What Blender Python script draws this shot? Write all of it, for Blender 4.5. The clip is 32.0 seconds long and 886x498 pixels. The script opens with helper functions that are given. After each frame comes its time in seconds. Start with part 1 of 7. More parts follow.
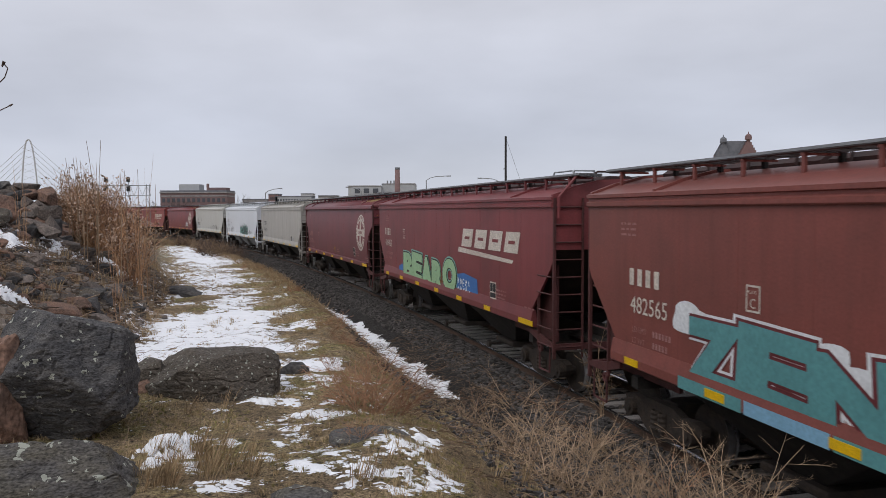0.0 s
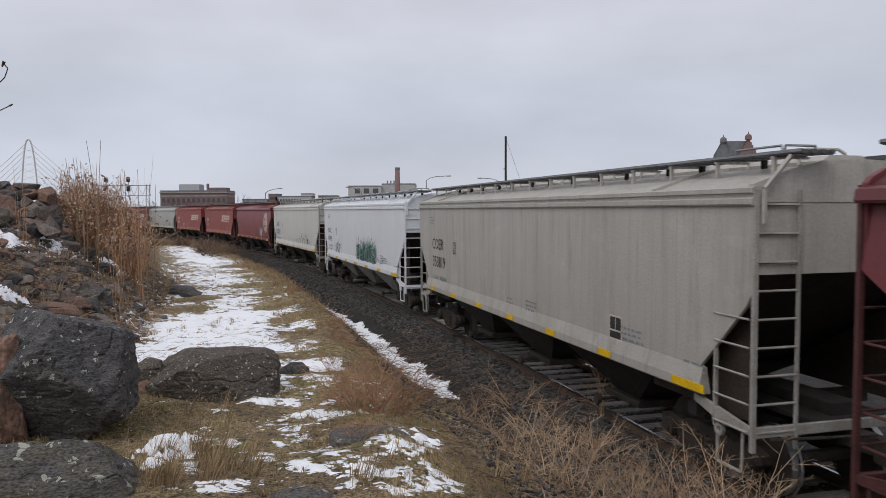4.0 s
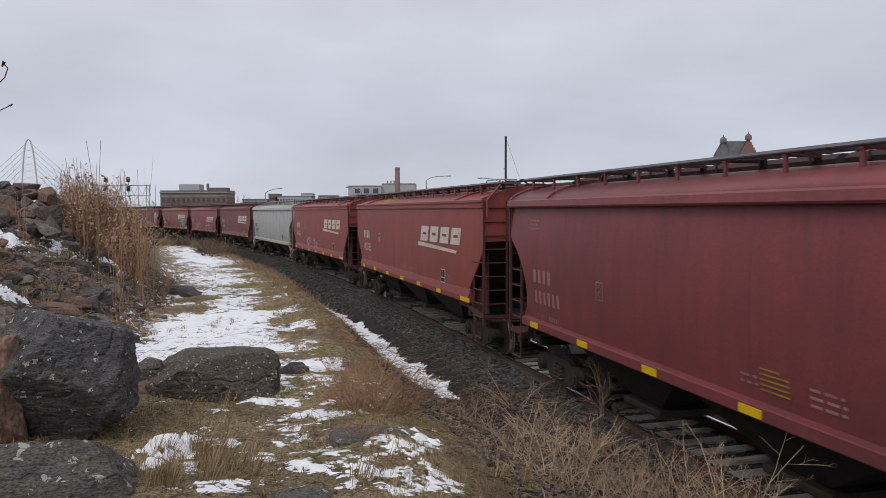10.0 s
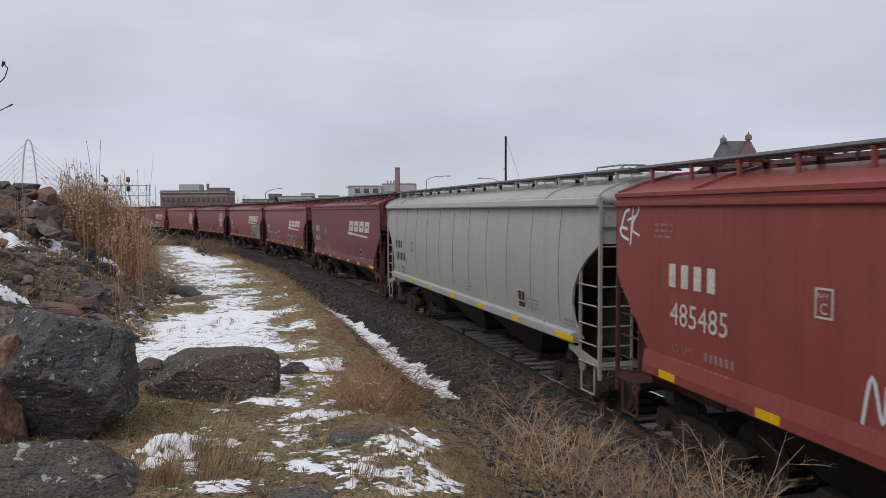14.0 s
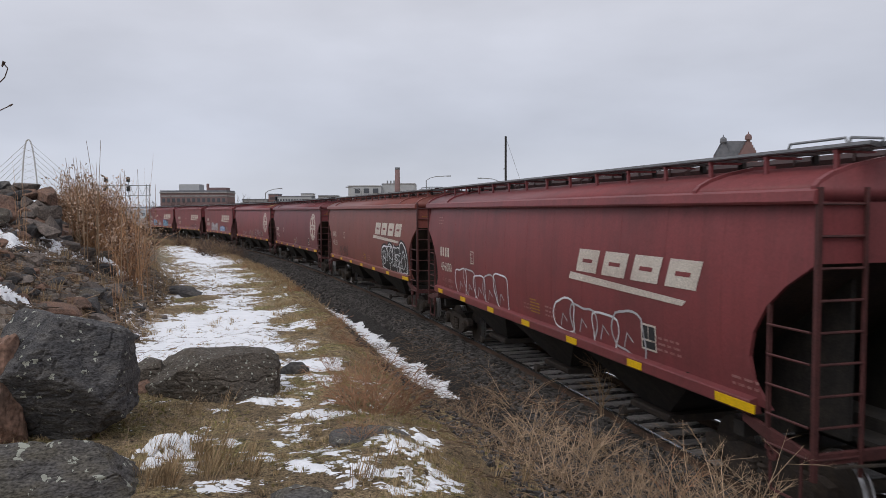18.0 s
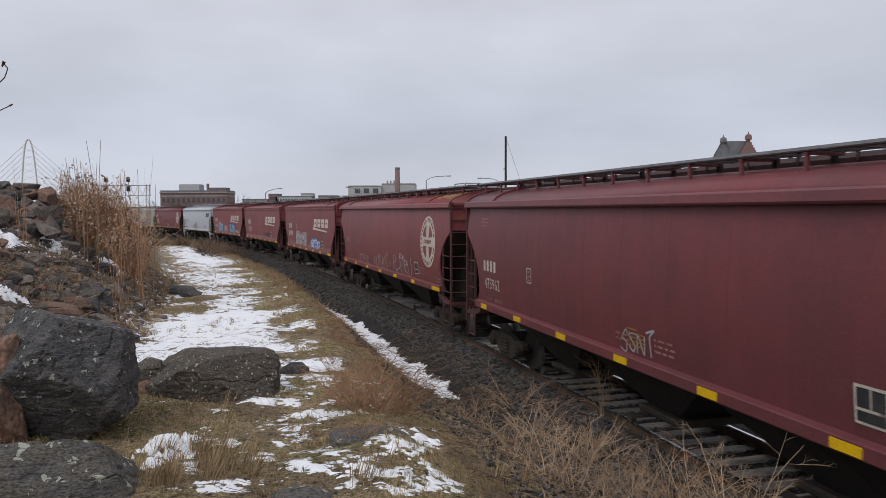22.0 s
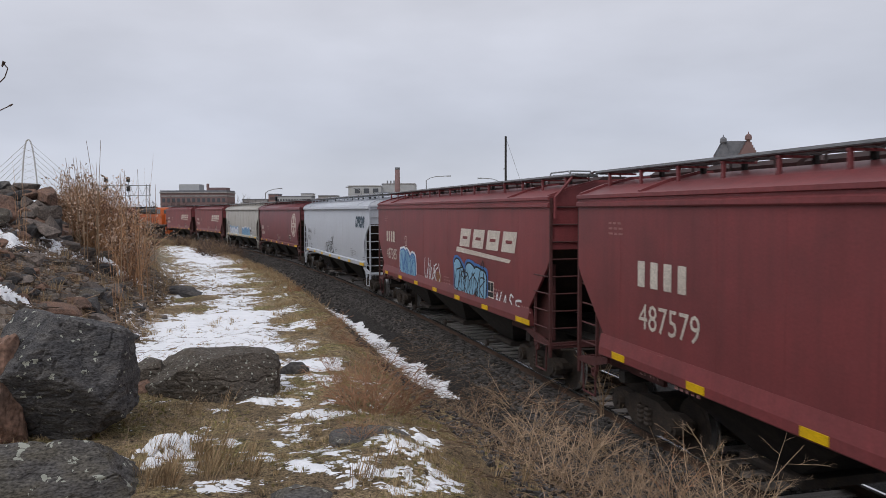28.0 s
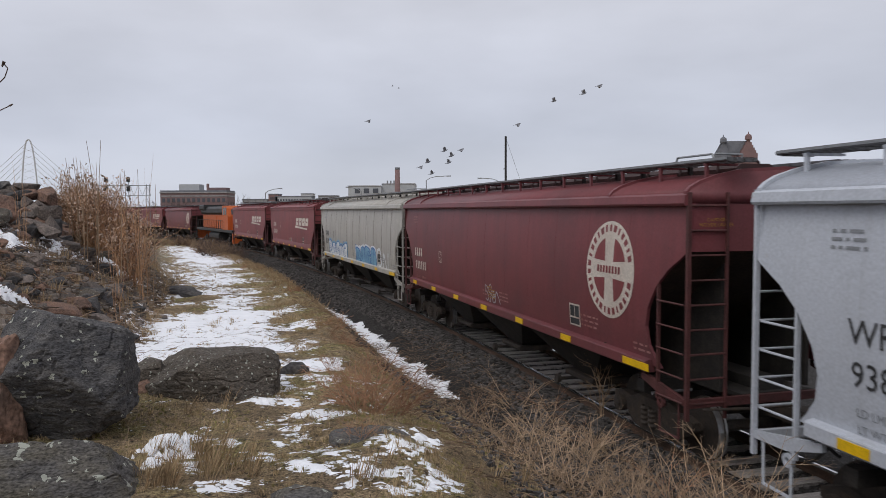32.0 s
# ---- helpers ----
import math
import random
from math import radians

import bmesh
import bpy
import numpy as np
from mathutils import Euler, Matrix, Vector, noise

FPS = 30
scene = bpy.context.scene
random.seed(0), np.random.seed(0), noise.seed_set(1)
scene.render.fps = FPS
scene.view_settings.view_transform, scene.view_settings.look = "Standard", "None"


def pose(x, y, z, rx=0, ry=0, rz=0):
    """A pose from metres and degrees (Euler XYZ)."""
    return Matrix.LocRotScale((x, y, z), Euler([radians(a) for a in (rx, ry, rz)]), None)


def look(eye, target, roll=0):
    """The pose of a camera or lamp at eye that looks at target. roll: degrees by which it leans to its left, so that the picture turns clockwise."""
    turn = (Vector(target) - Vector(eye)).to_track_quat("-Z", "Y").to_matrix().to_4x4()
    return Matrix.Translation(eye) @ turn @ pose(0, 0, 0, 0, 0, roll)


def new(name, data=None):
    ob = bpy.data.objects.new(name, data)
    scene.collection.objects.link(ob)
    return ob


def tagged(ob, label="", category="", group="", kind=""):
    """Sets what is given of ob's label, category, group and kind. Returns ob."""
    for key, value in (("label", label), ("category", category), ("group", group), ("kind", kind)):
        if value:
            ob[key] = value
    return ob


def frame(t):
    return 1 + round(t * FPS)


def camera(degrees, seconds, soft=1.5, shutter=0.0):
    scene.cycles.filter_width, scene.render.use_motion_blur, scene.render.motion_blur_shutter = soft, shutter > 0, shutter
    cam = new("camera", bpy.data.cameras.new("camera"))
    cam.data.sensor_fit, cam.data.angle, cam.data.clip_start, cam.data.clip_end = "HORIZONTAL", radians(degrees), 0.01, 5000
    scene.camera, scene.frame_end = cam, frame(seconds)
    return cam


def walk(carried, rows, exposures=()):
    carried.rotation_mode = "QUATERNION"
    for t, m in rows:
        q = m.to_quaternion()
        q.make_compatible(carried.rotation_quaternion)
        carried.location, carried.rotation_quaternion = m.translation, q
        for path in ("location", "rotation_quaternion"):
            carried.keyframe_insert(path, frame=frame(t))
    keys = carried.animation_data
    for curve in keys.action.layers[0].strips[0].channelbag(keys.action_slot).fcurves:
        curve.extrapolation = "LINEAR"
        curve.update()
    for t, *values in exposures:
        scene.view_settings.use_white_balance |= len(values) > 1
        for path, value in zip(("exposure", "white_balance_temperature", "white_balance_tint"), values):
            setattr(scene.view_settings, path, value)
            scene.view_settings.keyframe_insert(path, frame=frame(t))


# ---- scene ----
# World: metres, z = 0 at the top of the rails; the eye stands on a bank beside a curved track.
cam = camera(60.6, 32.0, soft=0.45, shutter=0.12)
EYE = (0.0, 0.0, 3.787)
VIEW = look(EYE, (0.0, 100.0, 3.787 - 100 * math.tan(radians(2.93))), roll=-0.19)
walk(cam, [(0.0, VIEW), (32.0, VIEW)])

# ---- world, sun ----
world = bpy.data.worlds.new("overcast_sky")
scene.world = world
world.use_nodes = True
wn = world.node_tree
wn.nodes.clear()


def wnode(kind, **sets):
    n = wn.nodes.new(kind)
    for k, v in sets.items():
        n.inputs[k].default_value = v
    return n


w_out = wn.nodes.new("ShaderNodeOutputWorld")
w_bg = wnode("ShaderNodeBackground", Strength=1.16)
w_sky = wn.nodes.new("ShaderNodeTexSky")
w_sky.sky_type, w_sky.sun_disc = "NISHITA", False
w_sky.sun_elevation, w_sky.sun_rotation = radians(48), radians(200)
w_co = wn.nodes.new("ShaderNodeTexCoord")
w_sep = wn.nodes.new("ShaderNodeSeparateXYZ")
w_ramp = wn.nodes.new("ShaderNodeValToRGB")
w_ramp.color_ramp.elements[0].position, w_ramp.color_ramp.elements[0].color = 0.0, (0.50, 0.525, 0.60, 1)
w_ramp.color_ramp.elements[1].position, w_ramp.color_ramp.elements[1].color = 0.36, (0.60, 0.605, 0.66, 1)
w_mid = w_ramp.color_ramp.elements.new(0.10)
w_mid.color = (0.485, 0.51, 0.595, 1)
w_map = wn.nodes.new("ShaderNodeMapping")
w_map.inputs["Scale"].default_value = (1.6, 1.6, 4.5)
w_noise = wnode("ShaderNodeTexNoise", Scale=1.7, Detail=5.0, Roughness=0.5)
w_cloud = wnode("ShaderNodeMapRange", **{"From Min": 0.3, "From Max": 0.7, "To Min": 0.9, "To Max": 1.13})
w_mul = wn.nodes.new("ShaderNodeMixRGB")
w_mul.blend_type = "MULTIPLY"
w_mul.inputs[0].default_value = 1.0
w_skys = wn.nodes.new("ShaderNodeMixRGB")
w_skys.blend_type = "MULTIPLY"
w_skys.inputs[0].default_value, w_skys.inputs[2].default_value = 1.0, (0.07, 0.07, 0.07, 1)
w_mix = wn.nodes.new("ShaderNodeMixRGB")
w_mix.inputs[0].default_value = 0.93
for a, b in ((w_co.outputs["Generated"], w_sep.inputs[0]), (w_sep.outputs["Z"], w_ramp.inputs[0]),
             (w_co.outputs["Generated"], w_map.inputs[0]), (w_map.outputs[0], w_noise.inputs["Vector"]),
             (w_noise.outputs["Fac"], w_cloud.inputs["Value"]), (w_ramp.outputs[0], w_mul.inputs[1]),
             (w_cloud.outputs[0], w_mul.inputs[2]), (w_sky.outputs[0], w_skys.inputs[1]),
             (w_skys.outputs[0], w_mix.inputs[1]), (w_mul.outputs[0], w_mix.inputs[2]),
             (w_mix.outputs[0], w_bg.inputs["Color"]), (w_bg.outputs[0], w_out.inputs[0])):
    wn.links.new(a, b)

sun_data = bpy.data.lights.new("sun", "SUN")
sun_data.energy, sun_data.angle, sun_data.color = 1.15, radians(35), (1.0, 0.98, 0.96)
sun = new("sun", sun_data)
sun.matrix_basis = look((0, 0, 60), (20, 28, 20))

# ---- materials ----
def material(name, base, rough=0.7, metal=0.0, second=None, scale=6.0, amount=0.5, grain=60.0, grain_amount=0.12,
             bump=0.15, bump_scale=40.0, stretch=(1, 1, 1), vary=0.0, spec=0.3, coord="Object"):
    """A surface with a base colour, patches of a second one, fine grain and relief."""
    m = bpy.data.materials.new(name)
    m.use_nodes = True
    nt = m.node_tree
    b = nt.nodes["Principled BSDF"]
    b.inputs["Roughness"].default_value, b.inputs["Metallic"].default_value = rough, metal
    b.inputs["Specular IOR Level"].default_value = spec
    co = nt.nodes.new("ShaderNodeTexCoord")
    mp = nt.nodes.new("ShaderNodeMapping")
    mp.inputs["Scale"].default_value = stretch
    nt.links.new(co.outputs[coord], mp.inputs[0])
    n1 = nt.nodes.new("ShaderNodeTexNoise")
    n1.inputs["Scale"].default_value, n1.inputs["Detail"].default_value, n1.inputs["Roughness"].default_value = scale, 5, 0.6
    n2 = nt.nodes.new("ShaderNodeTexNoise")
    n2.inputs["Scale"].default_value, n2.inputs["Detail"].default_value = grain, 3
    ramp = nt.nodes.new("ShaderNodeMapRange")
    ramp.inputs["From Min"].default_value, ramp.inputs["From Max"].default_value = 0.42, 0.68
    ramp.inputs["To Max"].default_value = amount
    mix = nt.nodes.new("ShaderNodeMixRGB")
    mix.inputs[1].default_value = (*base, 1)
    mix.inputs[2].default_value = (*(second or [c * 0.55 for c in base]), 1)
    gr = nt.nodes.new("ShaderNodeMapRange")
    gr.inputs["From Min"].default_value, gr.inputs["From Max"].default_value = 0.25, 0.75
    gr.inputs["To Min"].default_value, gr.inputs["To Max"].default_value = 1 - grain_amount * 2, 1 + grain_amount * 2
    mul = nt.nodes.new("ShaderNodeMixRGB")
    mul.blend_type = "MULTIPLY"
    mul.inputs[0].default_value = 1
    for n in (n1, n2):
        nt.links.new(mp.outputs[0], n.inputs["Vector"])
    nt.links.new(n1.outputs["Fac"], ramp.inputs["Value"])
    nt.links.new(ramp.outputs[0], mix.inputs[0])
    nt.links.new(mix.outputs[0], mul.inputs[1])
    nt.links.new(n2.outputs["Fac"], gr.inputs["Value"])
    nt.links.new(gr.outputs[0], mul.inputs[2])
    last = mul.outputs[0]
    if vary:
        info = nt.nodes.new("ShaderNodeObjectInfo")
        vr = nt.nodes.new("ShaderNodeMapRange")
        vr.inputs["To Min"].default_value, vr.inputs["To Max"].default_value = 1 - vary, 1 + vary
        nt.links.new(info.outputs["Random"], vr.inputs["Value"])
        m2 = nt.nodes.new("ShaderNodeMixRGB")
        m2.blend_type = "MULTIPLY"
        m2.inputs[0].default_value = 1
        nt.links.new(last, m2.inputs[1])
        nt.links.new(vr.outputs[0], m2.inputs[2])
        last = m2.outputs[0]
    nt.links.new(last, b.inputs["Base Color"])
    if bump:
        n3 = nt.nodes.new("ShaderNodeTexNoise")
        n3.inputs["Scale"].default_value, n3.inputs["Detail"].default_value = bump_scale, 6
        nt.links.new(mp.outputs[0], n3.inputs["Vector"])
        bp = nt.nodes.new("ShaderNodeBump")
        bp.inputs["Strength"].default_value, bp.inputs["Distance"].default_value = bump, 0.02
        nt.links.new(n3.outputs["Fac"], bp.inputs["Height"])
        nt.links.new(bp.outputs[0], b.inputs["Normal"])
    return m


def car_paint(name, base, dirt, rust, amount=0.75, streak=0.7):
    """Weathered rail-car paint: rain streaks that run down, blotches of dirt, spots of rust."""
    m = material(name, base, 0.45, 0, dirt, 0.4, amount, 30, 0.07, 0.05, 3.0, (1, 1, 1), 0.04, 0.22)
    nt = m.node_tree
    b = nt.nodes["Principled BSDF"]
    src = b.inputs["Base Color"].links[0].from_socket
    co = nt.nodes.new("ShaderNodeTexCoord")
    mp = nt.nodes.new("ShaderNodeMapping")
    mp.inputs["Scale"].default_value = (2.6, 2.6, 0.12)
    st = nt.nodes.new("ShaderNodeTexNoise")
    st.inputs["Scale"].default_value, st.inputs["Detail"].default_value, st.inputs["Roughness"].default_value = 1.6, 6, 0.65
    rg = nt.nodes.new("ShaderNodeMapRange")
    rg.inputs["From Min"].default_value, rg.inputs["From Max"].default_value, rg.inputs["To Max"].default_value = 0.44, 0.70, streak
    mx = nt.nodes.new("ShaderNodeMixRGB")
    mx.inputs[2].default_value = (*dirt, 1)
    sp = nt.nodes.new("ShaderNodeTexNoise")
    sp.inputs["Scale"].default_value, sp.inputs["Detail"].default_value, sp.inputs["Roughness"].default_value = 3.2, 8, 0.75
    r2 = nt.nodes.new("ShaderNodeMapRange")
    r2.inputs["From Min"].default_value, r2.inputs["From Max"].default_value, r2.inputs["To Max"].default_value = 0.62, 0.75, 0.7
    m2 = nt.nodes.new("ShaderNodeMixRGB")
    m2.inputs[2].default_value = (*rust, 1)
    for a, c in ((co.outputs["Object"], mp.inputs[0]), (mp.outputs[0], st.inputs["Vector"]), (st.outputs["Fac"], rg.inputs["Value"]),
                 (rg.outputs[0], mx.inputs[0]), (src, mx.inputs[1]), (co.outputs["Object"], sp.inputs["Vector"]),
                 (sp.outputs["Fac"], r2.inputs["Value"]), (r2.outputs[0], m2.inputs[0]), (mx.outputs[0], m2.inputs[1]),
                 (m2.outputs[0], b.inputs["Base Color"])):
        nt.links.new(a, c)
    # narrow dark runs of soot, and chalky scuffs
    for scale, lo, hi, most, tint in (((3.2, 3.2, 0.30), 0.52, 0.74, 0.42, [c * 0.45 for c in rust]), ((0.9, 0.9, 1.6), 0.54, 0.78, 0.32, [min(1, c * 1.9 + 0.03) for c in dirt])):
        mp2 = nt.nodes.new("ShaderNodeMapping")
        mp2.inputs["Scale"].default_value = scale
        mp2.inputs["Location"].default_value = (3.1, 7.7, 1.3)
        n4 = nt.nodes.new("ShaderNodeTexNoise")
        n4.inputs["Scale"].default_value, n4.inputs["Detail"].default_value, n4.inputs["Roughness"].default_value = 1.3, 7, 0.7
        r4 = nt.nodes.new("ShaderNodeMapRange")
        r4.inputs["From Min"].default_value, r4.inputs["From Max"].default_value, r4.inputs["To Max"].default_value = lo, hi, most * (1 if streak > 0.5 else 0.45)
        m4 = nt.nodes.new("ShaderNodeMixRGB")
        m4.inputs[2].default_value = (*tint, 1)
        last = b.inputs["Base Color"].links[0].from_socket
        for a, c in ((co.outputs["Object"], mp2.inputs[0]), (mp2.outputs[0], n4.inputs["Vector"]), (n4.outputs["Fac"], r4.inputs["Value"]), (r4.outputs[0], m4.inputs[0]),
                     (last, m4.inputs[1]), (m4.outputs[0], b.inputs["Base Color"])):
            nt.links.new(a, c)
    return m


RED = car_paint("oxide_red_paint", (0.225, 0.056, 0.059), (0.130, 0.045, 0.047), (0.078, 0.034, 0.031), 0.8, 0.4)
PLUM = car_paint("faded_brown_paint", (0.182, 0.050, 0.055), (0.112, 0.044, 0.048), (0.07, 0.034, 0.032), 0.8, 0.4)
WHITE = car_paint("white_paint", (0.66, 0.68, 0.71), (0.57, 0.585, 0.60), (0.54, 0.50, 0.44), 0.3, 0.18)
COOL_WHITE = car_paint("cool_white_paint", (0.47, 0.495, 0.545), (0.41, 0.43, 0.465), (0.42, 0.39, 0.35), 0.3, 0.15)
BRIGHT = car_paint("fresh_red_paint", (0.275, 0.066, 0.057), (0.18, 0.054, 0.046), (0.09, 0.035, 0.03), 0.65, 0.5)
BROWN = car_paint("brown_oxide_paint", (0.225, 0.070, 0.058), (0.145, 0.055, 0.046), (0.09, 0.04, 0.032), 0.75, 0.35)
DIRTY_WHITE = material("dirty_white_steel", (0.36, 0.37, 0.38), 0.7, 0, (0.17, 0.165, 0.155), 2.5, 0.8, 40, 0.12)
GREY = car_paint("pale_grey_paint", (0.54, 0.535, 0.505), (0.43, 0.415, 0.375), (0.37, 0.30, 0.22), 0.4, 0.5)
SILVER = car_paint("weathered_silver_paint", (0.385, 0.39, 0.375), (0.31, 0.305, 0.285), (0.28, 0.23, 0.18), 0.4, 0.4)
END_RED = material("grimy_red_steel", (0.095, 0.034, 0.033), 0.6, 0, (0.045, 0.022, 0.021), 2.5, 0.7, 40, 0.15)
END_GREY = material("grimy_grey_steel", (0.34, 0.325, 0.30), 0.65, 0, (0.20, 0.175, 0.15), 2.0, 0.7, 40, 0.12)
# rust tone, deepened to hold the shade under the car ends
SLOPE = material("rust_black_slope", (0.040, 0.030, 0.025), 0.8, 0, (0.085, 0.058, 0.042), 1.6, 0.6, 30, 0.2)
BEIGE = car_paint("warm_grey_paint", (0.42, 0.40, 0.37), (0.33, 0.31, 0.27), (0.28, 0.21, 0.15), 0.4)
SHADE_RED = material("sooty_red_steel", (0.045, 0.022, 0.021), 0.7, 0, (0.025, 0.02, 0.019), 2.5, 0.8, 40, 0.15)
SOOTY_GREY = material("sooty_grey_steel", (0.27, 0.25, 0.22), 0.7, 0, (0.10, 0.085, 0.07), 2.5, 0.8, 40, 0.15)
# near-black for bays, sill and latches, and for painted-in shade at car ends
NEAR_BLACK = material("black_grime", (0.022, 0.02, 0.019), 0.8, 0, (0.05, 0.042, 0.035), 4, 0.6, 40, 0.2)
TRUCK = material("truck_steel", (0.045, 0.038, 0.034), 0.75, 0.2, (0.085, 0.062, 0.045), 6, 0.6, 50, 0.2)
STEEL = material("worn_tread_steel", (0.55, 0.55, 0.56), 0.3, 0.9, (0.35, 0.3, 0.27), 8, 0.3)
GRATE = material("galvanised_grating", (0.13, 0.13, 0.135), 0.6, 0.5, (0.07, 0.065, 0.06), 5, 0.6)
RAIL_TOP = material("polished_rail", (0.62, 0.62, 0.63), 0.25, 1.0, (0.45, 0.43, 0.42), 5, 0.3, bump=0.05)
RAIL_WEB = material("rusty_rail", (0.10, 0.062, 0.045), 0.85, 0.1, (0.06, 0.045, 0.036), 6, 0.6)
TIE = material("weathered_tie", (0.33, 0.30, 0.28), 0.9, 0, (0.17, 0.15, 0.135), 3, 0.7, 30, 0.2, 0.5, 25, (1, 6, 1), 0.25)
YELLOW = material("yellow_reflector", (0.75, 0.46, 0.01), 0.4, 0, (0.55, 0.33, 0.02), 4, 0.4)
PAINT_WHITE = material("white_lettering", (0.60, 0.545, 0.475), 0.6, 0, (0.44, 0.36, 0.31), 1.6, 0.6, 40, 0.15)
PAINT_FADED = material("faded_lettering", (0.36, 0.19, 0.18), 0.6, 0, (0.26, 0.10, 0.095), 2.0, 0.8, 40, 0.15)
PAINT_BLACK = material("black_lettering", (0.03, 0.03, 0.032), 0.6, 0, (0.09, 0.09, 0.09), 2, 0.5)
PAINT_GREYED = material("faded_dark_lettering", (0.20, 0.21, 0.225), 0.6, 0, (0.32, 0.33, 0.34), 2, 0.5)
PAINT_NAVY = material("slate_blue_lettering", (0.035, 0.06, 0.085), 0.6, 0, (0.07, 0.1, 0.12), 2, 0.5)
PAINT_YEL = material("yellow_stencil", (0.38, 0.21, 0.035), 0.6, 0, (0.22, 0.10, 0.04), 5, 0.7)
SPRAY = {k: material("spray_" + k, c, 0.5, 0, [x * 0.75 for x in c], 1.5, 0.5, 20, 0.08, 0.03) for k, c in dict(
    teal=(0.11, 0.30, 0.31), white=(0.72, 0.74, 0.76), green=(0.33, 0.52, 0.30), blue=(0.05, 0.16, 0.42), sky=(0.22, 0.42, 0.58),
    black=(0.02, 0.02, 0.022), slate=(0.075, 0.08, 0.085), mint=(0.22, 0.50, 0.42), maroon=(0.15, 0.035, 0.04), grey=(0.45, 0.45, 0.47), orange=(0.6, 0.25, 0.03)).items()}
ROCK = material("dark_basalt", (0.055, 0.053, 0.055), 0.85, 0, (0.115, 0.105, 0.096), 3.0, 0.8, 26, 0.3, 1.0, 9, vary=0.3)
ROCK_B = material("brown_basalt", (0.145, 0.118, 0.102), 0.9, 0, (0.065, 0.058, 0.054), 3.5, 0.9, 26, 0.3, 1.0, 9, vary=0.35)
LICHEN = material("pale_lichen", (0.42, 0.42, 0.36), 0.95, 0, (0.28, 0.29, 0.22), 20, 0.7)
TWIG_RED = material("red_brown_twigs", (0.33, 0.185, 0.108), 0.85, 0, (0.20, 0.095, 0.06), 3, 0.7, vary=0.3, bump=0)
TWIG_STRAW = material("straw_twigs", (0.40, 0.285, 0.188), 0.85, 0, (0.18, 0.122, 0.085), 3, 0.7, vary=0.25, bump=0)
RUST_TWIG = material("rusty_twigs", (0.44, 0.26, 0.145), 0.85, 0, (0.30, 0.16, 0.09), 3, 0.7, vary=0.3, bump=0)
BRUSH_TWIG = material("grey_brown_twigs", (0.26, 0.18, 0.115), 0.9, 0, (0.15, 0.10, 0.07), 3, 0.7, vary=0.3, bump=0)
DEAD_LEAF = material("withered_leaf", (0.40, 0.30, 0.23), 0.9, 0, (0.20, 0.12, 0.085), 6, 0.7, vary=0.25, bump=0)
DARK_LEAF = material("dark_withered_leaf", (0.155, 0.075, 0.058), 0.9, 0, (0.075, 0.042, 0.036), 6, 0.7, vary=0.3, bump=0)
TWIG_DARK = material("dark_twigs", (0.085, 0.06, 0.05), 0.9, 0, (0.13, 0.08, 0.055), 3, 0.7, vary=0.25, bump=0)
SNOW = material("crusted_snow", (0.86, 0.87, 0.90), 0.6, 0, (0.74, 0.76, 0.80), 5, 0.6, 30, 0.06, 0.8, 22)
BRICK = material("far_brick", (0.215, 0.135, 0.13), 0.9, 0, (0.17, 0.115, 0.115), 0.3, 0.6, 4, 0.1)
STONE = material("far_stone", (0.29, 0.28, 0.285), 0.9, 0, (0.17, 0.165, 0.165), 0.3, 0.6, 4, 0.08)
CONCRETE = material("far_pale_wall", (0.40, 0.41, 0.43), 0.9, 0, (0.33, 0.34, 0.35), 0.3, 0.6, 4, 0.06)
GREY_BRICK = material("far_dull_brick", (0.185, 0.125, 0.126), 0.9, 0, (0.15, 0.11, 0.113), 0.3, 0.6, 4, 0.1)
DARKWIN = material("dark_window", (0.08, 0.085, 0.10), 0.2, 0, (0.08, 0.085, 0.095), 0.5, 0.6, bump=0)
SLATE = material("slate_roof", (0.17, 0.175, 0.195), 0.8, 0, (0.095, 0.10, 0.11), 0.5, 0.6, 4, 0.1)
POLE = material("dark_pole", (0.035, 0.032, 0.032), 0.8)
GALV = material("grey_metal", (0.28, 0.29, 0.30), 0.5, 0.5)
WHITE_STEEL = material("white_painted_steel", (0.55, 0.56, 0.58), 0.5)
FAR_TREE = material("bare_tree_twigs", (0.075, 0.062, 0.06), 0.9, 0, (0.10, 0.08, 0.07), 1, 0.5, bump=0)
ORANGE = car_paint("orange_paint", (0.52, 0.115, 0.03), (0.40, 0.10, 0.03), (0.25, 0.08, 0.03), 0.3)
BLACK = material("black_paint", (0.025, 0.025, 0.026), 0.5, 0, (0.05, 0.045, 0.04), 3, 0.5)
GRAIN = material("spilled_corn", (0.42, 0.30, 0.14), 0.8, 0, (0.28, 0.19, 0.10), 8, 0.6)
FEATHER = material("pigeon_feathers", (0.25, 0.25, 0.27), 0.8, 0, (0.09, 0.09, 0.10), 8, 0.6, bump=0)
# ---- the track's line: s runs towards the eye with the train; d is the distance from it on the eye's side ----
K0, K1, K2 = 0.0028922, 0.0008943, 0.0008011
X0, Y0, TH0 = 6.3972, 4.6559, 0.23827
S_AX = np.arange(-700.0, 420.01, 0.5)
_u = np.clip(S_AX, -175, 45) / 100
_k = (K0 + K1 * _u + K2 * _u ** 2) * np.where(S_AX < -175, 0.25, 1.0)
_i0 = int(700 / 0.5)
_th = np.concatenate([[0], np.cumsum((_k[1:] + _k[:-1]) / 2 * 0.5)])
ANG = TH0 - (_th - _th[_i0])
_dx, _dy = np.sin(ANG) * 0.5, -np.cos(ANG) * 0.5
TX = np.concatenate([[0], np.cumsum((_dx[1:] + _dx[:-1]) / 2)])
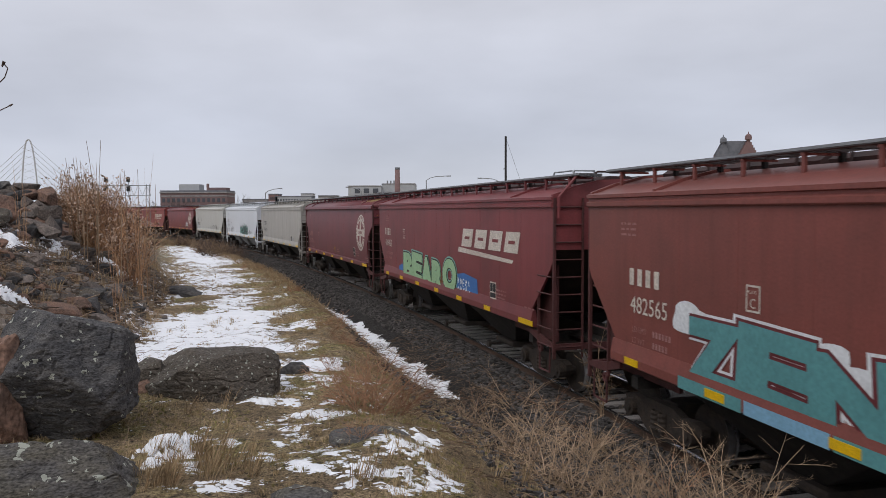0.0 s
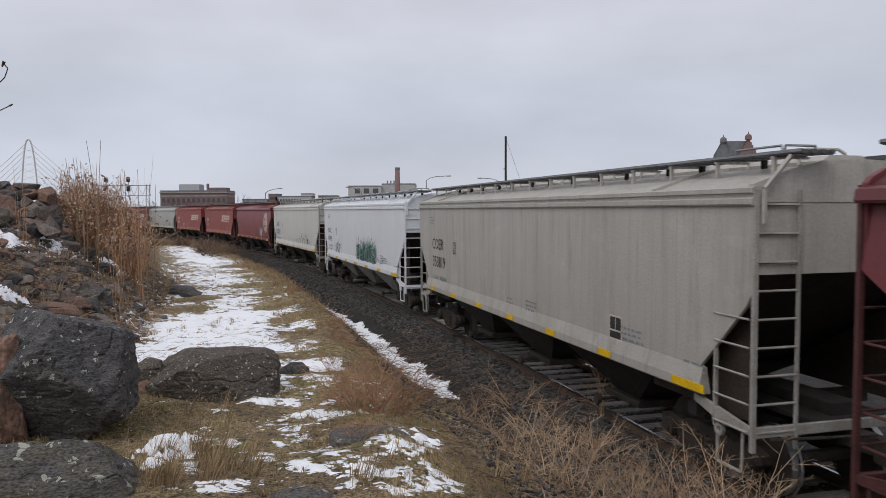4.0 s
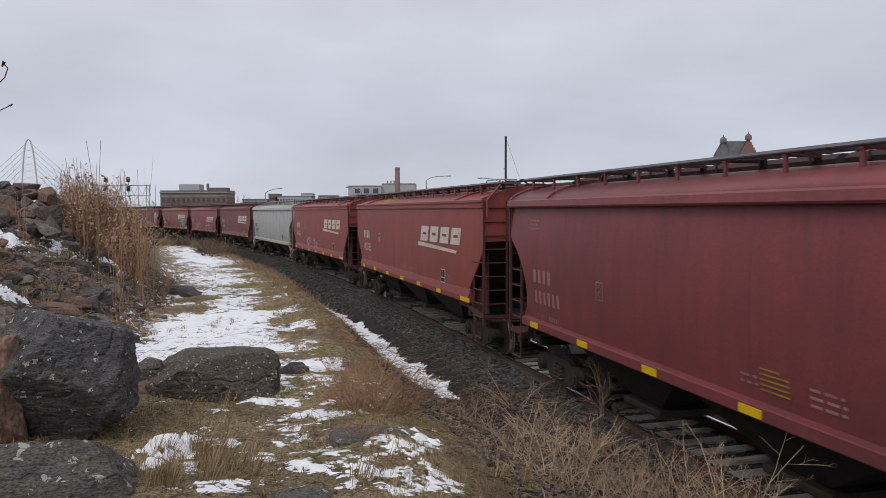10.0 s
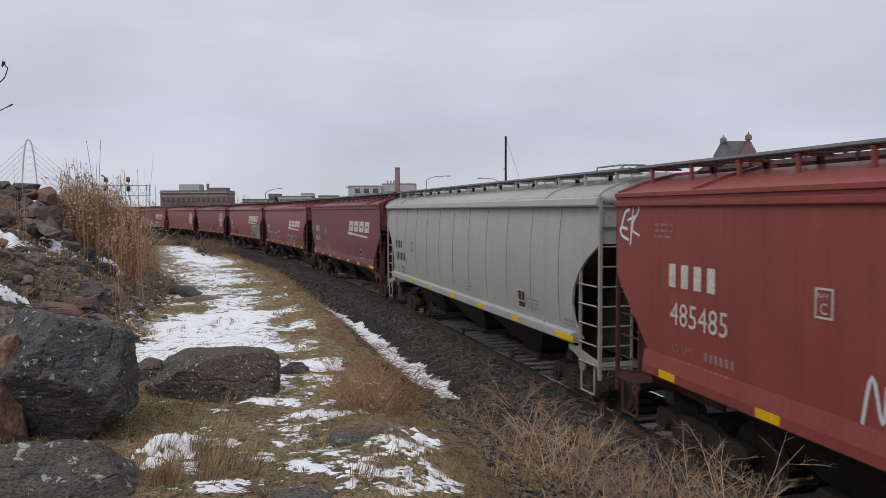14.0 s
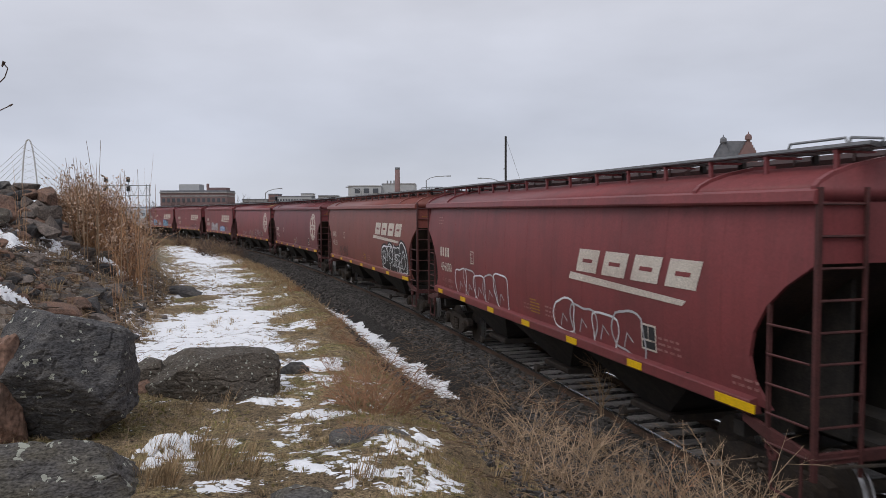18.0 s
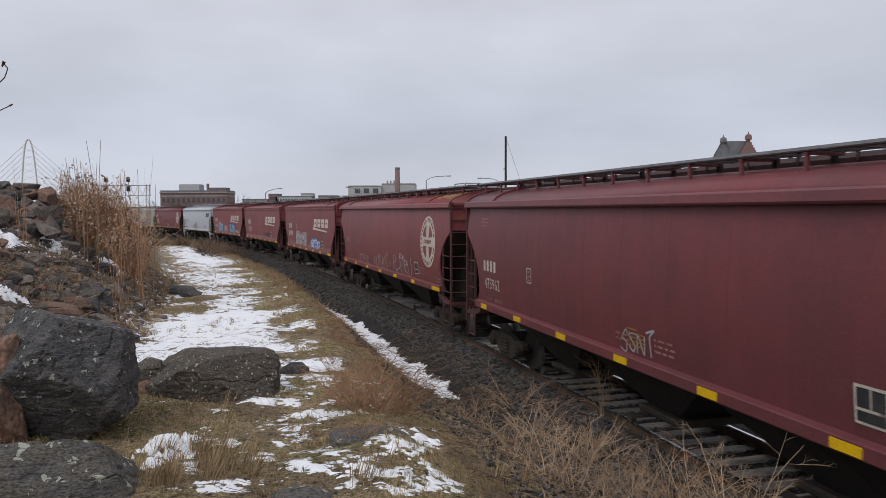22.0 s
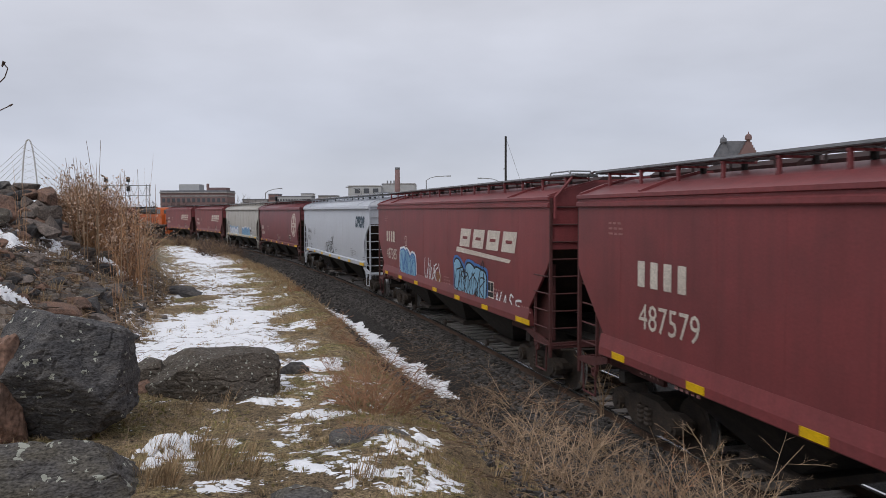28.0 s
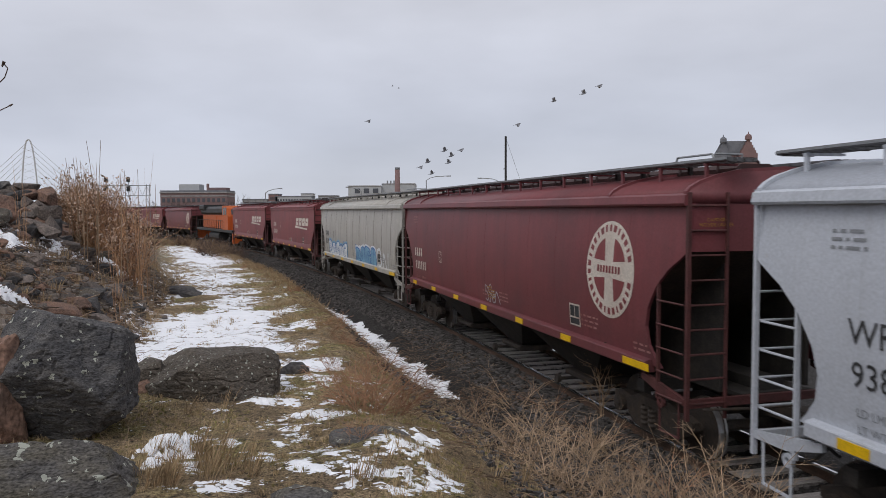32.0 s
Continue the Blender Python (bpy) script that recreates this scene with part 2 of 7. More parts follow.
TY = np.concatenate([[0], np.cumsum((_dy[1:] + _dy[:-1]) / 2)])
TX, TY = TX - TX[_i0] + X0, TY - TY[_i0] + Y0


def track(s, d=0.0):
    """The point of the track at s, d metres off on the eye's side, and the heading there."""
    a = np.interp(s, S_AX, ANG)
    return np.interp(s, S_AX, TX) - np.cos(a) * d, np.interp(s, S_AX, TY) - np.sin(a) * d, a


def track_sd(x, y):
    """s and d of points of the plan."""
    x, y = np.atleast_1d(np.asarray(x, float)), np.atleast_1d(np.asarray(y, float))
    s, d = np.empty_like(x), np.empty_like(x)
    px, py, pa, ps = TX[::4], TY[::4], ANG[::4], S_AX[::4]
    for i in range(0, len(x), 4000):
        q = slice(i, i + 4000)
        j = np.argmin((x[q, None] - px) ** 2 + (y[q, None] - py) ** 2, axis=1)
        ex, ey = x[q] - px[j], y[q] - py[j]
        s[q] = ps[j] + ex * np.sin(pa[j]) - ey * np.cos(pa[j])
        d[q] = -ex * np.cos(pa[j]) - ey * np.sin(pa[j])
    return s, d


def wave(x, y, f, seed=0.0):
    """A smooth uneven field of about -1 to 1."""
    v = np.zeros_like(x)
    for i in range(5):
        a = seed * 1.7 + i * 2.4
        g = f * (1.0 + 0.37 * i)
        v += np.sin(g * (x * math.cos(a) + y * math.sin(a)) + seed * 3.1 + i * 1.3 + 1.5 * np.sin(g * 0.6 * (y * math.cos(a) - x * math.sin(a)) + i))
    return v / 3.2


PATH_S = [-700, -140, -100, -70, -45, -28, -16, -8, -2, 4, 40]
PATH_Z = [-0.3, -0.3, -0.1, 0.15, 0.45, 0.85, 1.25, 1.6, 1.95, 2.1, 2.2]


def ground_z(x, y):
    """The height of the ground: ballast, ditch, bank with its path, rocky hillside."""
    x, y = np.asarray(x, float), np.asarray(y, float)
    shape = x.shape
    x, y = np.atleast_1d(x).ravel(), np.atleast_1d(y).ravel()
    s, d = track_sd(x, y)
    zp = np.interp(s, PATH_S, PATH_Z)
    z = np.where(d < 0, np.interp(-d, [0, 0.6, 0.95, 1.6, 2.8, 6], [-0.2, -0.2, -0.13, -0.16, -0.75, -0.8]), 0)
    toe = np.interp(s, [-16, -10, -4], [-0.62, -0.3, -0.02])
    d0 = np.interp(s, [-40, -22, -12, -7], [3.2, 3.6, 3.5, 2.4])
    d1 = np.interp(s, [-40, -22, -12, -6], [4.9, 5.4, 5.6, 6.3])
    w1 = np.clip((d - 1.55) / 1.1, 0, 1)
    shoulder = np.interp(d, [0, 0.6, 0.95, 1.55], [-0.2, -0.2, -0.13, -0.15])
    near = np.where(d < 1.55, shoulder, -0.15 + (toe + 0.15) * w1)
    t = np.clip((d - d0) / (d1 - d0), 0, 1)
    soft = np.interp(s, [-14, -7], [1.0, 0.0])
    bank = toe + (zp - toe) * (soft * t * t * (3 - 2 * t) + (1 - soft) * (0.6 * t + 0.4 * t * t * (3 - 2 * t)))
    hill_amp = np.interp(s, [-160, -110, -60, -35, -18, -5], [0.8, 1.6, 2.4, 2.9, 3.0, 2.4])
    h0 = np.interp(s, [-120, -60, -30, -12, 0], [9.6, 9.8, 9.7, 9.4, 9.8])
    hill = hill_amp * np.clip((d - h0) / 4.6, 0, 1) ** 0.95 + 0.02 * np.clip(d - 14, 0, 200) ** 0.8
    zz = np.where(d > 2.65, np.where(d > d0, bank, toe) + hill, near)
    z = np.where(d >= 0, zz, z)
    rough = np.clip((d - 3.2) / 1.5, 0, 1) * np.clip(1 - (d - 60) / 60, 0, 1)
    z = z + rough * (0.06 * wave(x, y, 0.9, 1) + 0.035 * wave(x, y, 2.6, 2) + 0.016 * wave(x, y, 7.0, 3))
    z = z + np.clip((d - 9.5) / 2, 0, 1) * np.clip(1 - (d - 40) / 20, 0, 1) * 0.13 * wave(x, y, 2.0, 5)
    z = z + np.clip((d - 1.2) / 0.6, 0, 1) * np.clip((3.4 - d) / 0.6, 0, 1) * 0.03 * wave(x, y, 6.0, 4)
    return z.reshape(shape)


def gz(x, y):
    return float(ground_z(np.array([x]), np.array([y]))[0])


# ---- mesh helpers ----
class Build:
    """Gathers corners and faces of one mesh."""

    def __init__(self):
        self.v, self.f = [], []

    def add(self, vs, fs):
        n = len(self.v)
        self.v.extend(tuple(map(float, p)) for p in vs)
        self.f.extend(tuple(i + n for i in q) for q in fs)
        return self

    def box(self, x0, x1, y0, y1, z0, z1, c=0.0):
        """A box, its edges along x chamfered by c."""
        if c:
            prof = [(y0 + c, z0), (y1 - c, z0), (y1, z0 + c), (y1, z1 - c), (y1 - c, z1), (y0 + c, z1), (y0, z1 - c), (y0, z0 + c)]
            return self.extrude_x(prof, x0, x1)
        vs = [(x, y, z) for x in (x0, x1) for y in (y0, y1) for z in (z0, z1)]
        return self.add(vs, [(0, 1, 3, 2), (4, 6, 7, 5), (0, 4, 5, 1), (2, 3, 7, 6), (0, 2, 6, 4), (1, 5, 7, 3)])

    def extrude_x(self, prof, x0, x1):
        n = len(prof)
        vs = [(x0, y, z) for y, z in prof] + [(x1, y, z) for y, z in prof]
        fs = [tuple(range(n))[::-1], tuple(range(n, 2 * n))] + [(i, (i + 1) % n, n + (i + 1) % n, n + i) for i in range(n)]
        return self.add(vs, fs)

    def extrude_y(self, prof, y0, y1):
        n = len(prof)
        vs = [(x, y0, z) for x, z in prof] + [(x, y1, z) for x, z in prof]
        fs = [tuple(range(n)), tuple(range(n, 2 * n))[::-1]] + [(i, n + i, n + (i + 1) % n, (i + 1) % n) for i in range(n)]
        return self.add(vs, fs)

    def extrude_z(self, prof, z0, z1):
        n = len(prof)
        vs = [(x, y, z0) for x, y in prof] + [(x, y, z1) for x, y in prof]
        fs = [tuple(range(n))[::-1], tuple(range(n, 2 * n))] + [(i, (i + 1) % n, n + (i + 1) % n, n + i) for i in range(n)]
        return self.add(vs, fs)

    def tube(self, p, q, r0, r1=None, n=6):
        r1 = r0 if r1 is None else r1
        p, q = Vector(p), Vector(q)
        w = (q - p).normalized()
        u = w.orthogonal().normalized()
        t = w.cross(u)
        vs = []
        for c, r in ((p, r0), (q, r1)):
            for i in range(n):
                a = 2 * math.pi * i / n
                vs.append(c + u * (r * math.cos(a)) + t * (r * math.sin(a)))
        return self.add(vs, [tuple(range(n))[::-1], tuple(range(n, 2 * n))] + [(i, (i + 1) % n, n + (i + 1) % n, n + i) for i in range(n)])

    def twig(self, p, q, r0, r1):
        """A thin three-sided shoot with open ends."""
        w = (q - p).normalized()
        u = w.orthogonal().normalized()
        t = w.cross(u)
        vs = [c + u * (r * a) + t * (r * e) for c, r in ((p, r0), (q, r1)) for a, e in ((1, 0), (-0.5, 0.866), (-0.5, -0.866))]
        return self.add(vs, [(0, 1, 4, 3), (1, 2, 5, 4), (2, 0, 3, 5)])

    def pipe(self, pts, r, n=6):
        for a, b in zip(pts[:-1], pts[1:]):
            self.tube(a, b, r, r, n)
        return self

    def disc_y(self, x, z, r, y0, y1, n=20, r_in=0.0):
        if not r_in:
            return self.extrude_y([(x + r * math.cos(2 * math.pi * i / n), z + r * math.sin(2 * math.pi * i / n)) for i in range(n)], y0, y1)
        vs = []
        for rr, y in ((r, y0), (r, y1), (r_in, y1), (r_in, y0)):
            vs += [(x + rr * math.cos(2 * math.pi * i / n), y, z + rr * math.sin(2 * math.pi * i / n)) for i in range(n)]
        fs = [(k * n + i, k * n + (i + 1) % n, ((k + 1) % 4) * n + (i + 1) % n, ((k + 1) % 4) * n + i) for k in range(4) for i in range(n)]
        return self.add(vs, fs)

    def mesh(self, name, mat, smooth=False):
        me = bpy.data.meshes.new(name)
        me.from_pydata(self.v, [], self.f)
        bm = bmesh.new()
        bm.from_mesh(me)
        bmesh.ops.recalc_face_normals(bm, faces=bm.faces)
        bm.to_mesh(me)
        bm.free()
        me.materials.append(mat)
        if smooth:
            me.polygons.foreach_set("use_smooth", [True] * len(me.polygons))
        return me


CACHE = {}


def cached(key, mat, fn, smooth=False):
    """The mesh of that key and material, built once."""
    k = (key, mat.name)
    if k not in CACHE:
        b = Build()
        fn(b)
        CACHE[k] = b.mesh(key, mat, smooth)
    return CACHE[k]


def part(name, me, parent, label="", at=None):
    ob = new(name, me)
    ob.parent = parent
    if at is not None:
        ob.matrix_basis = at
    if label:
        ob["label"] = label
    return ob


def thing(name, label, category, group="", kind="", at=None, me=None):
    ob = tagged(new(name, me), label, category, group, kind)
    if at is not None:
        ob.matrix_basis = at
    return ob
# ---- the train ----
W, EAVE, SILL = 1.6, 3.87, 1.34
BOLSTER = 6.75


BZ = np.linspace(SILL + 0.1, EAVE, 12)
B_IN = 0.085 * ((BZ - 2.6) / 1.25) ** 2


def inset(z):
    """How far the bowed side of a rounded car lies inside its widest line at that height."""
    return float(np.interp(z, BZ, B_IN))


def bowed(me):
    """Lays a flat mark onto the bowed side."""
    bm = bmesh.new()
    bm.from_mesh(me)
    for z in BZ[1:-1]:
        bmesh.ops.bisect_plane(bm, geom=bm.verts[:] + bm.edges[:] + bm.faces[:], plane_co=(0, 0, z), plane_no=(0, 0, 1))
    for v in bm.verts:
        v.co.y += inset(v.co.z)
    bm.to_mesh(me)
    bm.free()
    return me


BOWED = set()


def side_outline(kind, hb):
    """Half outline of a side sheet at its end, from the eave down: the corner is cut away for the ladder."""
    if kind == "angular":
        return [(hb, EAVE), (hb, 2.78), (hb - 0.1, 2.62), (hb - 1.22, 1.5), (hb - 1.24, SILL + 0.1)]
    return [(hb, EAVE), (hb, 3.2), (hb - 0.12, 3.12), (hb - 0.45, 2.92), (hb - 0.75, 2.66), (hb - 0.98, 2.32), (hb - 1.06, 2.02), (hb - 1.0, 1.74), (hb - 0.84, 1.55), (hb - 0.72, SILL + 0.1)]


def hopper_body(car, kind, paint, hb):
    out = side_outline(kind, hb)
    worn = END_RED if paint in (RED, PLUM, BRIGHT, BROWN) else paint if paint in (WHITE, COOL_WHITE) else END_GREY
    key = "%s_%d" % (kind, round(hb * 100))
    cut = -out[-1][0]

    def side(sign):
        def fn(b):
            if kind == "angular":
                prof = out + [(-x, z) for x, z in reversed(out)]
                b.extrude_y(prof, sign * W, sign * (W - 0.05))
                return
            xs, zs = [x for x, _ in out][::-1], [z for _, z in out][::-1]
            rows = sorted(set(list(BZ) + zs))
            vs = []
            for z in rows:
                x, y = float(np.interp(z, zs, xs)), W - inset(z)
                vs += [(-x, sign * y, z), (x, sign * y, z), (x, sign * (y - 0.05), z), (-x, sign * (y - 0.05), z)]
            n = len(rows)
            b.add(vs, [(4 * k + i, 4 * k + (i + 1) % 4, 4 * k + 4 + (i + 1) % 4, 4 * k + 4 + i) for k in range(n - 1) for i in range(4)] + [(0, 1, 2, 3), (4 * n - 4, 4 * n - 3, 4 * n - 2, 4 * n - 1)])
        return fn

    def seam(b):
        if kind == "angular":
            b.box(-0.01, 0.01, -W - 0.002, -W + 0.01, SILL + 0.26, EAVE - 0.08)
            return
        rows = [(-W + inset(z) - (0.006 if paint in (SILVER, BEIGE) else 0.002), z) for z in BZ[1:]]
        vs = [(x, y, z) for y, z in rows for x in (-0.011, 0.011)] + [(x, y + 0.01, z) for y, z in rows for x in (-0.011, 0.011)]
        n = 2 * len(rows)
        b.add(vs, [(2 * k, 2 * k + 1, 2 * k + 3, 2 * k + 2) for k in range(len(rows) - 1)] + [(2 * k + e, n + 2 * k + e, n + 2 * k + 2 + e, 2 * k + 2 + e) for k in range(len(rows) - 1) for e in (0, 1)])

    def sill(sign):
        def fn(b):
            x1 = hb - 0.95
            prof = [(W - 0.12, SILL), (W + 0.03, SILL), (W + 0.05, SILL + 0.02), (W + 0.05, SILL + 0.145), (W + 0.004, SILL + 0.36), (W - 0.06, SILL + 0.36)] if kind == "angular" else [(W - 0.12, SILL), (W + 0.03, SILL), (W + 0.05, SILL + 0.02), (W + 0.05, SILL + 0.16), (W + 0.04, SILL + 0.175), (W - 0.07, SILL + 0.2), (W - 0.1, SILL + 0.2)]
            b.extrude_x([(sign * y, z) for y, z in prof], -x1, x1)
        return fn

    def eave(sign):
        def fn(b):
            if kind == "angular":
                prof = [(W - 0.04, EAVE - 0.04), (W + 0.035, EAVE - 0.04), (W + 0.05, EAVE - 0.02), (W + 0.05, EAVE + 0.04), (W + 0.01, EAVE + 0.06),
                        (W + 0.01, EAVE + 0.10), (W + 0.045, EAVE + 0.115), (W + 0.045, EAVE + 0.17), (W - 0.04, EAVE + 0.2)]
            else:
                prof = [(W - 0.04, EAVE - 0.03), (W + 0.04, EAVE - 0.03), (W + 0.06, EAVE + 0.0), (W + 0.04, EAVE + 0.11), (W - 0.04, EAVE + 0.15)]
            b.extrude_x([(sign * y, z) for y, z in prof], -hb - 0.02, hb + 0.02)
        return fn

    if kind == "angular":
        half = [(W, EAVE + 0.17), (1.15, 4.20), (0.62, 4.33), (0.0, 4.36)]
    else:
        half = [(W, EAVE + 0.12), (1.53, 4.06), (1.38, 4.14), (1.1, 4.23), (0.7, 4.31), (0.0, 4.35)]
    ridge = half + [(-y, z) for y, z in reversed(half[:-1])]
    sides = ((-1, "near"), (1, "far"))
    for sign, tag in sides:
        part("side_panel", cached(key + "_side_" + tag, paint, side(sign)), car)
        part("side_sill", cached(key + "_sill_" + tag, paint, sill(sign)), car)
        part("eave_rail", cached(key + "_eave_" + tag, paint, eave(sign)), car)
    for i in range(11):
        part("panel_seam", cached(key + "_panel_seam", SOOTY_GREY if paint in (SILVER, BEIGE) and kind == "rounded" else paint, seam), car, at=pose((i - 5) * (2 * hb - 3.2) / 10, 0, 0))
    part("roof", cached(key + "_roof", paint, lambda b: b.extrude_x(ridge + [(-W + 0.1, EAVE), (W - 0.1, EAVE)], -hb, hb), kind != "angular"), car)

    def rib(b):
        for (y0, z0), (y1, z1) in zip(ridge[:-1], ridge[1:]):
            b.add([(-0.04, y0, z0 - 0.02), (0.04, y0, z0 - 0.02), (0.04, y1, z1 - 0.02), (-0.04, y1, z1 - 0.02),
                   (-0.04, y0, z0 + 0.045), (0.04, y0, z0 + 0.045), (0.04, y1, z1 + 0.045), (-0.04, y1, z1 + 0.045)],
                  [(0, 1, 2, 3), (4, 7, 6, 5), (0, 4, 5, 1), (3, 2, 6, 7), (0, 3, 7, 4), (1, 5, 6, 2)])
    for x in (-hb + 0.05, -hb + 2.2, hb - 2.2, hb - 0.05):
        part("roof_rib", cached(key + "_rib", paint, rib), car, at=pose(x, 0, 0))

    def cover(b):
        b.extrude_x([(-0.32, 4.28), (0.32, 4.28), (0.36, 4.40), (0.25, 4.47), (-0.25, 4.47), (-0.36, 4.40)], -1.9, 1.9)
        for i in range(4):
            x = -1.5 + i * 1.0
            b.pipe([(x, -0.38, 4.36), (x, -0.37, 4.52), (x, -0.25, 4.58), (x, 0.25, 4.58), (x, 0.37, 4.52), (x, 0.38, 4.36)], 0.022, 5)
    # red cars' covers are darkened to paint the shade line below the boards
    for i in range(4):
        part("hatch_cover", cached("hatch_cover", SHADE_RED if paint in (RED, PLUM, BRIGHT, BROWN) else paint, cover), car, at=pose((i - 1.5) * 3.95, 0, 0))

    def board(b):
        for k in range(4):
            b.box(-hb - 0.25, hb + 0.25, k * 0.13, k * 0.13 + 0.06, 0, 0.05)
        n = 40
        for i in range(n):
            x = -hb - 0.2 + i * (2 * hb + 0.4) / (n - 1)
            b.box(x - 0.02, x + 0.02, 0.0, 0.45, -0.01, 0.03)
        b.tube((-hb - 0.25, -0.02, 0.03), (hb + 0.25, -0.02, 0.03), 0.03)

    def edge_strip(b):
        b.box(-hb - 0.25, hb + 0.25, -0.05, -0.03, 0.022, 0.05)

    def latch(b):
        b.box(-0.05, 0.05, -0.04, 0.04, 4.30, 4.47, 0.012)
        b.pipe([(-0.14, -0.02, 4.48), (-0.1, -0.02, 4.565), (0.08, -0.02, 4.575), (0.12, -0.02, 4.49)], 0.019, 5)
    for i in range(13):
        part("hatch_latch", cached("hatch_latch", NEAR_BLACK, latch), car, at=pose((i - 6) * 1.16 + 0.13 * math.sin(i * 2.7), -0.62, 1.02, 0, 0, 12 * math.sin(i * 1.9)) @ Matrix.Diagonal((0.77, 0.77, 0.77, 1)))

    def bracket(b):
        b.box(-0.028, 0.028, -0.02, 0.02, -0.30, 0.0)
        b.box(-0.03, 0.03, -0.03, 0.5, -0.035, -0.005)
    for sign in (-1, 1):
        for_side = pose(0, -1.12, 4.44) if sign < 0 else pose(0, 1.12, 4.44, 0, 0, 180)
        board_ob = part("running_board", cached(key + "_running_board", GRATE, board), car, "dark steel grating", at=for_side)
        part("edge_strip", cached(key + "_edge_strip", GALV, edge_strip), board_ob, "pale galvanised edge")
        for i in range(15):
            x = (i - 7) * (2 * hb - 0.5) / 14
            part("bracket", cached("bracket", paint, bracket), car, at=pose(x, sign * 1.12, 4.44, 0, 0, 0 if sign < 0 else 180))

    low = 2.78 if kind == "angular" else 3.25
    foot = 3.0 if kind == "angular" else 3.2
    wall_prof = [(-W + 0.05, foot), (W - 0.05, foot)] + [(y * 0.985, z - 0.01) for y, z in half] + [(-y * 0.985, z - 0.01) for y, z in reversed(half[:-1])]

    def end_wall(b):
        b.extrude_x(wall_prof, hb - 0.06, hb - 0.01)

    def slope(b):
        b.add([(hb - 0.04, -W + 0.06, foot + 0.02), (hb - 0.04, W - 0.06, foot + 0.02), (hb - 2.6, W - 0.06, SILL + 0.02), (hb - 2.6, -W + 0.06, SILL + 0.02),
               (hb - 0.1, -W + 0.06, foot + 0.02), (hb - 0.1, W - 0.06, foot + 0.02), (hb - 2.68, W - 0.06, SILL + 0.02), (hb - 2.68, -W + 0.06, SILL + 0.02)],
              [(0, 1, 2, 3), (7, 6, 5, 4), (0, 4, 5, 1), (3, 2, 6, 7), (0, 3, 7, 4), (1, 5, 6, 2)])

    def platform(b):
        b.box(hb - 1.6, hb - 0.08, -0.6, 0.6, 1.08, 1.14)
        b.box(hb - 1.5, hb - 1.3, -W + 0.15, W - 0.15, 0.95, 1.14)

    def end_sill(b):
        b.box(hb - 0.05, hb + 0.02, -W + 0.06, W - 0.06, 1.02, 1.14, 0.02)
        for sy in (-1, 1):
            b.extrude_y([(hb - 1.15, 1.32), (hb + 0.03, 1.13), (hb + 0.03, 1.05), (hb - 0.6, 1.07), (hb - 1.15, 1.22)], sy * (W - 0.01), sy * (W - 0.07))
            b.disc_y(hb - 0.62, 0.97, 0.085, sy * (W - 0.005), sy * (W - 0.055), 12, 0.04)

    def end_web(b):
        b.extrude_y([(hb - 0.35, low - 0.1), (hb - 2.55, SILL + 0.05), (hb - 2.55, 1.12), (hb - 0.35, 1.12)], -0.03, 0.03)

    def stirrup(b):
        b.pipe([(-0.25, 0, 1.05), (-0.24, 0, 0.55), (0.24, 0, 0.55), (0.25, 0, 1.05)], 0.02, 5)

    def ladder_brace(b):
        b.pipe([(hb + 0.06, -W + 0.10, EAVE - 0.25), (hb + 0.06, -W + 0.10, EAVE + 0.16), (hb + 0.06, -1.12, 4.44), (hb + 0.06, -0.62, 4.47)], 0.032, 5)

    def roof_loop(b):
        b.pipe([(hb - 1.05, -1.1, 4.46), (hb - 1.0, -1.1, 4.56), (hb - 0.15, -1.1, 4.56), (hb - 0.1, -1.1, 4.46)], 0.016, 5)
        b.pipe([(hb - 0.1, -1.1, 4.46), (hb - 0.08, -1.1, 4.56), (hb - 0.08, -0.66, 4.56), (hb - 0.1, -0.66, 4.46)], 0.016, 5)

    def post(b):
        b.box(-0.028, 0.028, -0.028, 0.028, 0.85, 4.02)

    def side_ladder(b):
        b.box(-0.318, -0.282, -0.025, 0.025, 1.0, 2.4 if kind == "angular" else 2.75)

    def end_ladder(b):
        b.box(0.0, 0.04, 0.262, 0.298, 0.85, 4.02)

    def side_rungs(ladder):
        for i in range(5):
            part("rung", cached("side_rung", worn, lambda b: b.tube((-0.3, -0.03, 0), (0.37, -0.03, 0), 0.016)), ladder, at=pose(0, 0, 1.08 + i * 0.345))

    def end_rungs(ladder):
        for i in range(9):
            part("rung", cached("end_rung", worn, lambda b: b.tube((0.02, -0.32, 0), (0.02, 0.28, 0), 0.016)), ladder, at=pose(0, 0, 1.08 + i * 0.345))

    def coupler(b):
        b.box(hb - 0.4, hb + 0.45, -0.1, 0.1, 0.78, 1.0)
        b.extrude_z([(hb + 0.4, -0.15), (hb + 0.55, -0.2), (hb + 0.82, -0.16), (hb + 0.84, -0.02), (hb + 0.66, 0.0), (hb + 0.66, 0.14), (hb + 0.5, 0.2), (hb + 0.4, 0.15)], 0.74, 1.04)
        b.pipe([(hb + 0.05, -1.35, 1.0), (hb + 0.12, -0.5, 0.98), (hb + 0.5, -0.2, 1.1)], 0.02, 5)

    def hose(b):
        b.pipe([(hb + 0.05, 0.35, 0.9), (hb + 0.25, 0.36, 0.72), (hb + 0.5, 0.33, 0.5), (hb + 0.8, 0.3, 0.42)], 0.028, 6)
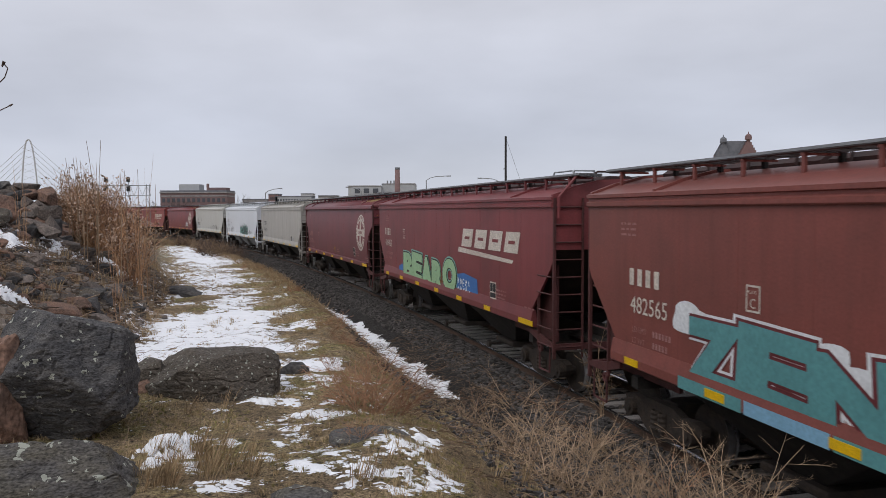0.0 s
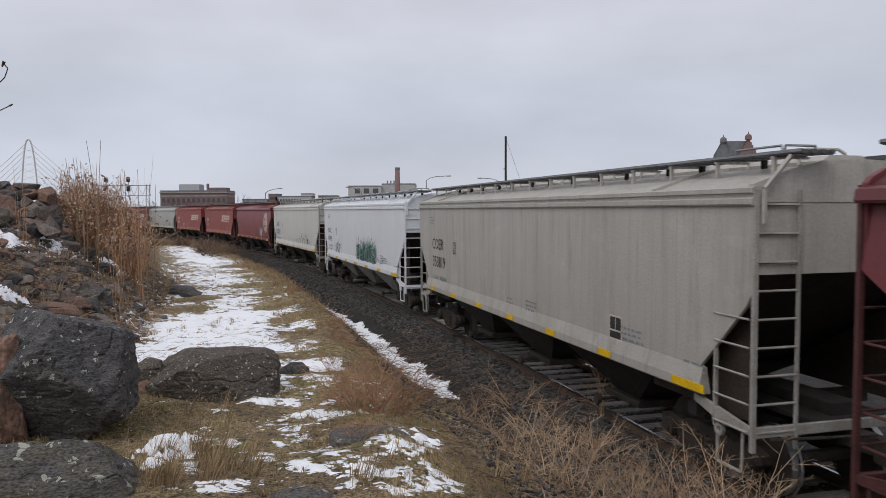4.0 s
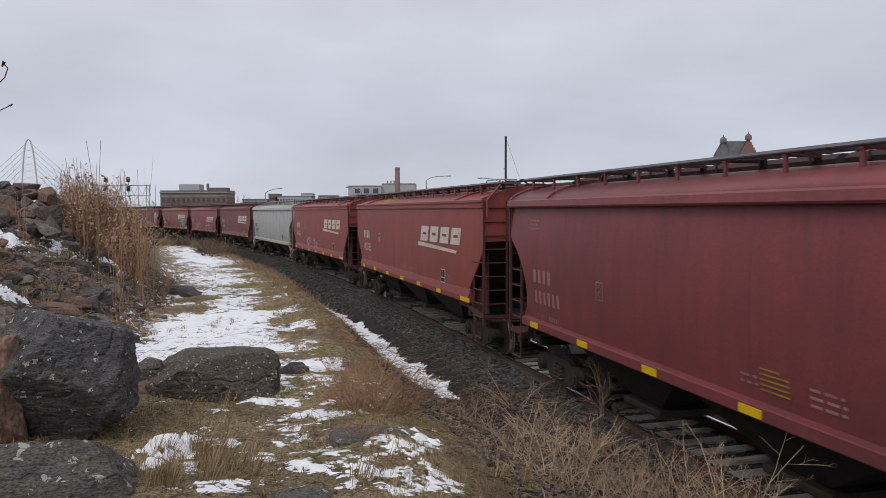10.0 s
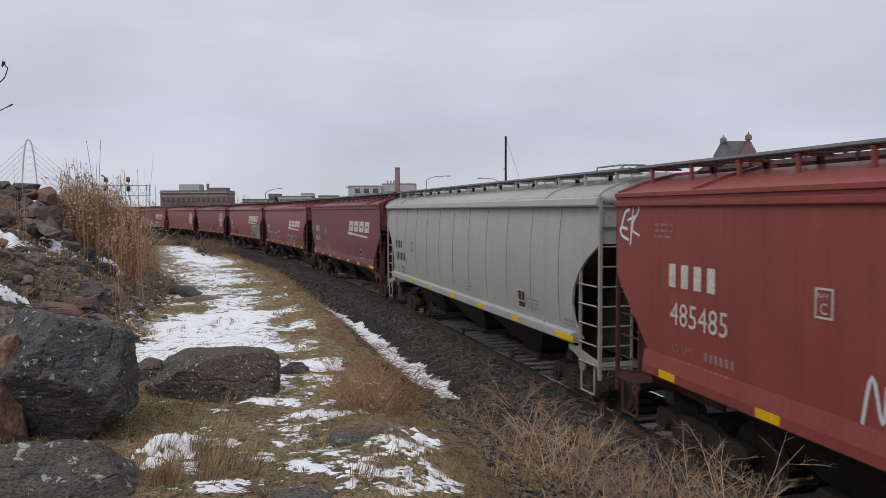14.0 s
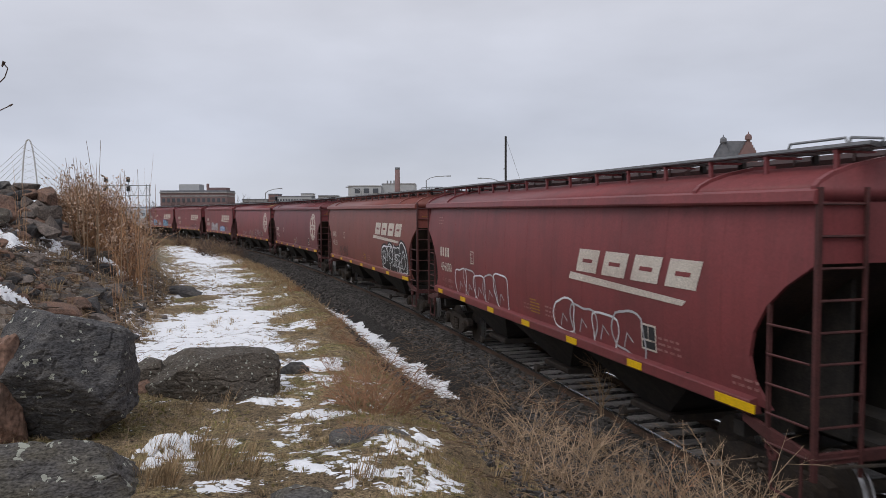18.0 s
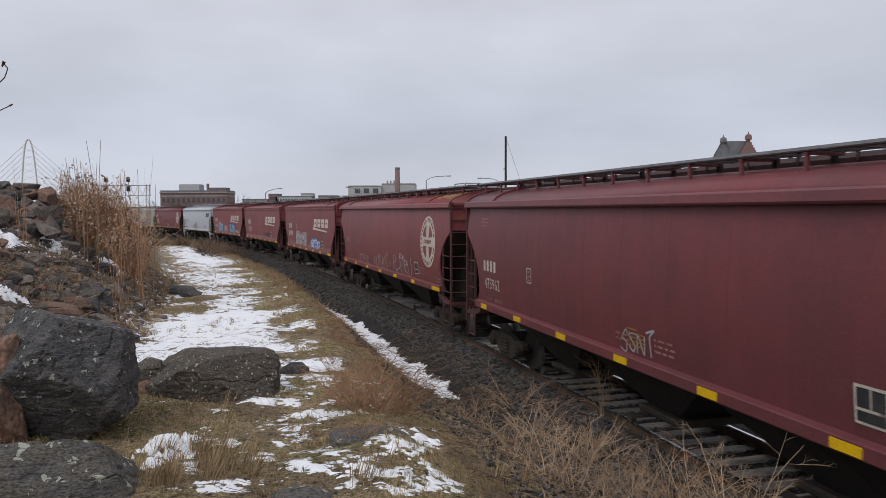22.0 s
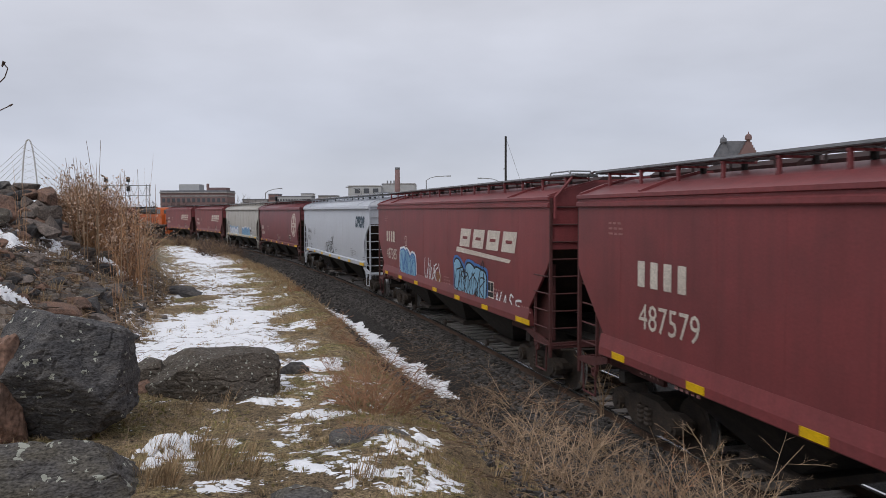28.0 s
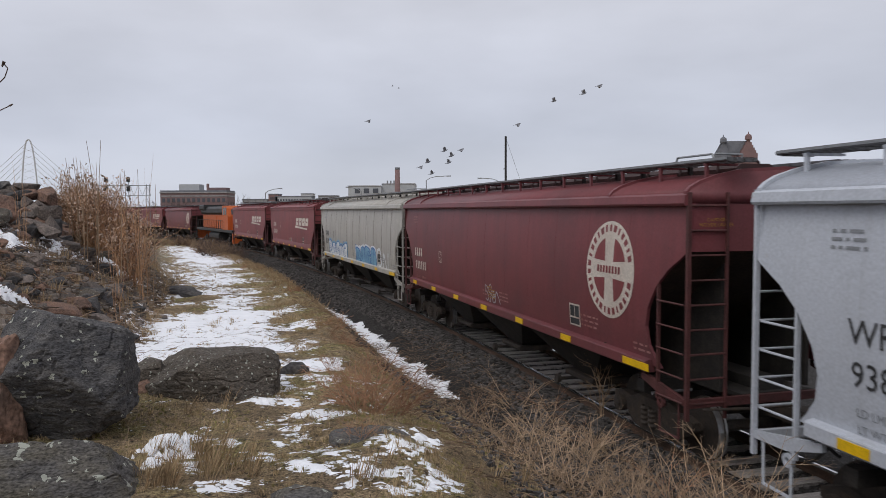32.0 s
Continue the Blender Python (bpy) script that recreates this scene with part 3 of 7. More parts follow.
    for turn in (0, 180):
        m = pose(0, 0, 0, 0, 0, turn)
        part("end_wall", cached(key + "_end_wall", paint, end_wall), car, at=m)
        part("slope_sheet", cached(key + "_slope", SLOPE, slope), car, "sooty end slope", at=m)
        # deck and rounded cars' webs: shade of the end opening put into the colour
        part("end_platform", cached(key + "_platform", NEAR_BLACK, platform), car, at=m)
        for y in (-0.75, 0.75) if kind == "rounded" else (-1.32, 1.32):
            part("end_web", cached(key + "_end_web", NEAR_BLACK if kind == "rounded" else END_RED if worn is END_RED else SLOPE, end_web), car, at=m @ pose(0, y, 0))
        part("end_sill", cached(key + "_end_sill", worn, end_sill), car, at=m)
        if kind == "angular":
            part("ladder_brace", cached(key + "_ladder_brace", paint, ladder_brace), car, at=m)
        part("roof_handrail", cached(key + "_roof_loop", GALV, roof_loop), car, "pale bent pipe", at=m)
        for y in (-1, 1):
            part("stirrup", cached("stirrup", worn, stirrup), car, at=m @ pose(hb - 0.42, y * (W - 0.03), 0))
        part("coupler", cached(key + "_coupler", TRUCK, coupler), car, "rusty steel coupler", at=m)
        part("air_hose", cached(key + "_hose", BLACK, hose), car, "black rubber hose", at=m)
        for y in (-1, 1):
            part("corner_post", cached(key + "_post", worn, post), car, at=m @ pose(hb + 0.01, y * (W - 0.03), 0))
            side_rungs(part("side_ladder", cached(key + "_side_ladder", worn, side_ladder), car, at=m @ (pose(hb - 0.42, -W + 0.03, 0) if y < 0 else pose(hb - 0.42, W - 0.03, 0, 0, 0, 0))))
        end_rungs(part("end_ladder", cached(key + "_end_ladder", worn, end_ladder), car, at=m @ pose(hb, -W + 0.36, 0)))
        if turn == 0 or kind == "rounded":
            end_rungs(part("end_ladder", cached(key + "_end_ladder", worn, end_ladder), car, at=m @ pose(hb, W - 0.36, 0, 0, 0, 0) @ Matrix.Diagonal((1, -1, 1, 1))))
    # the brake wheel stands on the rear end
    part("brake_wheel", cached("brake_wheel", TRUCK, lambda b: (b.disc_y(0, 0, 0.27, -0.02, 0.02, 16, 0.235), b.box(-0.25, 0.25, -0.012, 0.012, -0.015, 0.015), b.box(-0.015, 0.015, -0.012, 0.012, -0.25, 0.25))),
         car, "spoked steel hand wheel", at=pose(-hb - 0.12, 0.5, 2.5, 0, 0, 90))
    part("center_sill", cached(key + "_center_sill", NEAR_BLACK, lambda b: b.box(-hb + 0.2, hb - 0.2, -0.22, 0.22, 0.86, 1.3)), car)

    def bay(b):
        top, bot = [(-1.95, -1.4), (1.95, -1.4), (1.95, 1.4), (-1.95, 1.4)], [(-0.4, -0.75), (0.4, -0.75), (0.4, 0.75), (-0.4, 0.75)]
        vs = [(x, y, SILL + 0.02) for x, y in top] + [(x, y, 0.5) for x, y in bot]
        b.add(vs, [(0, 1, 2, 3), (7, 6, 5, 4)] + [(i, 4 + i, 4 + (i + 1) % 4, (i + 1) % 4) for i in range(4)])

    def gate(b):
        b.box(-0.6, 0.6, -0.9, 0.9, 0.38, 0.5, 0.03)
        b.tube((-0.3, -1.2, 0.36), (-0.3, 1.2, 0.36), 0.03)
        b.disc_y(-0.3, 0.36, 0.09, -1.24, -1.16, 10)
    # bays take one near-black colour; those of white cars a dirty white
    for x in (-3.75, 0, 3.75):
        h = part("hopper_bay", cached("hopper_bay", NEAR_BLACK if paint not in (WHITE,) else DIRTY_WHITE, bay), car, at=pose(x, 0, 0))
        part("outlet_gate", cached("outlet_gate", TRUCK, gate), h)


def sideframe(b):
    prof = [(-1.15, 0.5), (-1.15, 0.62), (-0.95, 0.68), (-0.6, 0.64), (-0.38, 0.72), (0.38, 0.72), (0.6, 0.64), (0.95, 0.68), (1.15, 0.62), (1.15, 0.5),
            (0.78, 0.42), (0.5, 0.22), (0.3, 0.17), (-0.3, 0.17), (-0.5, 0.22), (-0.78, 0.42)]
    b.extrude_y([(x, z) for x, z in reversed(prof)], -0.07, 0.07)
    for x in (-0.89, 0.89):
        b.disc_y(x, 0.46, 0.15, -0.16, 0.1, 12)
        b.disc_y(x, 0.46, 0.08, -0.19, -0.15, 8)


def spring(b):
    n, rows = 8, []
    for k in range(9):
        r, z = (0.085 if k % 2 else 0.068), 0.27 + k * 0.04
        rows.append([(r * math.cos(2 * math.pi * i / n), r * math.sin(2 * math.pi * i / n), z) for i in range(n)])
    b.add([p for row in rows for p in row], [(k * n + i, k * n + (i + 1) % n, (k + 1) * n + (i + 1) % n, (k + 1) * n + i) for k in range(8) for i in range(n)])


def wheelset(b):
    for y in (-0.72, 0.72):
        o = 1 if y > 0 else -1
        b.disc_y(0, 0, 0.455, y - 0.05, y + 0.05, 24)
        b.disc_y(0, 0, 0.49, y - o * 0.05, y - o * 0.085, 24)
        b.disc_y(0, 0, 0.36, y + o * 0.052, y + o * 0.056, 24, 0.2)
    b.tube((0, -1.0, 0), (0, 1.0, 0), 0.09, 0.09, 10)


WHEELSETS = []


def bogie(car, x, axles=(-0.89, 0.89)):
    t = part("truck", cached("truck_bolster", TRUCK, lambda b: b.box(-0.22, 0.22, -0.95, 0.95, 0.42, 0.74, 0.05)), car, "cast steel two-axle truck", at=pose(x, 0, 0))
    for y in (-1.02, 1.02):
        part("side_frame", cached("side_frame", TRUCK, sideframe), t, at=pose(0, y, 0, 0, 0, 0 if y < 0 else 180))
        for q in (-0.11, 0.11):
            part("spring", cached("spring", TRUCK, spring), t, at=pose(q, y + (0.09 if y > 0 else -0.09), 0))
    wheels = cached("wheelset", TRUCK, wheelset)
    if len(wheels.materials) < 2:
        wheels.materials.append(STEEL)
        for p in wheels.polygons:
            if math.hypot(p.center.x, p.center.z) > 0.44 and abs(p.normal.y) < 0.3:
                p.material_index = 1
    for ax in axles:
        w = part("wheelset", wheels, t, "steel wheelset with worn treads")
        w.matrix_parent_inverse = pose(ax, 0, 0.455)
        WHEELSETS.append(w)
    return t


# ---- painted marks on the cars' sides: x from the rear corner, z over the rails ----
Y_MARK = -(W + 0.009)


def flat(polys, y=Y_MARK):
    """A mesh builder for flat painted shapes."""
    def fn(b):
        for k, poly in enumerate(polys):
            b.add([(x, y, z) for x, z in poly], [tuple(range(len(poly)))])
    return fn


def marks(car, name, polys, mat, label="", lift=0.0):
    b = Build()
    flat(polys, Y_MARK - lift)(b)
    me = b.mesh(name, mat)
    bm = bmesh.new()
    bm.from_mesh(me)
    bmesh.ops.remove_doubles(bm, verts=bm.verts, dist=0.0005)
    bm.to_mesh(me)
    bm.free()
    if car.name in BOWED and name != "graffiti_base":
        bowed(me)
    ob = part(name, me, car, label)
    if name.startswith(("stencil_line", "emblem_rim", "graffiti_line", "graffiti_tag")):
        ob["kind"] = "stuff"
    return ob


def bar(x, z, w, h, slant=0.0):
    return [(x, z), (x + w, z), (x + w + slant * h, z + h), (x + slant * h, z + h)]


def number_bars(x, z, w, h, rng, n=6):
    """Lettering as plain bars: n short uprights and crosspieces."""
    out, cw = [], w / n
    for i in range(n):
        out.append((x + i * cw, z, cw * 0.7, h))
    return out


def lettering(car, name, words, size, x, z, mat):
    """A short stencilled word on the side, in the built-in letters."""
    cu = bpy.data.curves.new(name, "FONT")
    cu.body, cu.size, cu.resolution_u = words, size, 2
    tmp = bpy.data.objects.new(name, cu)
    me = bpy.data.meshes.new_from_object(tmp)
    bpy.data.objects.remove(tmp)
    me.transform(Matrix.Translation((x, Y_MARK - 0.002, z)) @ Matrix.Rotation(radians(90), 4, "X"))
    me.materials.clear()
    me.materials.append(mat)
    return part(name, bowed(me) if car.name in BOWED else me, car)


def stroke(pts, width):
    """A ribbon along a line of points of the side, as a strip of joined quads."""
    pts = [Vector((x, 0, z)) for x, z in pts]
    edge = []
    for i, p in enumerate(pts):
        d = pts[min(i + 1, len(pts) - 1)] - pts[max(i - 1, 0)]
        n = Vector((-d.z, 0, d.x)).normalized() * width / 2
        edge.append(((p - n).x, (p - n).z, (p + n).x, (p + n).z))
    return [[(a[0], a[1]), (b[0], b[1]), (b[2], b[3]), (a[2], a[3])] for a, b in zip(edge[:-1], edge[1:])]


TAG_FORMS = [[(0, 0), (0.4, 1.0), (0.8, 0.0)], [(0, 1), (0.08, 0.15), (0.45, 0), (0.8, 0.25), (0.85, 1)], [(0.8, 0.9), (0.4, 1), (0.05, 0.75), (0.4, 0.52), (0.75, 0.25), (0.4, 0), (0, 0.12)],
             [(0.7, 1), (0.1, 0.95), (0.1, 0.5), (0.6, 0.52), (0.1, 0.5), (0.05, 0.04), (0.8, 0)], [(0, 0), (0.1, 1), (0.75, 0.85), (0.1, 0.5), (0.9, -0.05)], [(0, 0), (0.15, 1), (0.6, 0.1), (0.8, 1.05)],
             [(0.5, 0.95), (0.1, 0.8), (0.0, 0.35), (0.4, 0.0), (0.8, 0.3), (0.75, 0.8), (0.45, 1.0)], [(0.0, 0.9), (0.9, 1.0), (0.45, 0.95), (0.4, -0.1)]]


def loops(rng, x, z, w, h, n=5, width=0.05):
    """A sprayed tag: n quick crooked forms that overlap and lean."""
    out, cw, lean = [], w / n, rng.uniform(0.02, 0.2)
    for i in range(n):
        form = [(a + rng.uniform(-0.2, 0.2), c + rng.uniform(-0.16, 0.16)) for a, c in rng.choice(TAG_FORMS)]
        tall, low = rng.uniform(0.75, 1.05), rng.uniform(-0.06, 0.1)
        ctrl = [form[0]] + form + [form[-1]]
        pts = []
        for k in range(1, len(ctrl) - 2):
            p0, p1, p2, p3 = (np.array(c) for c in ctrl[k - 1:k + 3])
            for u in np.arange(0, 1, 0.2):
                pts.append(0.5 * (2 * p1 + (p2 - p0) * u + (2 * p0 - 5 * p1 + 4 * p2 - p3) * u * u + (3 * p1 - p0 - 3 * p2 + p3) * u ** 3))
        pts.append(np.array(form[-1]))
        wide = min(1.8 * cw, 0.85 * h)
        line = [(x + cw * (i + 0.2) + wide * (float(a) - 0.2) + lean * h * float(c), z + h * (low + tall * float(c))) for a, c in pts]
        out += stroke(line, width * rng.uniform(0.8, 1.15))
    return out


def arches(rng, x, z, w, h, n, width):
    """A sprayed row of round humps, each a little different."""
    out, cw = [], w / n
    for i in range(n):
        tall = h * rng.uniform(0.55, 1.0)
        out += stroke([(x + cw * (i + 0.5 - 0.55 * math.cos(math.pi * k / 10)), z + tall * math.sin(math.pi * k / 10) ** 0.7) for k in range(11)], width)
        if i % 2:
            out += stroke([(x + cw * (i + 0.2), z + h * 0.75), (x + cw * (i + 0.35), z + h * 1.1), (x + cw * (i + 0.6), z + h * 0.8)], width)
    return out


def block_shape(rng, x, z, w, h):
    """One bulky graffiti form, as a closed outline."""
    n, out = 26, []
    p2, p3 = rng.uniform(0, 6), rng.uniform(0, 6)
    for i in range(n):
        a = 2 * math.pi * i / n
        ca, sa = math.cos(a), math.sin(a)
        k = 1 / max(abs(ca), abs(sa)) ** 0.5
        r = 1 + 0.09 * math.sin(2 * a + p2) + 0.10 * math.sin(3 * a + p3)
        out.append((x + w / 2 + w / 2 * ca * k * r, z + h / 2 + h / 2 * sa * k * r))
    return out


def grown(poly, g):
    cx, cz = sum(p[0] for p in poly) / len(poly), sum(p[1] for p in poly) / len(poly)
    return [(x + g * (1 if x > cx else -1) * min(1, abs(x - cx) * 6), z + g * (1 if z > cz else -1) * min(1, abs(z - cz) * 6)) for x, z in poly]


def graffiti(car, rng, x, z, w, h, fill, line, edge, n=4, arcs=2):
    """A painted piece: bulky forms with a dark line between and a bright cloud round them."""
    cw = w / n
    shapes = [block_shape(rng, x + i * cw + rng.uniform(-0.05, 0.05), z + rng.uniform(0, 0.12) * h, cw * rng.uniform(0.92, 1.08), h * rng.uniform(0.75, 0.95)) for i in range(n)]
    above = lambda poly: [(a, max(c, SILL + 0.05)) for a, c in poly]
    for k, p in enumerate(shapes):
        e = 0.0007 * k
        marks(car, "graffiti_cloud", [above(grown(p, 0.11))], edge, "sprayed outline cloud", 0.002 + e)
        marks(car, "graffiti_outline", [above(grown(p, 0.045))], line, "", 0.007 + e)
        marks(car, "graffiti_fill", [above(p)], fill, "sprayed colour fill", 0.012 + e)
    if not arcs:
        for width, turns, low, tall in ((0.038, n + 1, 0.06, 0.86), (0.028, 2 * n - 1, 0.25, 0.55)):
            marks(car, "graffiti_line", [above(q) for q in loops(rng, x + 0.1, z + h * low, w - 0.2, h * tall, turns, width)], line, "", 0.018)
        return
    inner = []
    for i, p in enumerate(shapes):
        cx = x + (i + 0.5) * cw
        for k in range(arcs):
            zz = z + h * rng.uniform(0.25, 0.7)
            inner += stroke([(cx - cw * 0.3, zz), (cx - cw * 0.1, zz + h * rng.uniform(-0.1, 0.15)), (cx + cw * 0.15, zz + h * rng.uniform(-0.15, 0.1)), (cx + cw * 0.3, zz + h * rng.uniform(-0.2, 0.2))], 0.055)
        inner += loops(rng, cx - cw * 0.15, z + h * 0.2, cw * 0.3, h * rng.uniform(0.3, 0.5), 2, 0.045)
    marks(car, "graffiti_line", inner, line, "", 0.018)


def sprayed(car, words, x, z, w, h, fill, line, edge):
    """A painted word of fat letters: cloud, dark outline and colour fill over one another."""
    for k, (name, fat, mat) in enumerate((("graffiti_cloud", 0.13, edge), ("graffiti_outline", 0.10, line), ("graffiti_fill", 0.068, fill))):
        for q, letter in enumerate(words):
            cu = bpy.data.curves.new(name, "FONT")
            cu.body, cu.size, cu.resolution_u, cu.offset = letter, 1.0, 5, fat
            tmp = bpy.data.objects.new(name, cu)
            me = bpy.data.meshes.new_from_object(tmp)
            bpy.data.objects.remove(tmp)
            lo, hi = min(v.co.x for v in me.vertices), max(v.co.x for v in me.vertices)
            me.transform(Matrix.Diagonal(((0.80 + 2 * fat) / (hi - lo), 1, 1, 1)) @ Matrix.Translation((-lo - fat, 0, 0)))
            cw = w / len(words)
            wave_z = 0.08 * math.sin(q * 1.9)
            me.transform(Matrix.Translation((x + q * cw + 0.1 * cw, Y_MARK - 0.003 - 0.006 * k - 0.0006 * q, z + 0.08 + wave_z)) @ Matrix.Diagonal((cw * 1.16, 1, h * 1.12, 1)) @ Matrix.Rotation(0.07 * math.sin(q * 2.3), 4, "Y") @ Matrix.Rotation(radians(90), 4, "X"))
            for v in me.vertices:
                v.co.z = max(v.co.z, SILL + 0.03)
            me.materials.clear()
            me.materials.append(mat)
            part(name, bowed(me) if car.name in BOWED else me, car)


def emblem(car, cx, cz, r):
    """A round railway emblem: ring, bars round its rim and a cross in the disc."""
    n = 40
    ring = lambda r0, r1: [[(cx + r0 * math.cos(a), cz + r0 * math.sin(a)), (cx + r1 * math.cos(a), cz + r1 * math.sin(a)),
                            (cx + r1 * math.cos(a2), cz + r1 * math.sin(a2)), (cx + r0 * math.cos(a2), cz + r0 * math.sin(a2))]
                           for a, a2 in ((2 * math.pi * i / n, 2 * math.pi * (i + 1) / n) for i in range(n))]
    marks(car, "emblem_disc", ring(r * 0.001, r), PAINT_WHITE, "round white emblem")
    dark = []
    for i in range(30):
        a = 2 * math.pi * (i + 0.5) / 30
        if abs(math.sin(a)) < 0.12 and math.cos(a) > 0:
            continue
        da = 0.055 + 0.02 * math.sin(i * 2.3)
        dark.append([(cx + q * math.cos(b), cz + q * math.sin(b)) for q, b in ((r * 0.79, a - da), (r * 0.93, a - da), (r * 0.93, a + da), (r * 0.79, a + da))])
    for k in range(4):
        a0 = math.pi / 2 * k + 0.30
        a1 = math.pi / 2 * (k + 1) - 0.30
        quad = [(cx + r * 0.68 * math.cos(a0 + (a1 - a0) * i / 6), cz + r * 0.68 * math.sin(a0 + (a1 - a0) * i / 6)) for i in range(7)]
        am = (a0 + a1) / 2
        quad.append((cx + r * 0.24 * math.cos(am), cz + r * 0.24 * math.sin(am)))
        marks(car, "emblem_wedge", [quad], RED, "", 0.004)
    dark += [bar(cx - r * 0.5 + i * r * 0.125, cz - r * 0.07, r * 0.08, r * 0.15) for i in range(8)]
    marks(car, "emblem_rim", dark, RED, "", 0.004)


def slant_logo(car, x, z, w, h, mat):
    """The railway's big slanted mark as four plain blocks over a tapering bar."""
    cw, sl = w / 4.3, 0.35
    slot = RED if mat is PAINT_WHITE else GREY
    for i in range(4):
        q = x + 0.3 + i * cw * 1.06
        marks(car, "logo_block", [bar(q, z, cw * 0.84, h, sl)], mat)
        marks(car, "logo_slot", [bar(q + cw * 0.22 + sl * h * 0.42, z + h * 0.42, cw * 0.4, h * 0.16, sl)], slot, "", 0.004)
    marks(car, "logo_bar", [[(x, z - 0.16), (x + w * 0.93, z - 0.24), (x + w * 0.93 + 0.1, z - 0.16), (x + 0.08, z - 0.03)]], mat)


# owners' marks and numbers that can be read on the sides
MARKS = {0: ("", "482565"), 1: ("", "489462"), 3: ("COER", "353819"), 4: ("NOKL", "447484"), 5: ("AOK", "202103"), 7: ("", "485585"), 8: ("", "485485"), 10: ("", "496596"), 11: ("", "496000"), 12: ("", "482320"), 13: ("", "475962"), 14: ("", "476651"),
         16: ("", "487579"), 17: ("", "487385"), 18: ("WRWK", "9382")}


def common_marks(car, i, L, rng, mat, hb, paint, x_num, z_num=2.55, scale=1.0, box_at=0.0):
    """Reporting marks, data panels, small stencils and reflectors, all as bars."""
    h = 0.26 * scale
    code, figures = MARKS.get(i, ("", ""))
    if code:
        lettering(car, "owner_mark", code, h * 1.42, x_num, z_num, mat)
    else:
        for p in number_bars(x_num, z_num, 1.0 * scale, h, rng, 4):
            marks(car, "lettering_bar", [bar(p[0], p[1], p[2] * 0.8, p[3])], mat)
    if figures:
        lettering(car, "car_number", figures, h * 1.42, x_num + 0.04, z_num - 0.42 * scale, mat)
    else:
        for p in number_bars(x_num + 0.06, z_num - 0.42 * scale, 1.35 * scale, h, rng, 6):
            marks(car, "lettering_bar", [bar(p[0], p[1], p[2] * 0.7, p[3])], mat)
    small = []
    for k, (x, z, w, n) in enumerate(((L * 0.56, 1.86, 0.55, 3), (L * 0.80, 1.9, 0.8, 3), (L * 0.915, 1.7, 0.5, 2), (1.2, 3.55, 0.5, 3), (L * 0.49, 1.8, 0.4, 2))):
        for row in range(n):
            xx = x
            while xx < x + w - 0.05:
                ww = rng.uniform(0.05, 0.2)
                small.append(bar(xx, z - row * 0.085, min(ww, x + w - xx), 0.034))
                xx += ww + 0.05
    marks(car, "stencil_line", small, PAINT_FADED if mat is not PAINT_BLACK else PAINT_GREYED, "rows of tiny stencil bars")
    bx, bz = L * 0.735 + 0.8, 1.68
    if paint in (WHITE, COOL_WHITE):
        marks(car, "stencil_line", [bar(bx, bz + 0.1 * q, 0.42, 0.03) for q in range(4)], PAINT_GREYED)
    else:
        marks(car, "data_plate", [bar(bx, bz, 0.42, 0.40)], PAINT_WHITE)
        marks(car, "data_plate", [bar(bx + 0.03, bz + 0.17, 0.17, 0.2), bar(bx + 0.22, bz + 0.17, 0.17, 0.2), bar(bx + 0.03, bz + 0.03, 0.36, 0.11)], PAINT_BLACK, "", 0.004)
    b2x, b2z = x_num + (box_at or (2.9 if mat is not PAINT_BLACK else 2.2)), z_num - 0.05
    marks(car, "stencil_box", [bar(b2x, b2z, 0.26, 0.025), bar(b2x, b2z + 0.3, 0.26, 0.025), bar(b2x, b2z, 0.025, 0.32), bar(b2x + 0.24, b2z, 0.025, 0.32)], mat)
    lettering(car, "plate_word", "PLATE", 0.06, b2x + 0.03, b2z + 0.22, mat)
    lettering(car, "plate_letter", "C", 0.17, b2x + 0.07, b2z + 0.05, mat)
    faint = PAINT_FADED if mat is not PAINT_BLACK else PAINT_GREYED
    for k, words in enumerate(("LD LMT", "LT WT")):
        lettering(car, "load_word", words, 0.13 * scale, x_num + 0.1, z_num - (0.72 + 0.17 * k) * scale, faint)
        marks(car, "stencil_line", [bar(x_num + (0.72 + 0.09 * q) * scale, z_num - (0.72 + 0.17 * k) * scale, 0.055 * scale, 0.09 * scale) for q in range(6 - k)], faint)
    yel = [bar(L * 0.5 + 0.2, 1.93 - row * 0.062, 0.5 if row else 0.34, 0.024) for row in range(5)]
    if mat is not PAINT_BLACK:
        marks(car, "stencil_line_yellow", yel, PAINT_YEL)
    for x in np.linspace(1.45, L - 1.6, 7):
        wide = 0.75 if x > L - 2 else 0.42
        part("reflector", cached("reflector_%d" % (wide * 100), YELLOW, lambda b: b.box(0, wide, -W - 0.062, -W - 0.046, SILL + 0.03, SILL + 0.14)), car, "yellow reflective strip", at=pose(float(x) - L / 2, 0, 0))


PAINTS = {"bright": BRIGHT, "brown": BROWN, "red": RED, "plum": PLUM, "white": WHITE, "cool": COOL_WHITE, "grey": GREY, "silver": SILVER, "beige": BEIGE}
WORDS = {"bright": "bright oxide-red", "brown": "rusty brown", "red": "oxide-red", "plum": "faded brown-red", "white": "clean white", "cool": "cool white", "grey": "pale grey", "silver": "weathered silver-grey", "beige": "dingy warm-grey"}
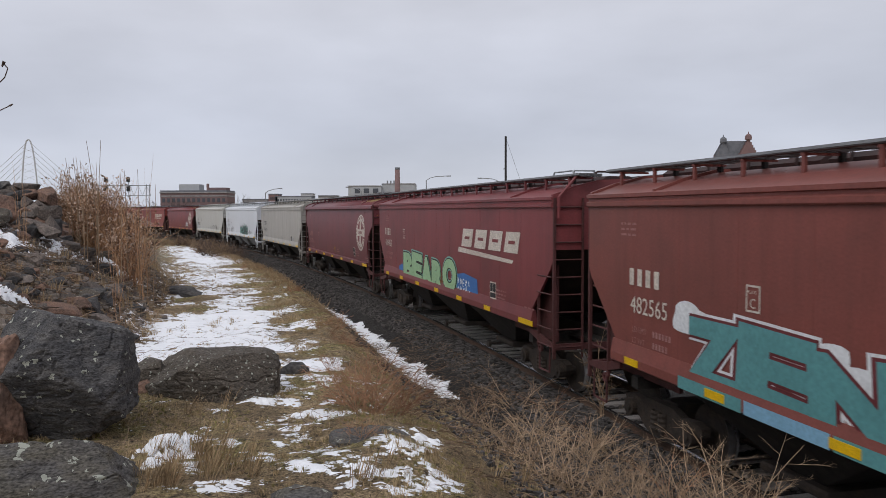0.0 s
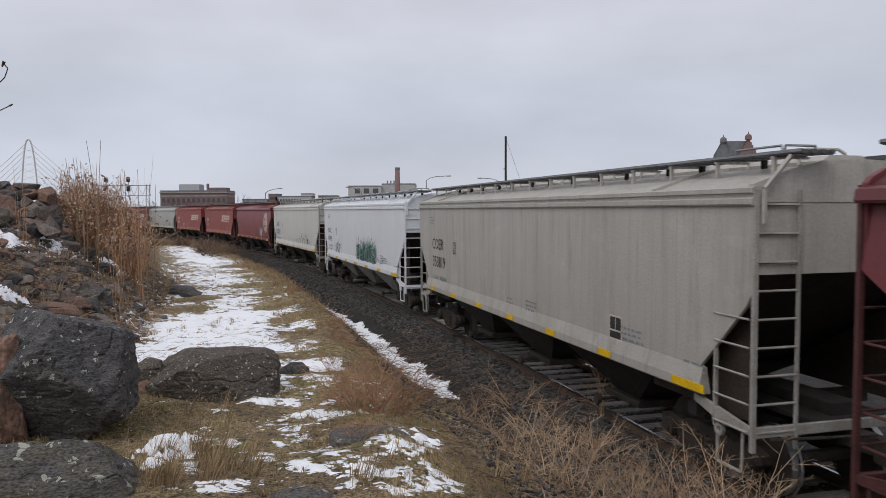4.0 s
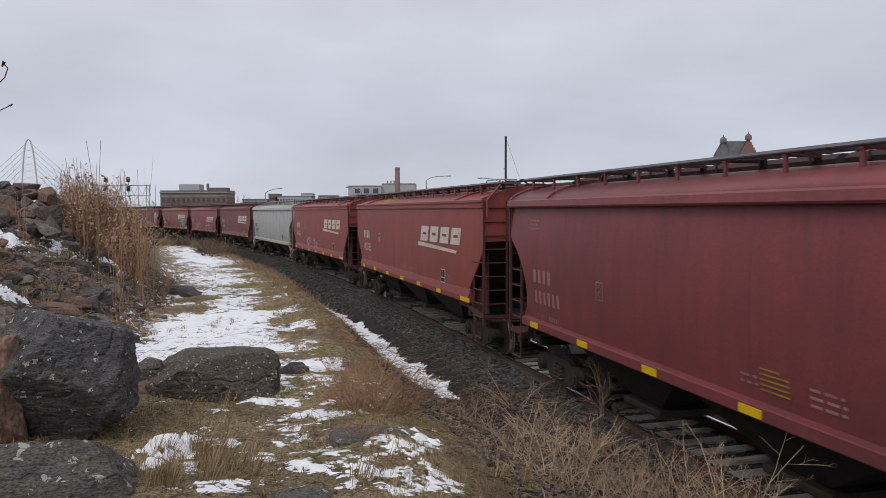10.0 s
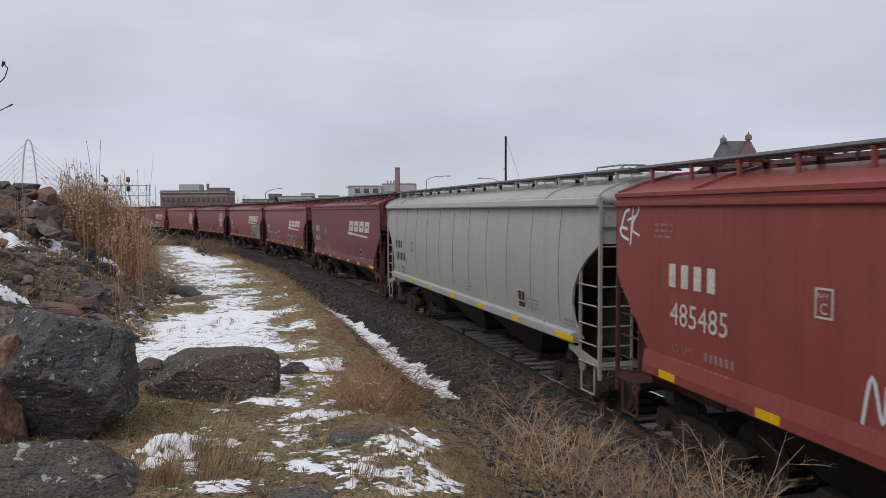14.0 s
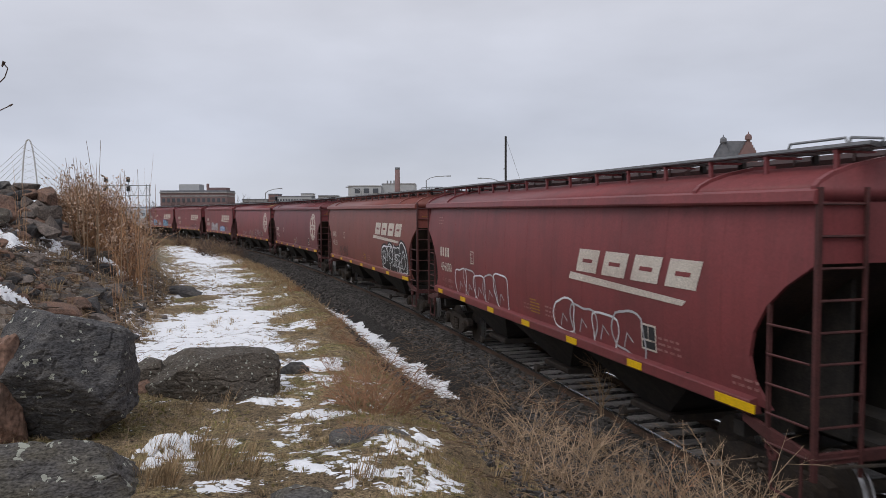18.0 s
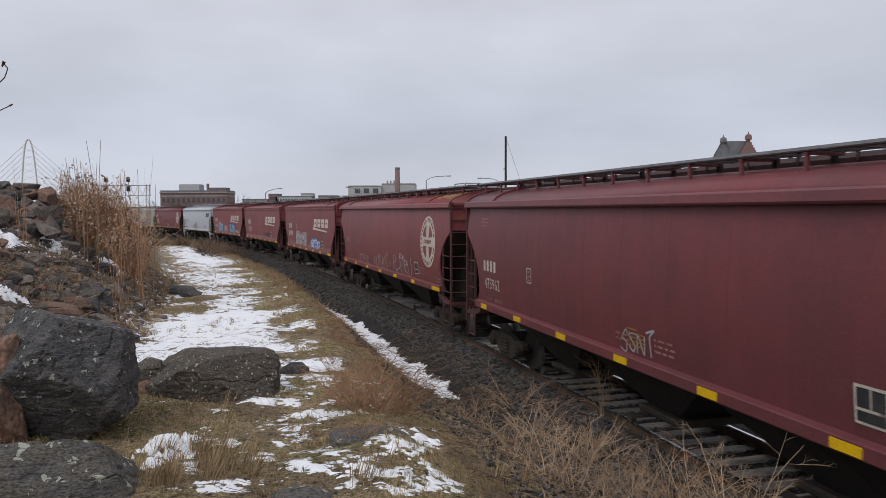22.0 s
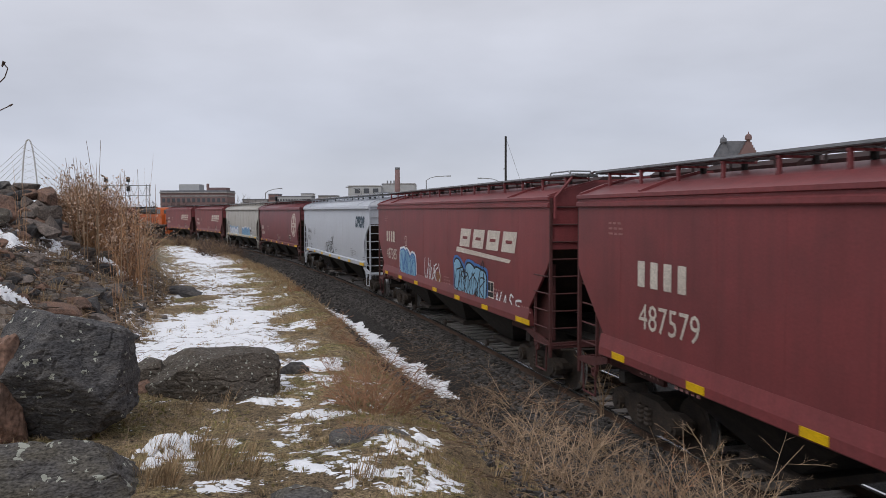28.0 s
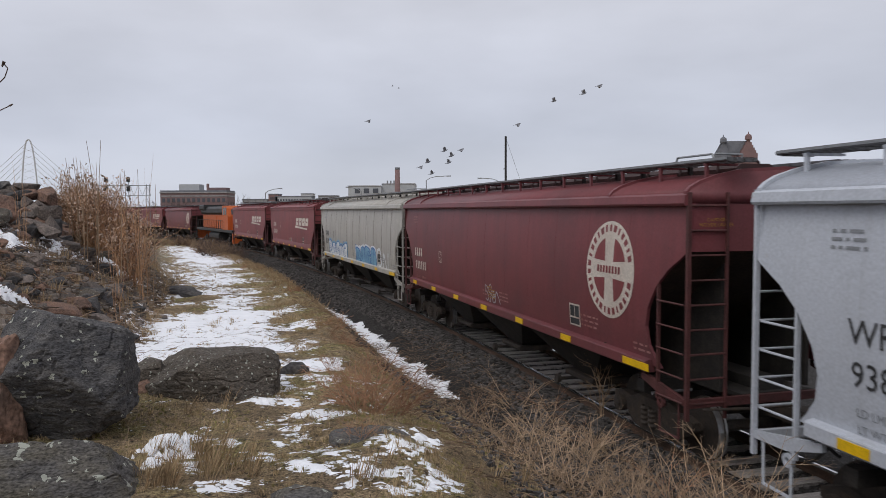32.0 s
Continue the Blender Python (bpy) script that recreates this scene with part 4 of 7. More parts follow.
# rear-corner position at 9 s, shape, paint, big mark
TRAIN = [
    (85.39, "angular", "brown", "logo"), (67.48, "angular", "red", "logo"), (49.15, "rounded", "plum", "emblem"), (31.22, "angular", "beige", ""),
    (12.76, "angular", "white", ""), (-5.35, "angular", "grey", ""), (-23.85, "rounded", "red", "emblem"), (-42.02, "angular", "bright", "logo"),
    (-60.54, "angular", "bright", "logo"), (-78.19, "rounded", "silver", ""), (-95.80, "angular", "plum", "logo"), (-114.14, "rounded", "red", "logo"),
    (-132.53, "rounded", "brown", "logo"), (-151.75, "rounded", "plum", "emblem"), (-170.66, "rounded", "red", "emblem"), (-188.18, "angular", "red", "logo"),
    (-206.98, "angular", "red", "logo"), (-224.64, "angular", "red", "logo"), (-243.39, "rounded", "cool", "letters"), (-261.83, "rounded", "plum", "emblem"),
    (-279.25, "rounded", "beige", ""), (-297.70, "angular", "red", "logo"), (-316.63, "angular", "red", "logo"), (-338.6, "engine", "orange", ""),
    (-358.46, "rounded", "plum", "emblem"), (-376.6, "angular", "red", "logo"), (-394.8, "rounded", "red", "logo")]
GRAFFITI_WORDS = {0: "with a teal and white graffiti piece", 1: "with green graffiti on a blue ground", 4: "with a mint and black graffiti burst",
                  5: "with a thin black scribble", 6: "with a white scrawl by its emblem", 8: "with small white tags", 11: "with large white looping outlines",
                  12: "with a black and white graffiti block", 14: "with white tags along the bottom", 15: "with a grey-white graffiti piece", 17: "with blue and pale graffiti patches",
                  18: "with big dark slate letter blocks", 20: "with blue and white low tags", 3: "with dark lettering bars", 9: "with rusty panel seams"}


def car_pose(s_center, half=BOLSTER):
    x0, y0, _ = track(s_center - half)
    x1, y1, _ = track(s_center + half)
    return Matrix.Translation(((x0 + x1) / 2, (y0 + y1) / 2, 0)) @ Matrix.Rotation(math.atan2(y1 - y0, x1 - x0), 4, "Z")


def advance(t):
    """Metres that the train has gone at t seconds, from where it stands at 9 s."""
    u = t - 9.0
    return 9.795e-05 * u ** 3 - 0.0064547 * u ** 2 + 10.4646 * u + 0.11


CARS = []


def half_roof(kind):
    return ([W, 1.15, 0.62, 0.0], [EAVE + 0.17, 4.20, 4.33, 4.36]) if kind == "angular" else ([W, 1.53, 1.38, 1.1, 0.7, 0.0], [EAVE + 0.12, 4.06, 4.14, 4.23, 4.31, 4.35])


def spilled_grain(car, rng, hb, roof, along, off):
    """Yellow grain that lies where it fell on the roof, near the front hatch."""
    ys, zs = roof
    b = Build()
    for _ in range(560):
        x, y = along + rng.gauss(0, 0.6), -abs(rng.gauss(off, 0.14))
        if abs(x) > hb - 0.1 or y < -1.5:
            continue
        z = float(np.interp(-y, ys[::-1], zs[::-1])) + 0.004
        r = rng.uniform(0.012, 0.035)
        b.add([(x - r, y, z - 0.01), (x, y - r * 0.6, z - 0.02), (x + r, y, z - 0.01), (x, y + r * 0.6, z + 0.01), (x, y, z + 0.018)], [(0, 1, 4), (1, 2, 4), (2, 3, 4), (3, 0, 4)])
    part("spilled_grain", b.mesh("spilled_grain", GRAIN), car, "yellow grain spilled on the roof")["kind"] = "stuff"


def make_hopper(i, rear, kind, paint_name, big):
    rng = random.Random(100 + i)
    hb = {11: 8.2, 14: 8.66, 15: 7.98}.get(i, 8.12 if kind == "angular" else 8.45)
    L = 2 * hb
    paint = PAINTS[paint_name]
    label = "%s covered hopper car %s" % (WORDS[paint_name], GRAFFITI_WORDS.get(i, "with faded white side marks"))
    car = thing("hopper_car", label, "rail car", "train cars")
    if kind == "rounded":
        BOWED.add(car.name)
    hopper_body(car, kind, paint, hb)
    for x in (-BOLSTER, BOLSTER):
        bogie(car, x if kind == "rounded" else x * 0.97)
    shift = -L / 2
    mat = PAINT_WHITE if paint_name in ("red", "plum", "bright", "brown") else PAINT_BLACK
    before = set(car.children)
    common_marks(car, i, L, rng, mat if big != "emblem" or i % 2 else PAINT_FADED, hb, paint, {1: 1.08, 4: 1.1, 8: 1.62, 16: 2.2}.get(i, 1.5), 2.86 if i == 1 else 2.70 if i == 8 else 2.62 if kind == "angular" else 2.30 if big == "emblem" else 2.45,
                 1.5 if i in (16, 17) else 1.25 if i in (3, 5) or kind == "angular" and i > 5 else 1.0, 4.9 if i == 16 else 0.0)
    if big == "logo":
        slant_logo(car, L * 0.63, 2.83 if i != 11 else 2.70, 4.2 if i != 11 else 3.9, 0.47 if i != 11 else 0.40, mat)
    elif big == "emblem":
        emblem(car, L * 0.872, 2.80, 0.80)
    elif big == "letters":
        x, z = L * 0.845, 3.02
        for k in range(4):
            q = x + k * 0.43
            marks(car, "lettering_block", [[(q + 0.08, z), (q + 0.36, z), (q + 0.4, z + 0.08), (q + 0.4, z + 0.42), (q + 0.32, z + 0.5), (q + 0.04, z + 0.5), (q, z + 0.42), (q, z + 0.08)]], PAINT_NAVY, "bold slate-blue block")
            marks(car, "lettering_slot", [bar(q + 0.14, z + (0.0 if k % 2 else 0.16), 0.12, 0.2)], COOL_WHITE, "", 0.004)
    G = SPRAY
    if i == 0:
        for k in range(16):
            marks(car, "graffiti_cloud", [block_shape(rng, 2.75 + k * 0.42 + rng.uniform(-0.1, 0.1), 1.98 - 0.05 * (k % 3) + (0.12 if k < 3 else 0.0), 0.75, rng.uniform(0.28, 0.46))], G["white"], "soft white sprayed cloud", 0.001 + 0.0003 * k)
        sprayed(car, "ZEN", 3.05, 1.44, 3.7, 1.0, G["teal"], G["maroon"], G["white"])
        for k in range(5):
            marks(car, "graffiti_base", [bar(3.0 + k * 1.45, SILL + 0.0, 1.4, 0.17)], G["teal"] if k % 2 == 0 else G["sky"], "teal sprayed sill", 0.044)
    elif i == 1:
        for x0, w0, h0 in ((3.3, 1.0, 0.42), (9.6, 2.3, 0.62)):
            marks(car, "graffiti_ground", [[(x0, 1.42), (x0 + w0, 1.42), (x0 + w0 - 0.1, 1.42 + h0), (x0 + w0 * 0.5, 1.5 + h0), (x0 + 0.05, 1.38 + h0)]], G["blue"], "blue sprayed ground", 0.001)
        sprayed(car, "BEARO", 4.1, 1.42, 5.9, 1.0, G["green"], G["black"], G["mint"])
        for row in range(2):
            marks(car, "graffiti_tag", loops(rng, 10.2, 1.78 - row * 0.2, 1.1, 0.15, 5, 0.03), G["white"], "", 0.006)
    elif i == 4:
        graffiti(car, rng, 8.4, 1.42, 3.6, 0.95, G["slate"], G["mint"], G["grey"], 6, 0)
        for k in range(9):
            x0 = 8.3 + k * 0.45
            marks(car, "graffiti_splash", stroke([(x0, 2.2), (x0 + rng.uniform(-0.1, 0.15), 2.45), (x0 + rng.uniform(-0.2, 0.3), 2.55 + rng.uniform(0, 0.15))], 0.04), G["black"] if k % 2 else G["grey"], "", 0.02)
        marks(car, "graffiti_line_black", loops(rng, 8.6, 1.5, 3.2, 0.85, 11, 0.03), G["black"], "", 0.022)
        marks(car, "graffiti_tail", stroke([(11.9, 1.75), (12.2, 1.85), (12.5, 1.8), (12.8, 1.66)], 0.09), G["grey"], "", 0.02)
        marks(car, "graffiti_tag", loops(rng, 3.2, 1.5, 1.25, 0.7, 6, 0.03), G["black"])
        marks(car, "graffiti_tag", stroke([(3.9, 1.75), (4.2, 1.6), (4.6, 1.5), (4.95, 1.42)], 0.03), G["black"])
    elif i == 5:
        marks(car, "graffiti_tag", loops(rng, 0.75, 1.75, 0.9, 0.55, 3, 0.03), G["sky"], "pale blue sprayed tag")
        marks(car, "graffiti_tag", arches(rng, 10.1, 1.52, 2.7, 0.75, 4, 0.035), G["black"])
    elif i == 6:
        marks(car, "graffiti_tag", loops(rng, 12.2, 1.62, 1.1, 0.75, 8, 0.035) , G["white"])
        marks(car, "graffiti_tag", loops(rng, 12.1, 1.7, 1.3, 0.4, 3, 0.035), G["grey"])
    elif i == 8:
        marks(car, "graffiti_tag", loops(rng, 5.2, 1.75, 1.2, 0.4, 4, 0.035), G["white"])
        marks(car, "graffiti_tag", loops(rng, 7.4, 1.6, 1.0, 0.45, 3, 0.045), G["white"])
        marks(car, "graffiti_tag", loops(rng, 0.15, 3.3, 0.5, 0.5, 3, 0.04), G["white"])
    elif i == 10:
        marks(car, "graffiti_tag", loops(rng, 4.5, 1.6, 1.5, 0.5, 4, 0.03), G["grey"])
    elif i == 11:
        for x0, n0, tall in ((3.0, 5, 0.85), (9.6, 4, 0.75)):
            for q in range(n0):
                ring = block_shape(rng, x0 + q * 0.8, 1.42 + rng.uniform(0, 0.12), 0.95, tall * rng.uniform(0.75, 1.0))
                marks(car, "graffiti_outline", stroke(ring + ring[:2], 0.04), G["grey"] if q % 2 else G["white"], "white bubble outline", 0.0015 * q)
                marks(car, "graffiti_tag", stroke([(x0 + q * 0.8 + 0.3, 1.6), (x0 + q * 0.8 + 0.42, 1.85), (x0 + q * 0.8 + 0.6, 1.72)], 0.03), G["grey"])
    elif i == 12:
        graffiti(car, rng, 12.15, 1.42, 3.5, 1.15, G["black"], G["white"], G["black"], 4, 0)
        marks(car, "graffiti_tag", loops(rng, 3.2, 1.5, 2.0, 0.6, 4, 0.05), G["black"])
    elif i == 14:
        marks(car, "graffiti_tag", loops(rng, 7.5, 1.5, 2.2, 0.55, 7, 0.028), G["grey"])
        marks(car, "graffiti_tag", loops(rng, 10.6, 1.5, 2.4, 0.7, 6, 0.035), G["grey"])
        marks(car, "graffiti_tag", loops(rng, 4.4, 1.52, 1.9, 0.36, 8, 0.022), G["grey"])
    elif i == 15:
        graffiti(car, rng, 4.4, 1.4, 3.6, 0.95, G["grey"], G["maroon"], G["grey"], 5, 0)
        graffiti(car, rng, 9.4, 1.45, 2.6, 0.6, G["blue"], G["white"], G["blue"], 5, 0)
    elif i == 17:
        graffiti(car, rng, 3.75, 1.4, 2.1, 1.05, G["sky"], G["blue"], G["white"], 3, 0)
        marks(car, "graffiti_tag", loops(rng, 7.0, 1.6, 1.6, 0.6, 5, 0.05), G["white"])
        graffiti(car, rng, 10.1, 1.40, 2.6, 1.05, G["sky"], G["black"], G["blue"], 3, 0)
        marks(car, "graffiti_tag", loops(rng, 13.3, 1.5, 1.6, 0.4, 4, 0.05), G["white"])
    elif i == 16:
        marks(car, "graffiti_tag", loops(rng, 10.8, 1.6, 1.2, 0.45, 4, 0.06), G["black"])
    elif i == 18:
        marks(car, "graffiti_tag", loops(rng, 7.0, 1.5, 2.0, 0.6, 8, 0.04), G["black"])
        marks(car, "graffiti_tag", stroke([(8.9, 1.45), (9.05, 2.0), (9.0, 2.45)], 0.05) + stroke([(9.02, 2.2), (9.3, 2.45)], 0.05) + stroke([(9.02, 2.15), (8.75, 2.4)], 0.05), G["black"])
    elif i == 20:
        graffiti(car, rng, 2.5, 1.42, 4.6, 0.8, G["white"], G["blue"], G["sky"], 5, 0)
        graffiti(car, rng, 9.0, 1.42, 4.0, 0.85, G["sky"], G["blue"], G["white"], 4, 0)
        marks(car, "graffiti_tag", loops(rng, 9.5, 1.4, 5.5, 0.95, 6, 0.1), G["white"])
    elif i in (13, 19, 21, 22):
        marks(car, "graffiti_tag", loops(rng, L * 0.5, 1.6, 1.0, 0.35, 4, 0.03), G["grey"])
    for o in car.children:
        if o not in before and o.name.split(".")[0] != "reflector":
            o.matrix_basis = pose(shift, 0, 0)
    cau = bpy.data.curves.new("caution", "FONT")
    cau.body, cau.size, cau.align_x = "CAUTION\nNO SIDE LADDER", 0.07, "CENTER"
    if i in (2, 6, 12, 13, 14, 19):
        tmp = bpy.data.objects.new("caution_curve", cau)
        cme = bpy.data.meshes.new_from_object(tmp)
        bpy.data.objects.remove(tmp)
        cme.materials.clear()
        cme.materials.append(PAINT_YEL)
        part("caution_text", cme, car, "yellow stencilled warning", at=pose(hb + 0.004, -1.12, 3.62, 90, 0, 90))
    if i in (2, 6, 7, 14):
        spilled_grain(car, rng, hb, half_roof(kind), -hb + 4.6 if i == 7 else hb - 1.5, 1.3 if kind == "angular" else 1.05)
    CARS.append((car, rear + hb, 0))
    return car
def make_engine(rear):
    """The orange mid-train engine, cab towards the eye."""
    e = thing("locomotive", "orange and black freight locomotive with cab, coupled in the train", "locomotive")
    hb = 10.4

    def hood(b):
        b.box(-hb + 1.4, 5.2, -0.98, 0.98, 1.75, 3.6, 0.06)

    def top(b):
        b.box(-hb + 1.3, 5.3, -1.25, 1.25, 3.35, 4.3, 0.25)
        b.box(-hb + 1.6, -hb + 4.6, -1.5, 1.5, 3.9, 4.55, 0.1)

    def cab(b):
        b.extrude_y([(5.2, 1.75), (8.1, 1.75), (8.1, 3.2), (7.8, 4.05), (7.4, 4.32), (5.2, 4.36)], -1.5, 1.5)
    part("hood", cached("engine_hood", ORANGE, hood), e)
    part("upper_hood", cached("engine_top", BLACK, top), e, "black upper hood with radiator wings")
    c = part("cab", cached("engine_cab", ORANGE, cab), e)
    for x in (5.6, 6.6):
        for y in (-1.51, 1.51):
            part("cab_window", cached("engine_cab_window", DARKWIN, lambda b: b.box(0, 0.8, -0.012, 0.012, 0, 0.75)), c, "dark glass", at=pose(x, y, 3.35))
    for y in (-1.1, 0.15):
        part("windscreen", cached("engine_screen", DARKWIN, lambda b: b.extrude_x([(0, 0), (0.95, 0), (0.95, 0.6), (0, 0.6)], 0, 0.02)), c, "dark glass", at=pose(8.06, y, 3.4, 0, -20, 0))
    part("nose", cached("engine_nose", ORANGE, lambda b: b.extrude_y([(8.1, 1.75), (9.3, 1.75), (9.35, 2.6), (8.9, 3.15), (8.1, 3.3)], -1.0, 1.0)), e)
    part("frame", cached("engine_frame", BLACK, lambda b: b.box(-hb, hb, -1.55, 1.55, 1.45, 1.75, 0.04)), e, "black walkway frame")
    part("fuel_tank", cached("engine_tank", BLACK, lambda b: b.box(-2.8, 2.8, -1.45, 1.45, 0.45, 1.45, 0.3)), e)
    part("pilot", cached("engine_pilot", ORANGE, lambda b: (b.box(hb - 0.3, hb, -1.5, 1.5, 0.4, 1.45), b.box(-hb, -hb + 0.3, -1.5, 1.5, 0.4, 1.45))), e)
    for y in (-1.5, 1.5):
        def rail(b):
            for i in range(13):
                x = -hb + 1.0 + i * 1.25
                b.tube((x, 0, 1.75), (x, 0, 2.75), 0.03, 0.03, 5)
            b.tube((-hb + 1.0, 0, 2.75), (5.0, 0, 2.75), 0.03, 0.03, 5)
        part("handrail", cached("engine_handrail", BLACK, rail), e, "black handrail", at=pose(0, y, 0))
        for x in (-hb + 0.5, hb - 0.5):
            part("step", cached("engine_step", BLACK, lambda b: [b.box(-0.35, 0.35, -0.15, 0.15, z, z + 0.05) for z in (0.5, 0.85, 1.2)] and b.box(-0.38, -0.33, -0.15, 0.15, 0.45, 1.5)), e, at=pose(x, y, 0))
    for i in range(6):
        part("hood_door", cached("engine_hood_door", ORANGE, lambda b: b.box(0, 1.2, -1.0, -0.978, 2.0, 3.4)), e, at=pose(-6.6 + i * 1.6, 0, 0))
    part("stripe", cached("engine_stripe", BLACK, lambda b: b.box(-hb + 1.4, 8.0, -1.57, -1.552, 1.5, 1.7)), e, "black stripe")
    for x in (-6.6, 6.6):
        bogie(e, x, (-1.7, 0.0, 1.7))
    CARS.append((e, rear + hb, 1))


# ---- ground ----
def axis(fine, step, growth, far_lo, far_hi):
    """Grid lines: even in the fine stretch, then wider and wider."""
    mid = list(np.arange(fine[0], fine[1] + 1e-6, step))
    for sign, far in ((-1, far_lo), (1, far_hi)):
        p, st, out = (mid[0] if sign < 0 else mid[-1]), step, []
        while abs(p) < abs(far):
            st *= growth
            p += sign * st
            out.append(p)
        mid = out[::-1] + mid if sign < 0 else mid + out
    return np.array(mid)


def blob(x, y, cx, cy, rx, ry, turn=0.0):
    """1 in the middle of an ellipse of the plan, 0 at its edge and outside below it."""
    c, s = math.cos(turn), math.sin(turn)
    u, v = ((x - cx) * c + (y - cy) * s) / rx, (-(x - cx) * s + (y - cy) * c) / ry
    return 1 - np.sqrt(u * u + v * v)


# small patches of snow: place, half widths, thickness
SNOW_PATCHES = [(-1.38, 7.35, 0.50, 0.55, 0.62), (-0.60, 5.25, 0.50, 0.35, 0.6), (-0.25, 6.2, 0.38, 0.6, 0.7), (-0.15, 5.3, 0.35, 0.35, 0.6), (-0.9, 5.5, 0.35, 0.3, 0.5), (-1.45, 5.0, 0.35, 0.22, 0.6),
                (-1.2, 6.6, 0.35, 0.3, 0.55), (-1.85, 8.1, 0.32, 0.25, 0.75), (-2.45, 7.45, 0.3, 0.25, 0.5), (1.64, 12.3, 0.4, 0.5, 0.6), (-0.1, 7.2, 0.3, 0.5, 0.5), (-1.75, 6.6, 0.25, 0.2, 0.45),
                (-9.3, 16.2, 1.5, 1.0, 1.0), (-10.8, 20.8, 1.4, 1.8, 1.0), (-10.1, 23.6, 0.6, 1.2, 1.0), (-1.9, 10.6, 0.7, 0.5, 0.6), (-0.45, 4.95, 0.5, 0.25, 0.5), (-1.1, 6.0, 0.4, 0.25, 0.4),
                (-6.9, 12.0, 0.5, 0.6, 0.6), (-10.5, 28.3, 0.8, 1.6, 0.7), (-2.2, 9.9, 0.6, 0.6, 0.45), (-2.14, 7.0, 0.3, 0.2, 0.45), (0.25, 5.6, 0.3, 0.35, 0.4)]
# bare brown places in the snow of the path
SNOW_GAPS = [(-7.0, 20.3, 0.9, 1.3, 0.7), (-7.7, 23.4, 0.9, 1.2, 0.6), (-4.7, 21.5, 0.7, 3.2, 0.55), (-3.5, 17.5, 0.55, 2.6, 0.5), (-7.6, 30.0, 1.2, 2.0, 0.45), (-2.9, 14.5, 0.5, 1.8, 0.4), (-6.0, 25.0, 0.9, 1.2, 0.4),
             (-12.5, 46.0, 1.4, 3.5, 0.4), (-9.0, 36.0, 1.2, 2.0, 0.35), (-5.0, 16.9, 0.5, 0.5, 0.4), (-10.2, 40.0, 0.9, 2.5, 0.35)]


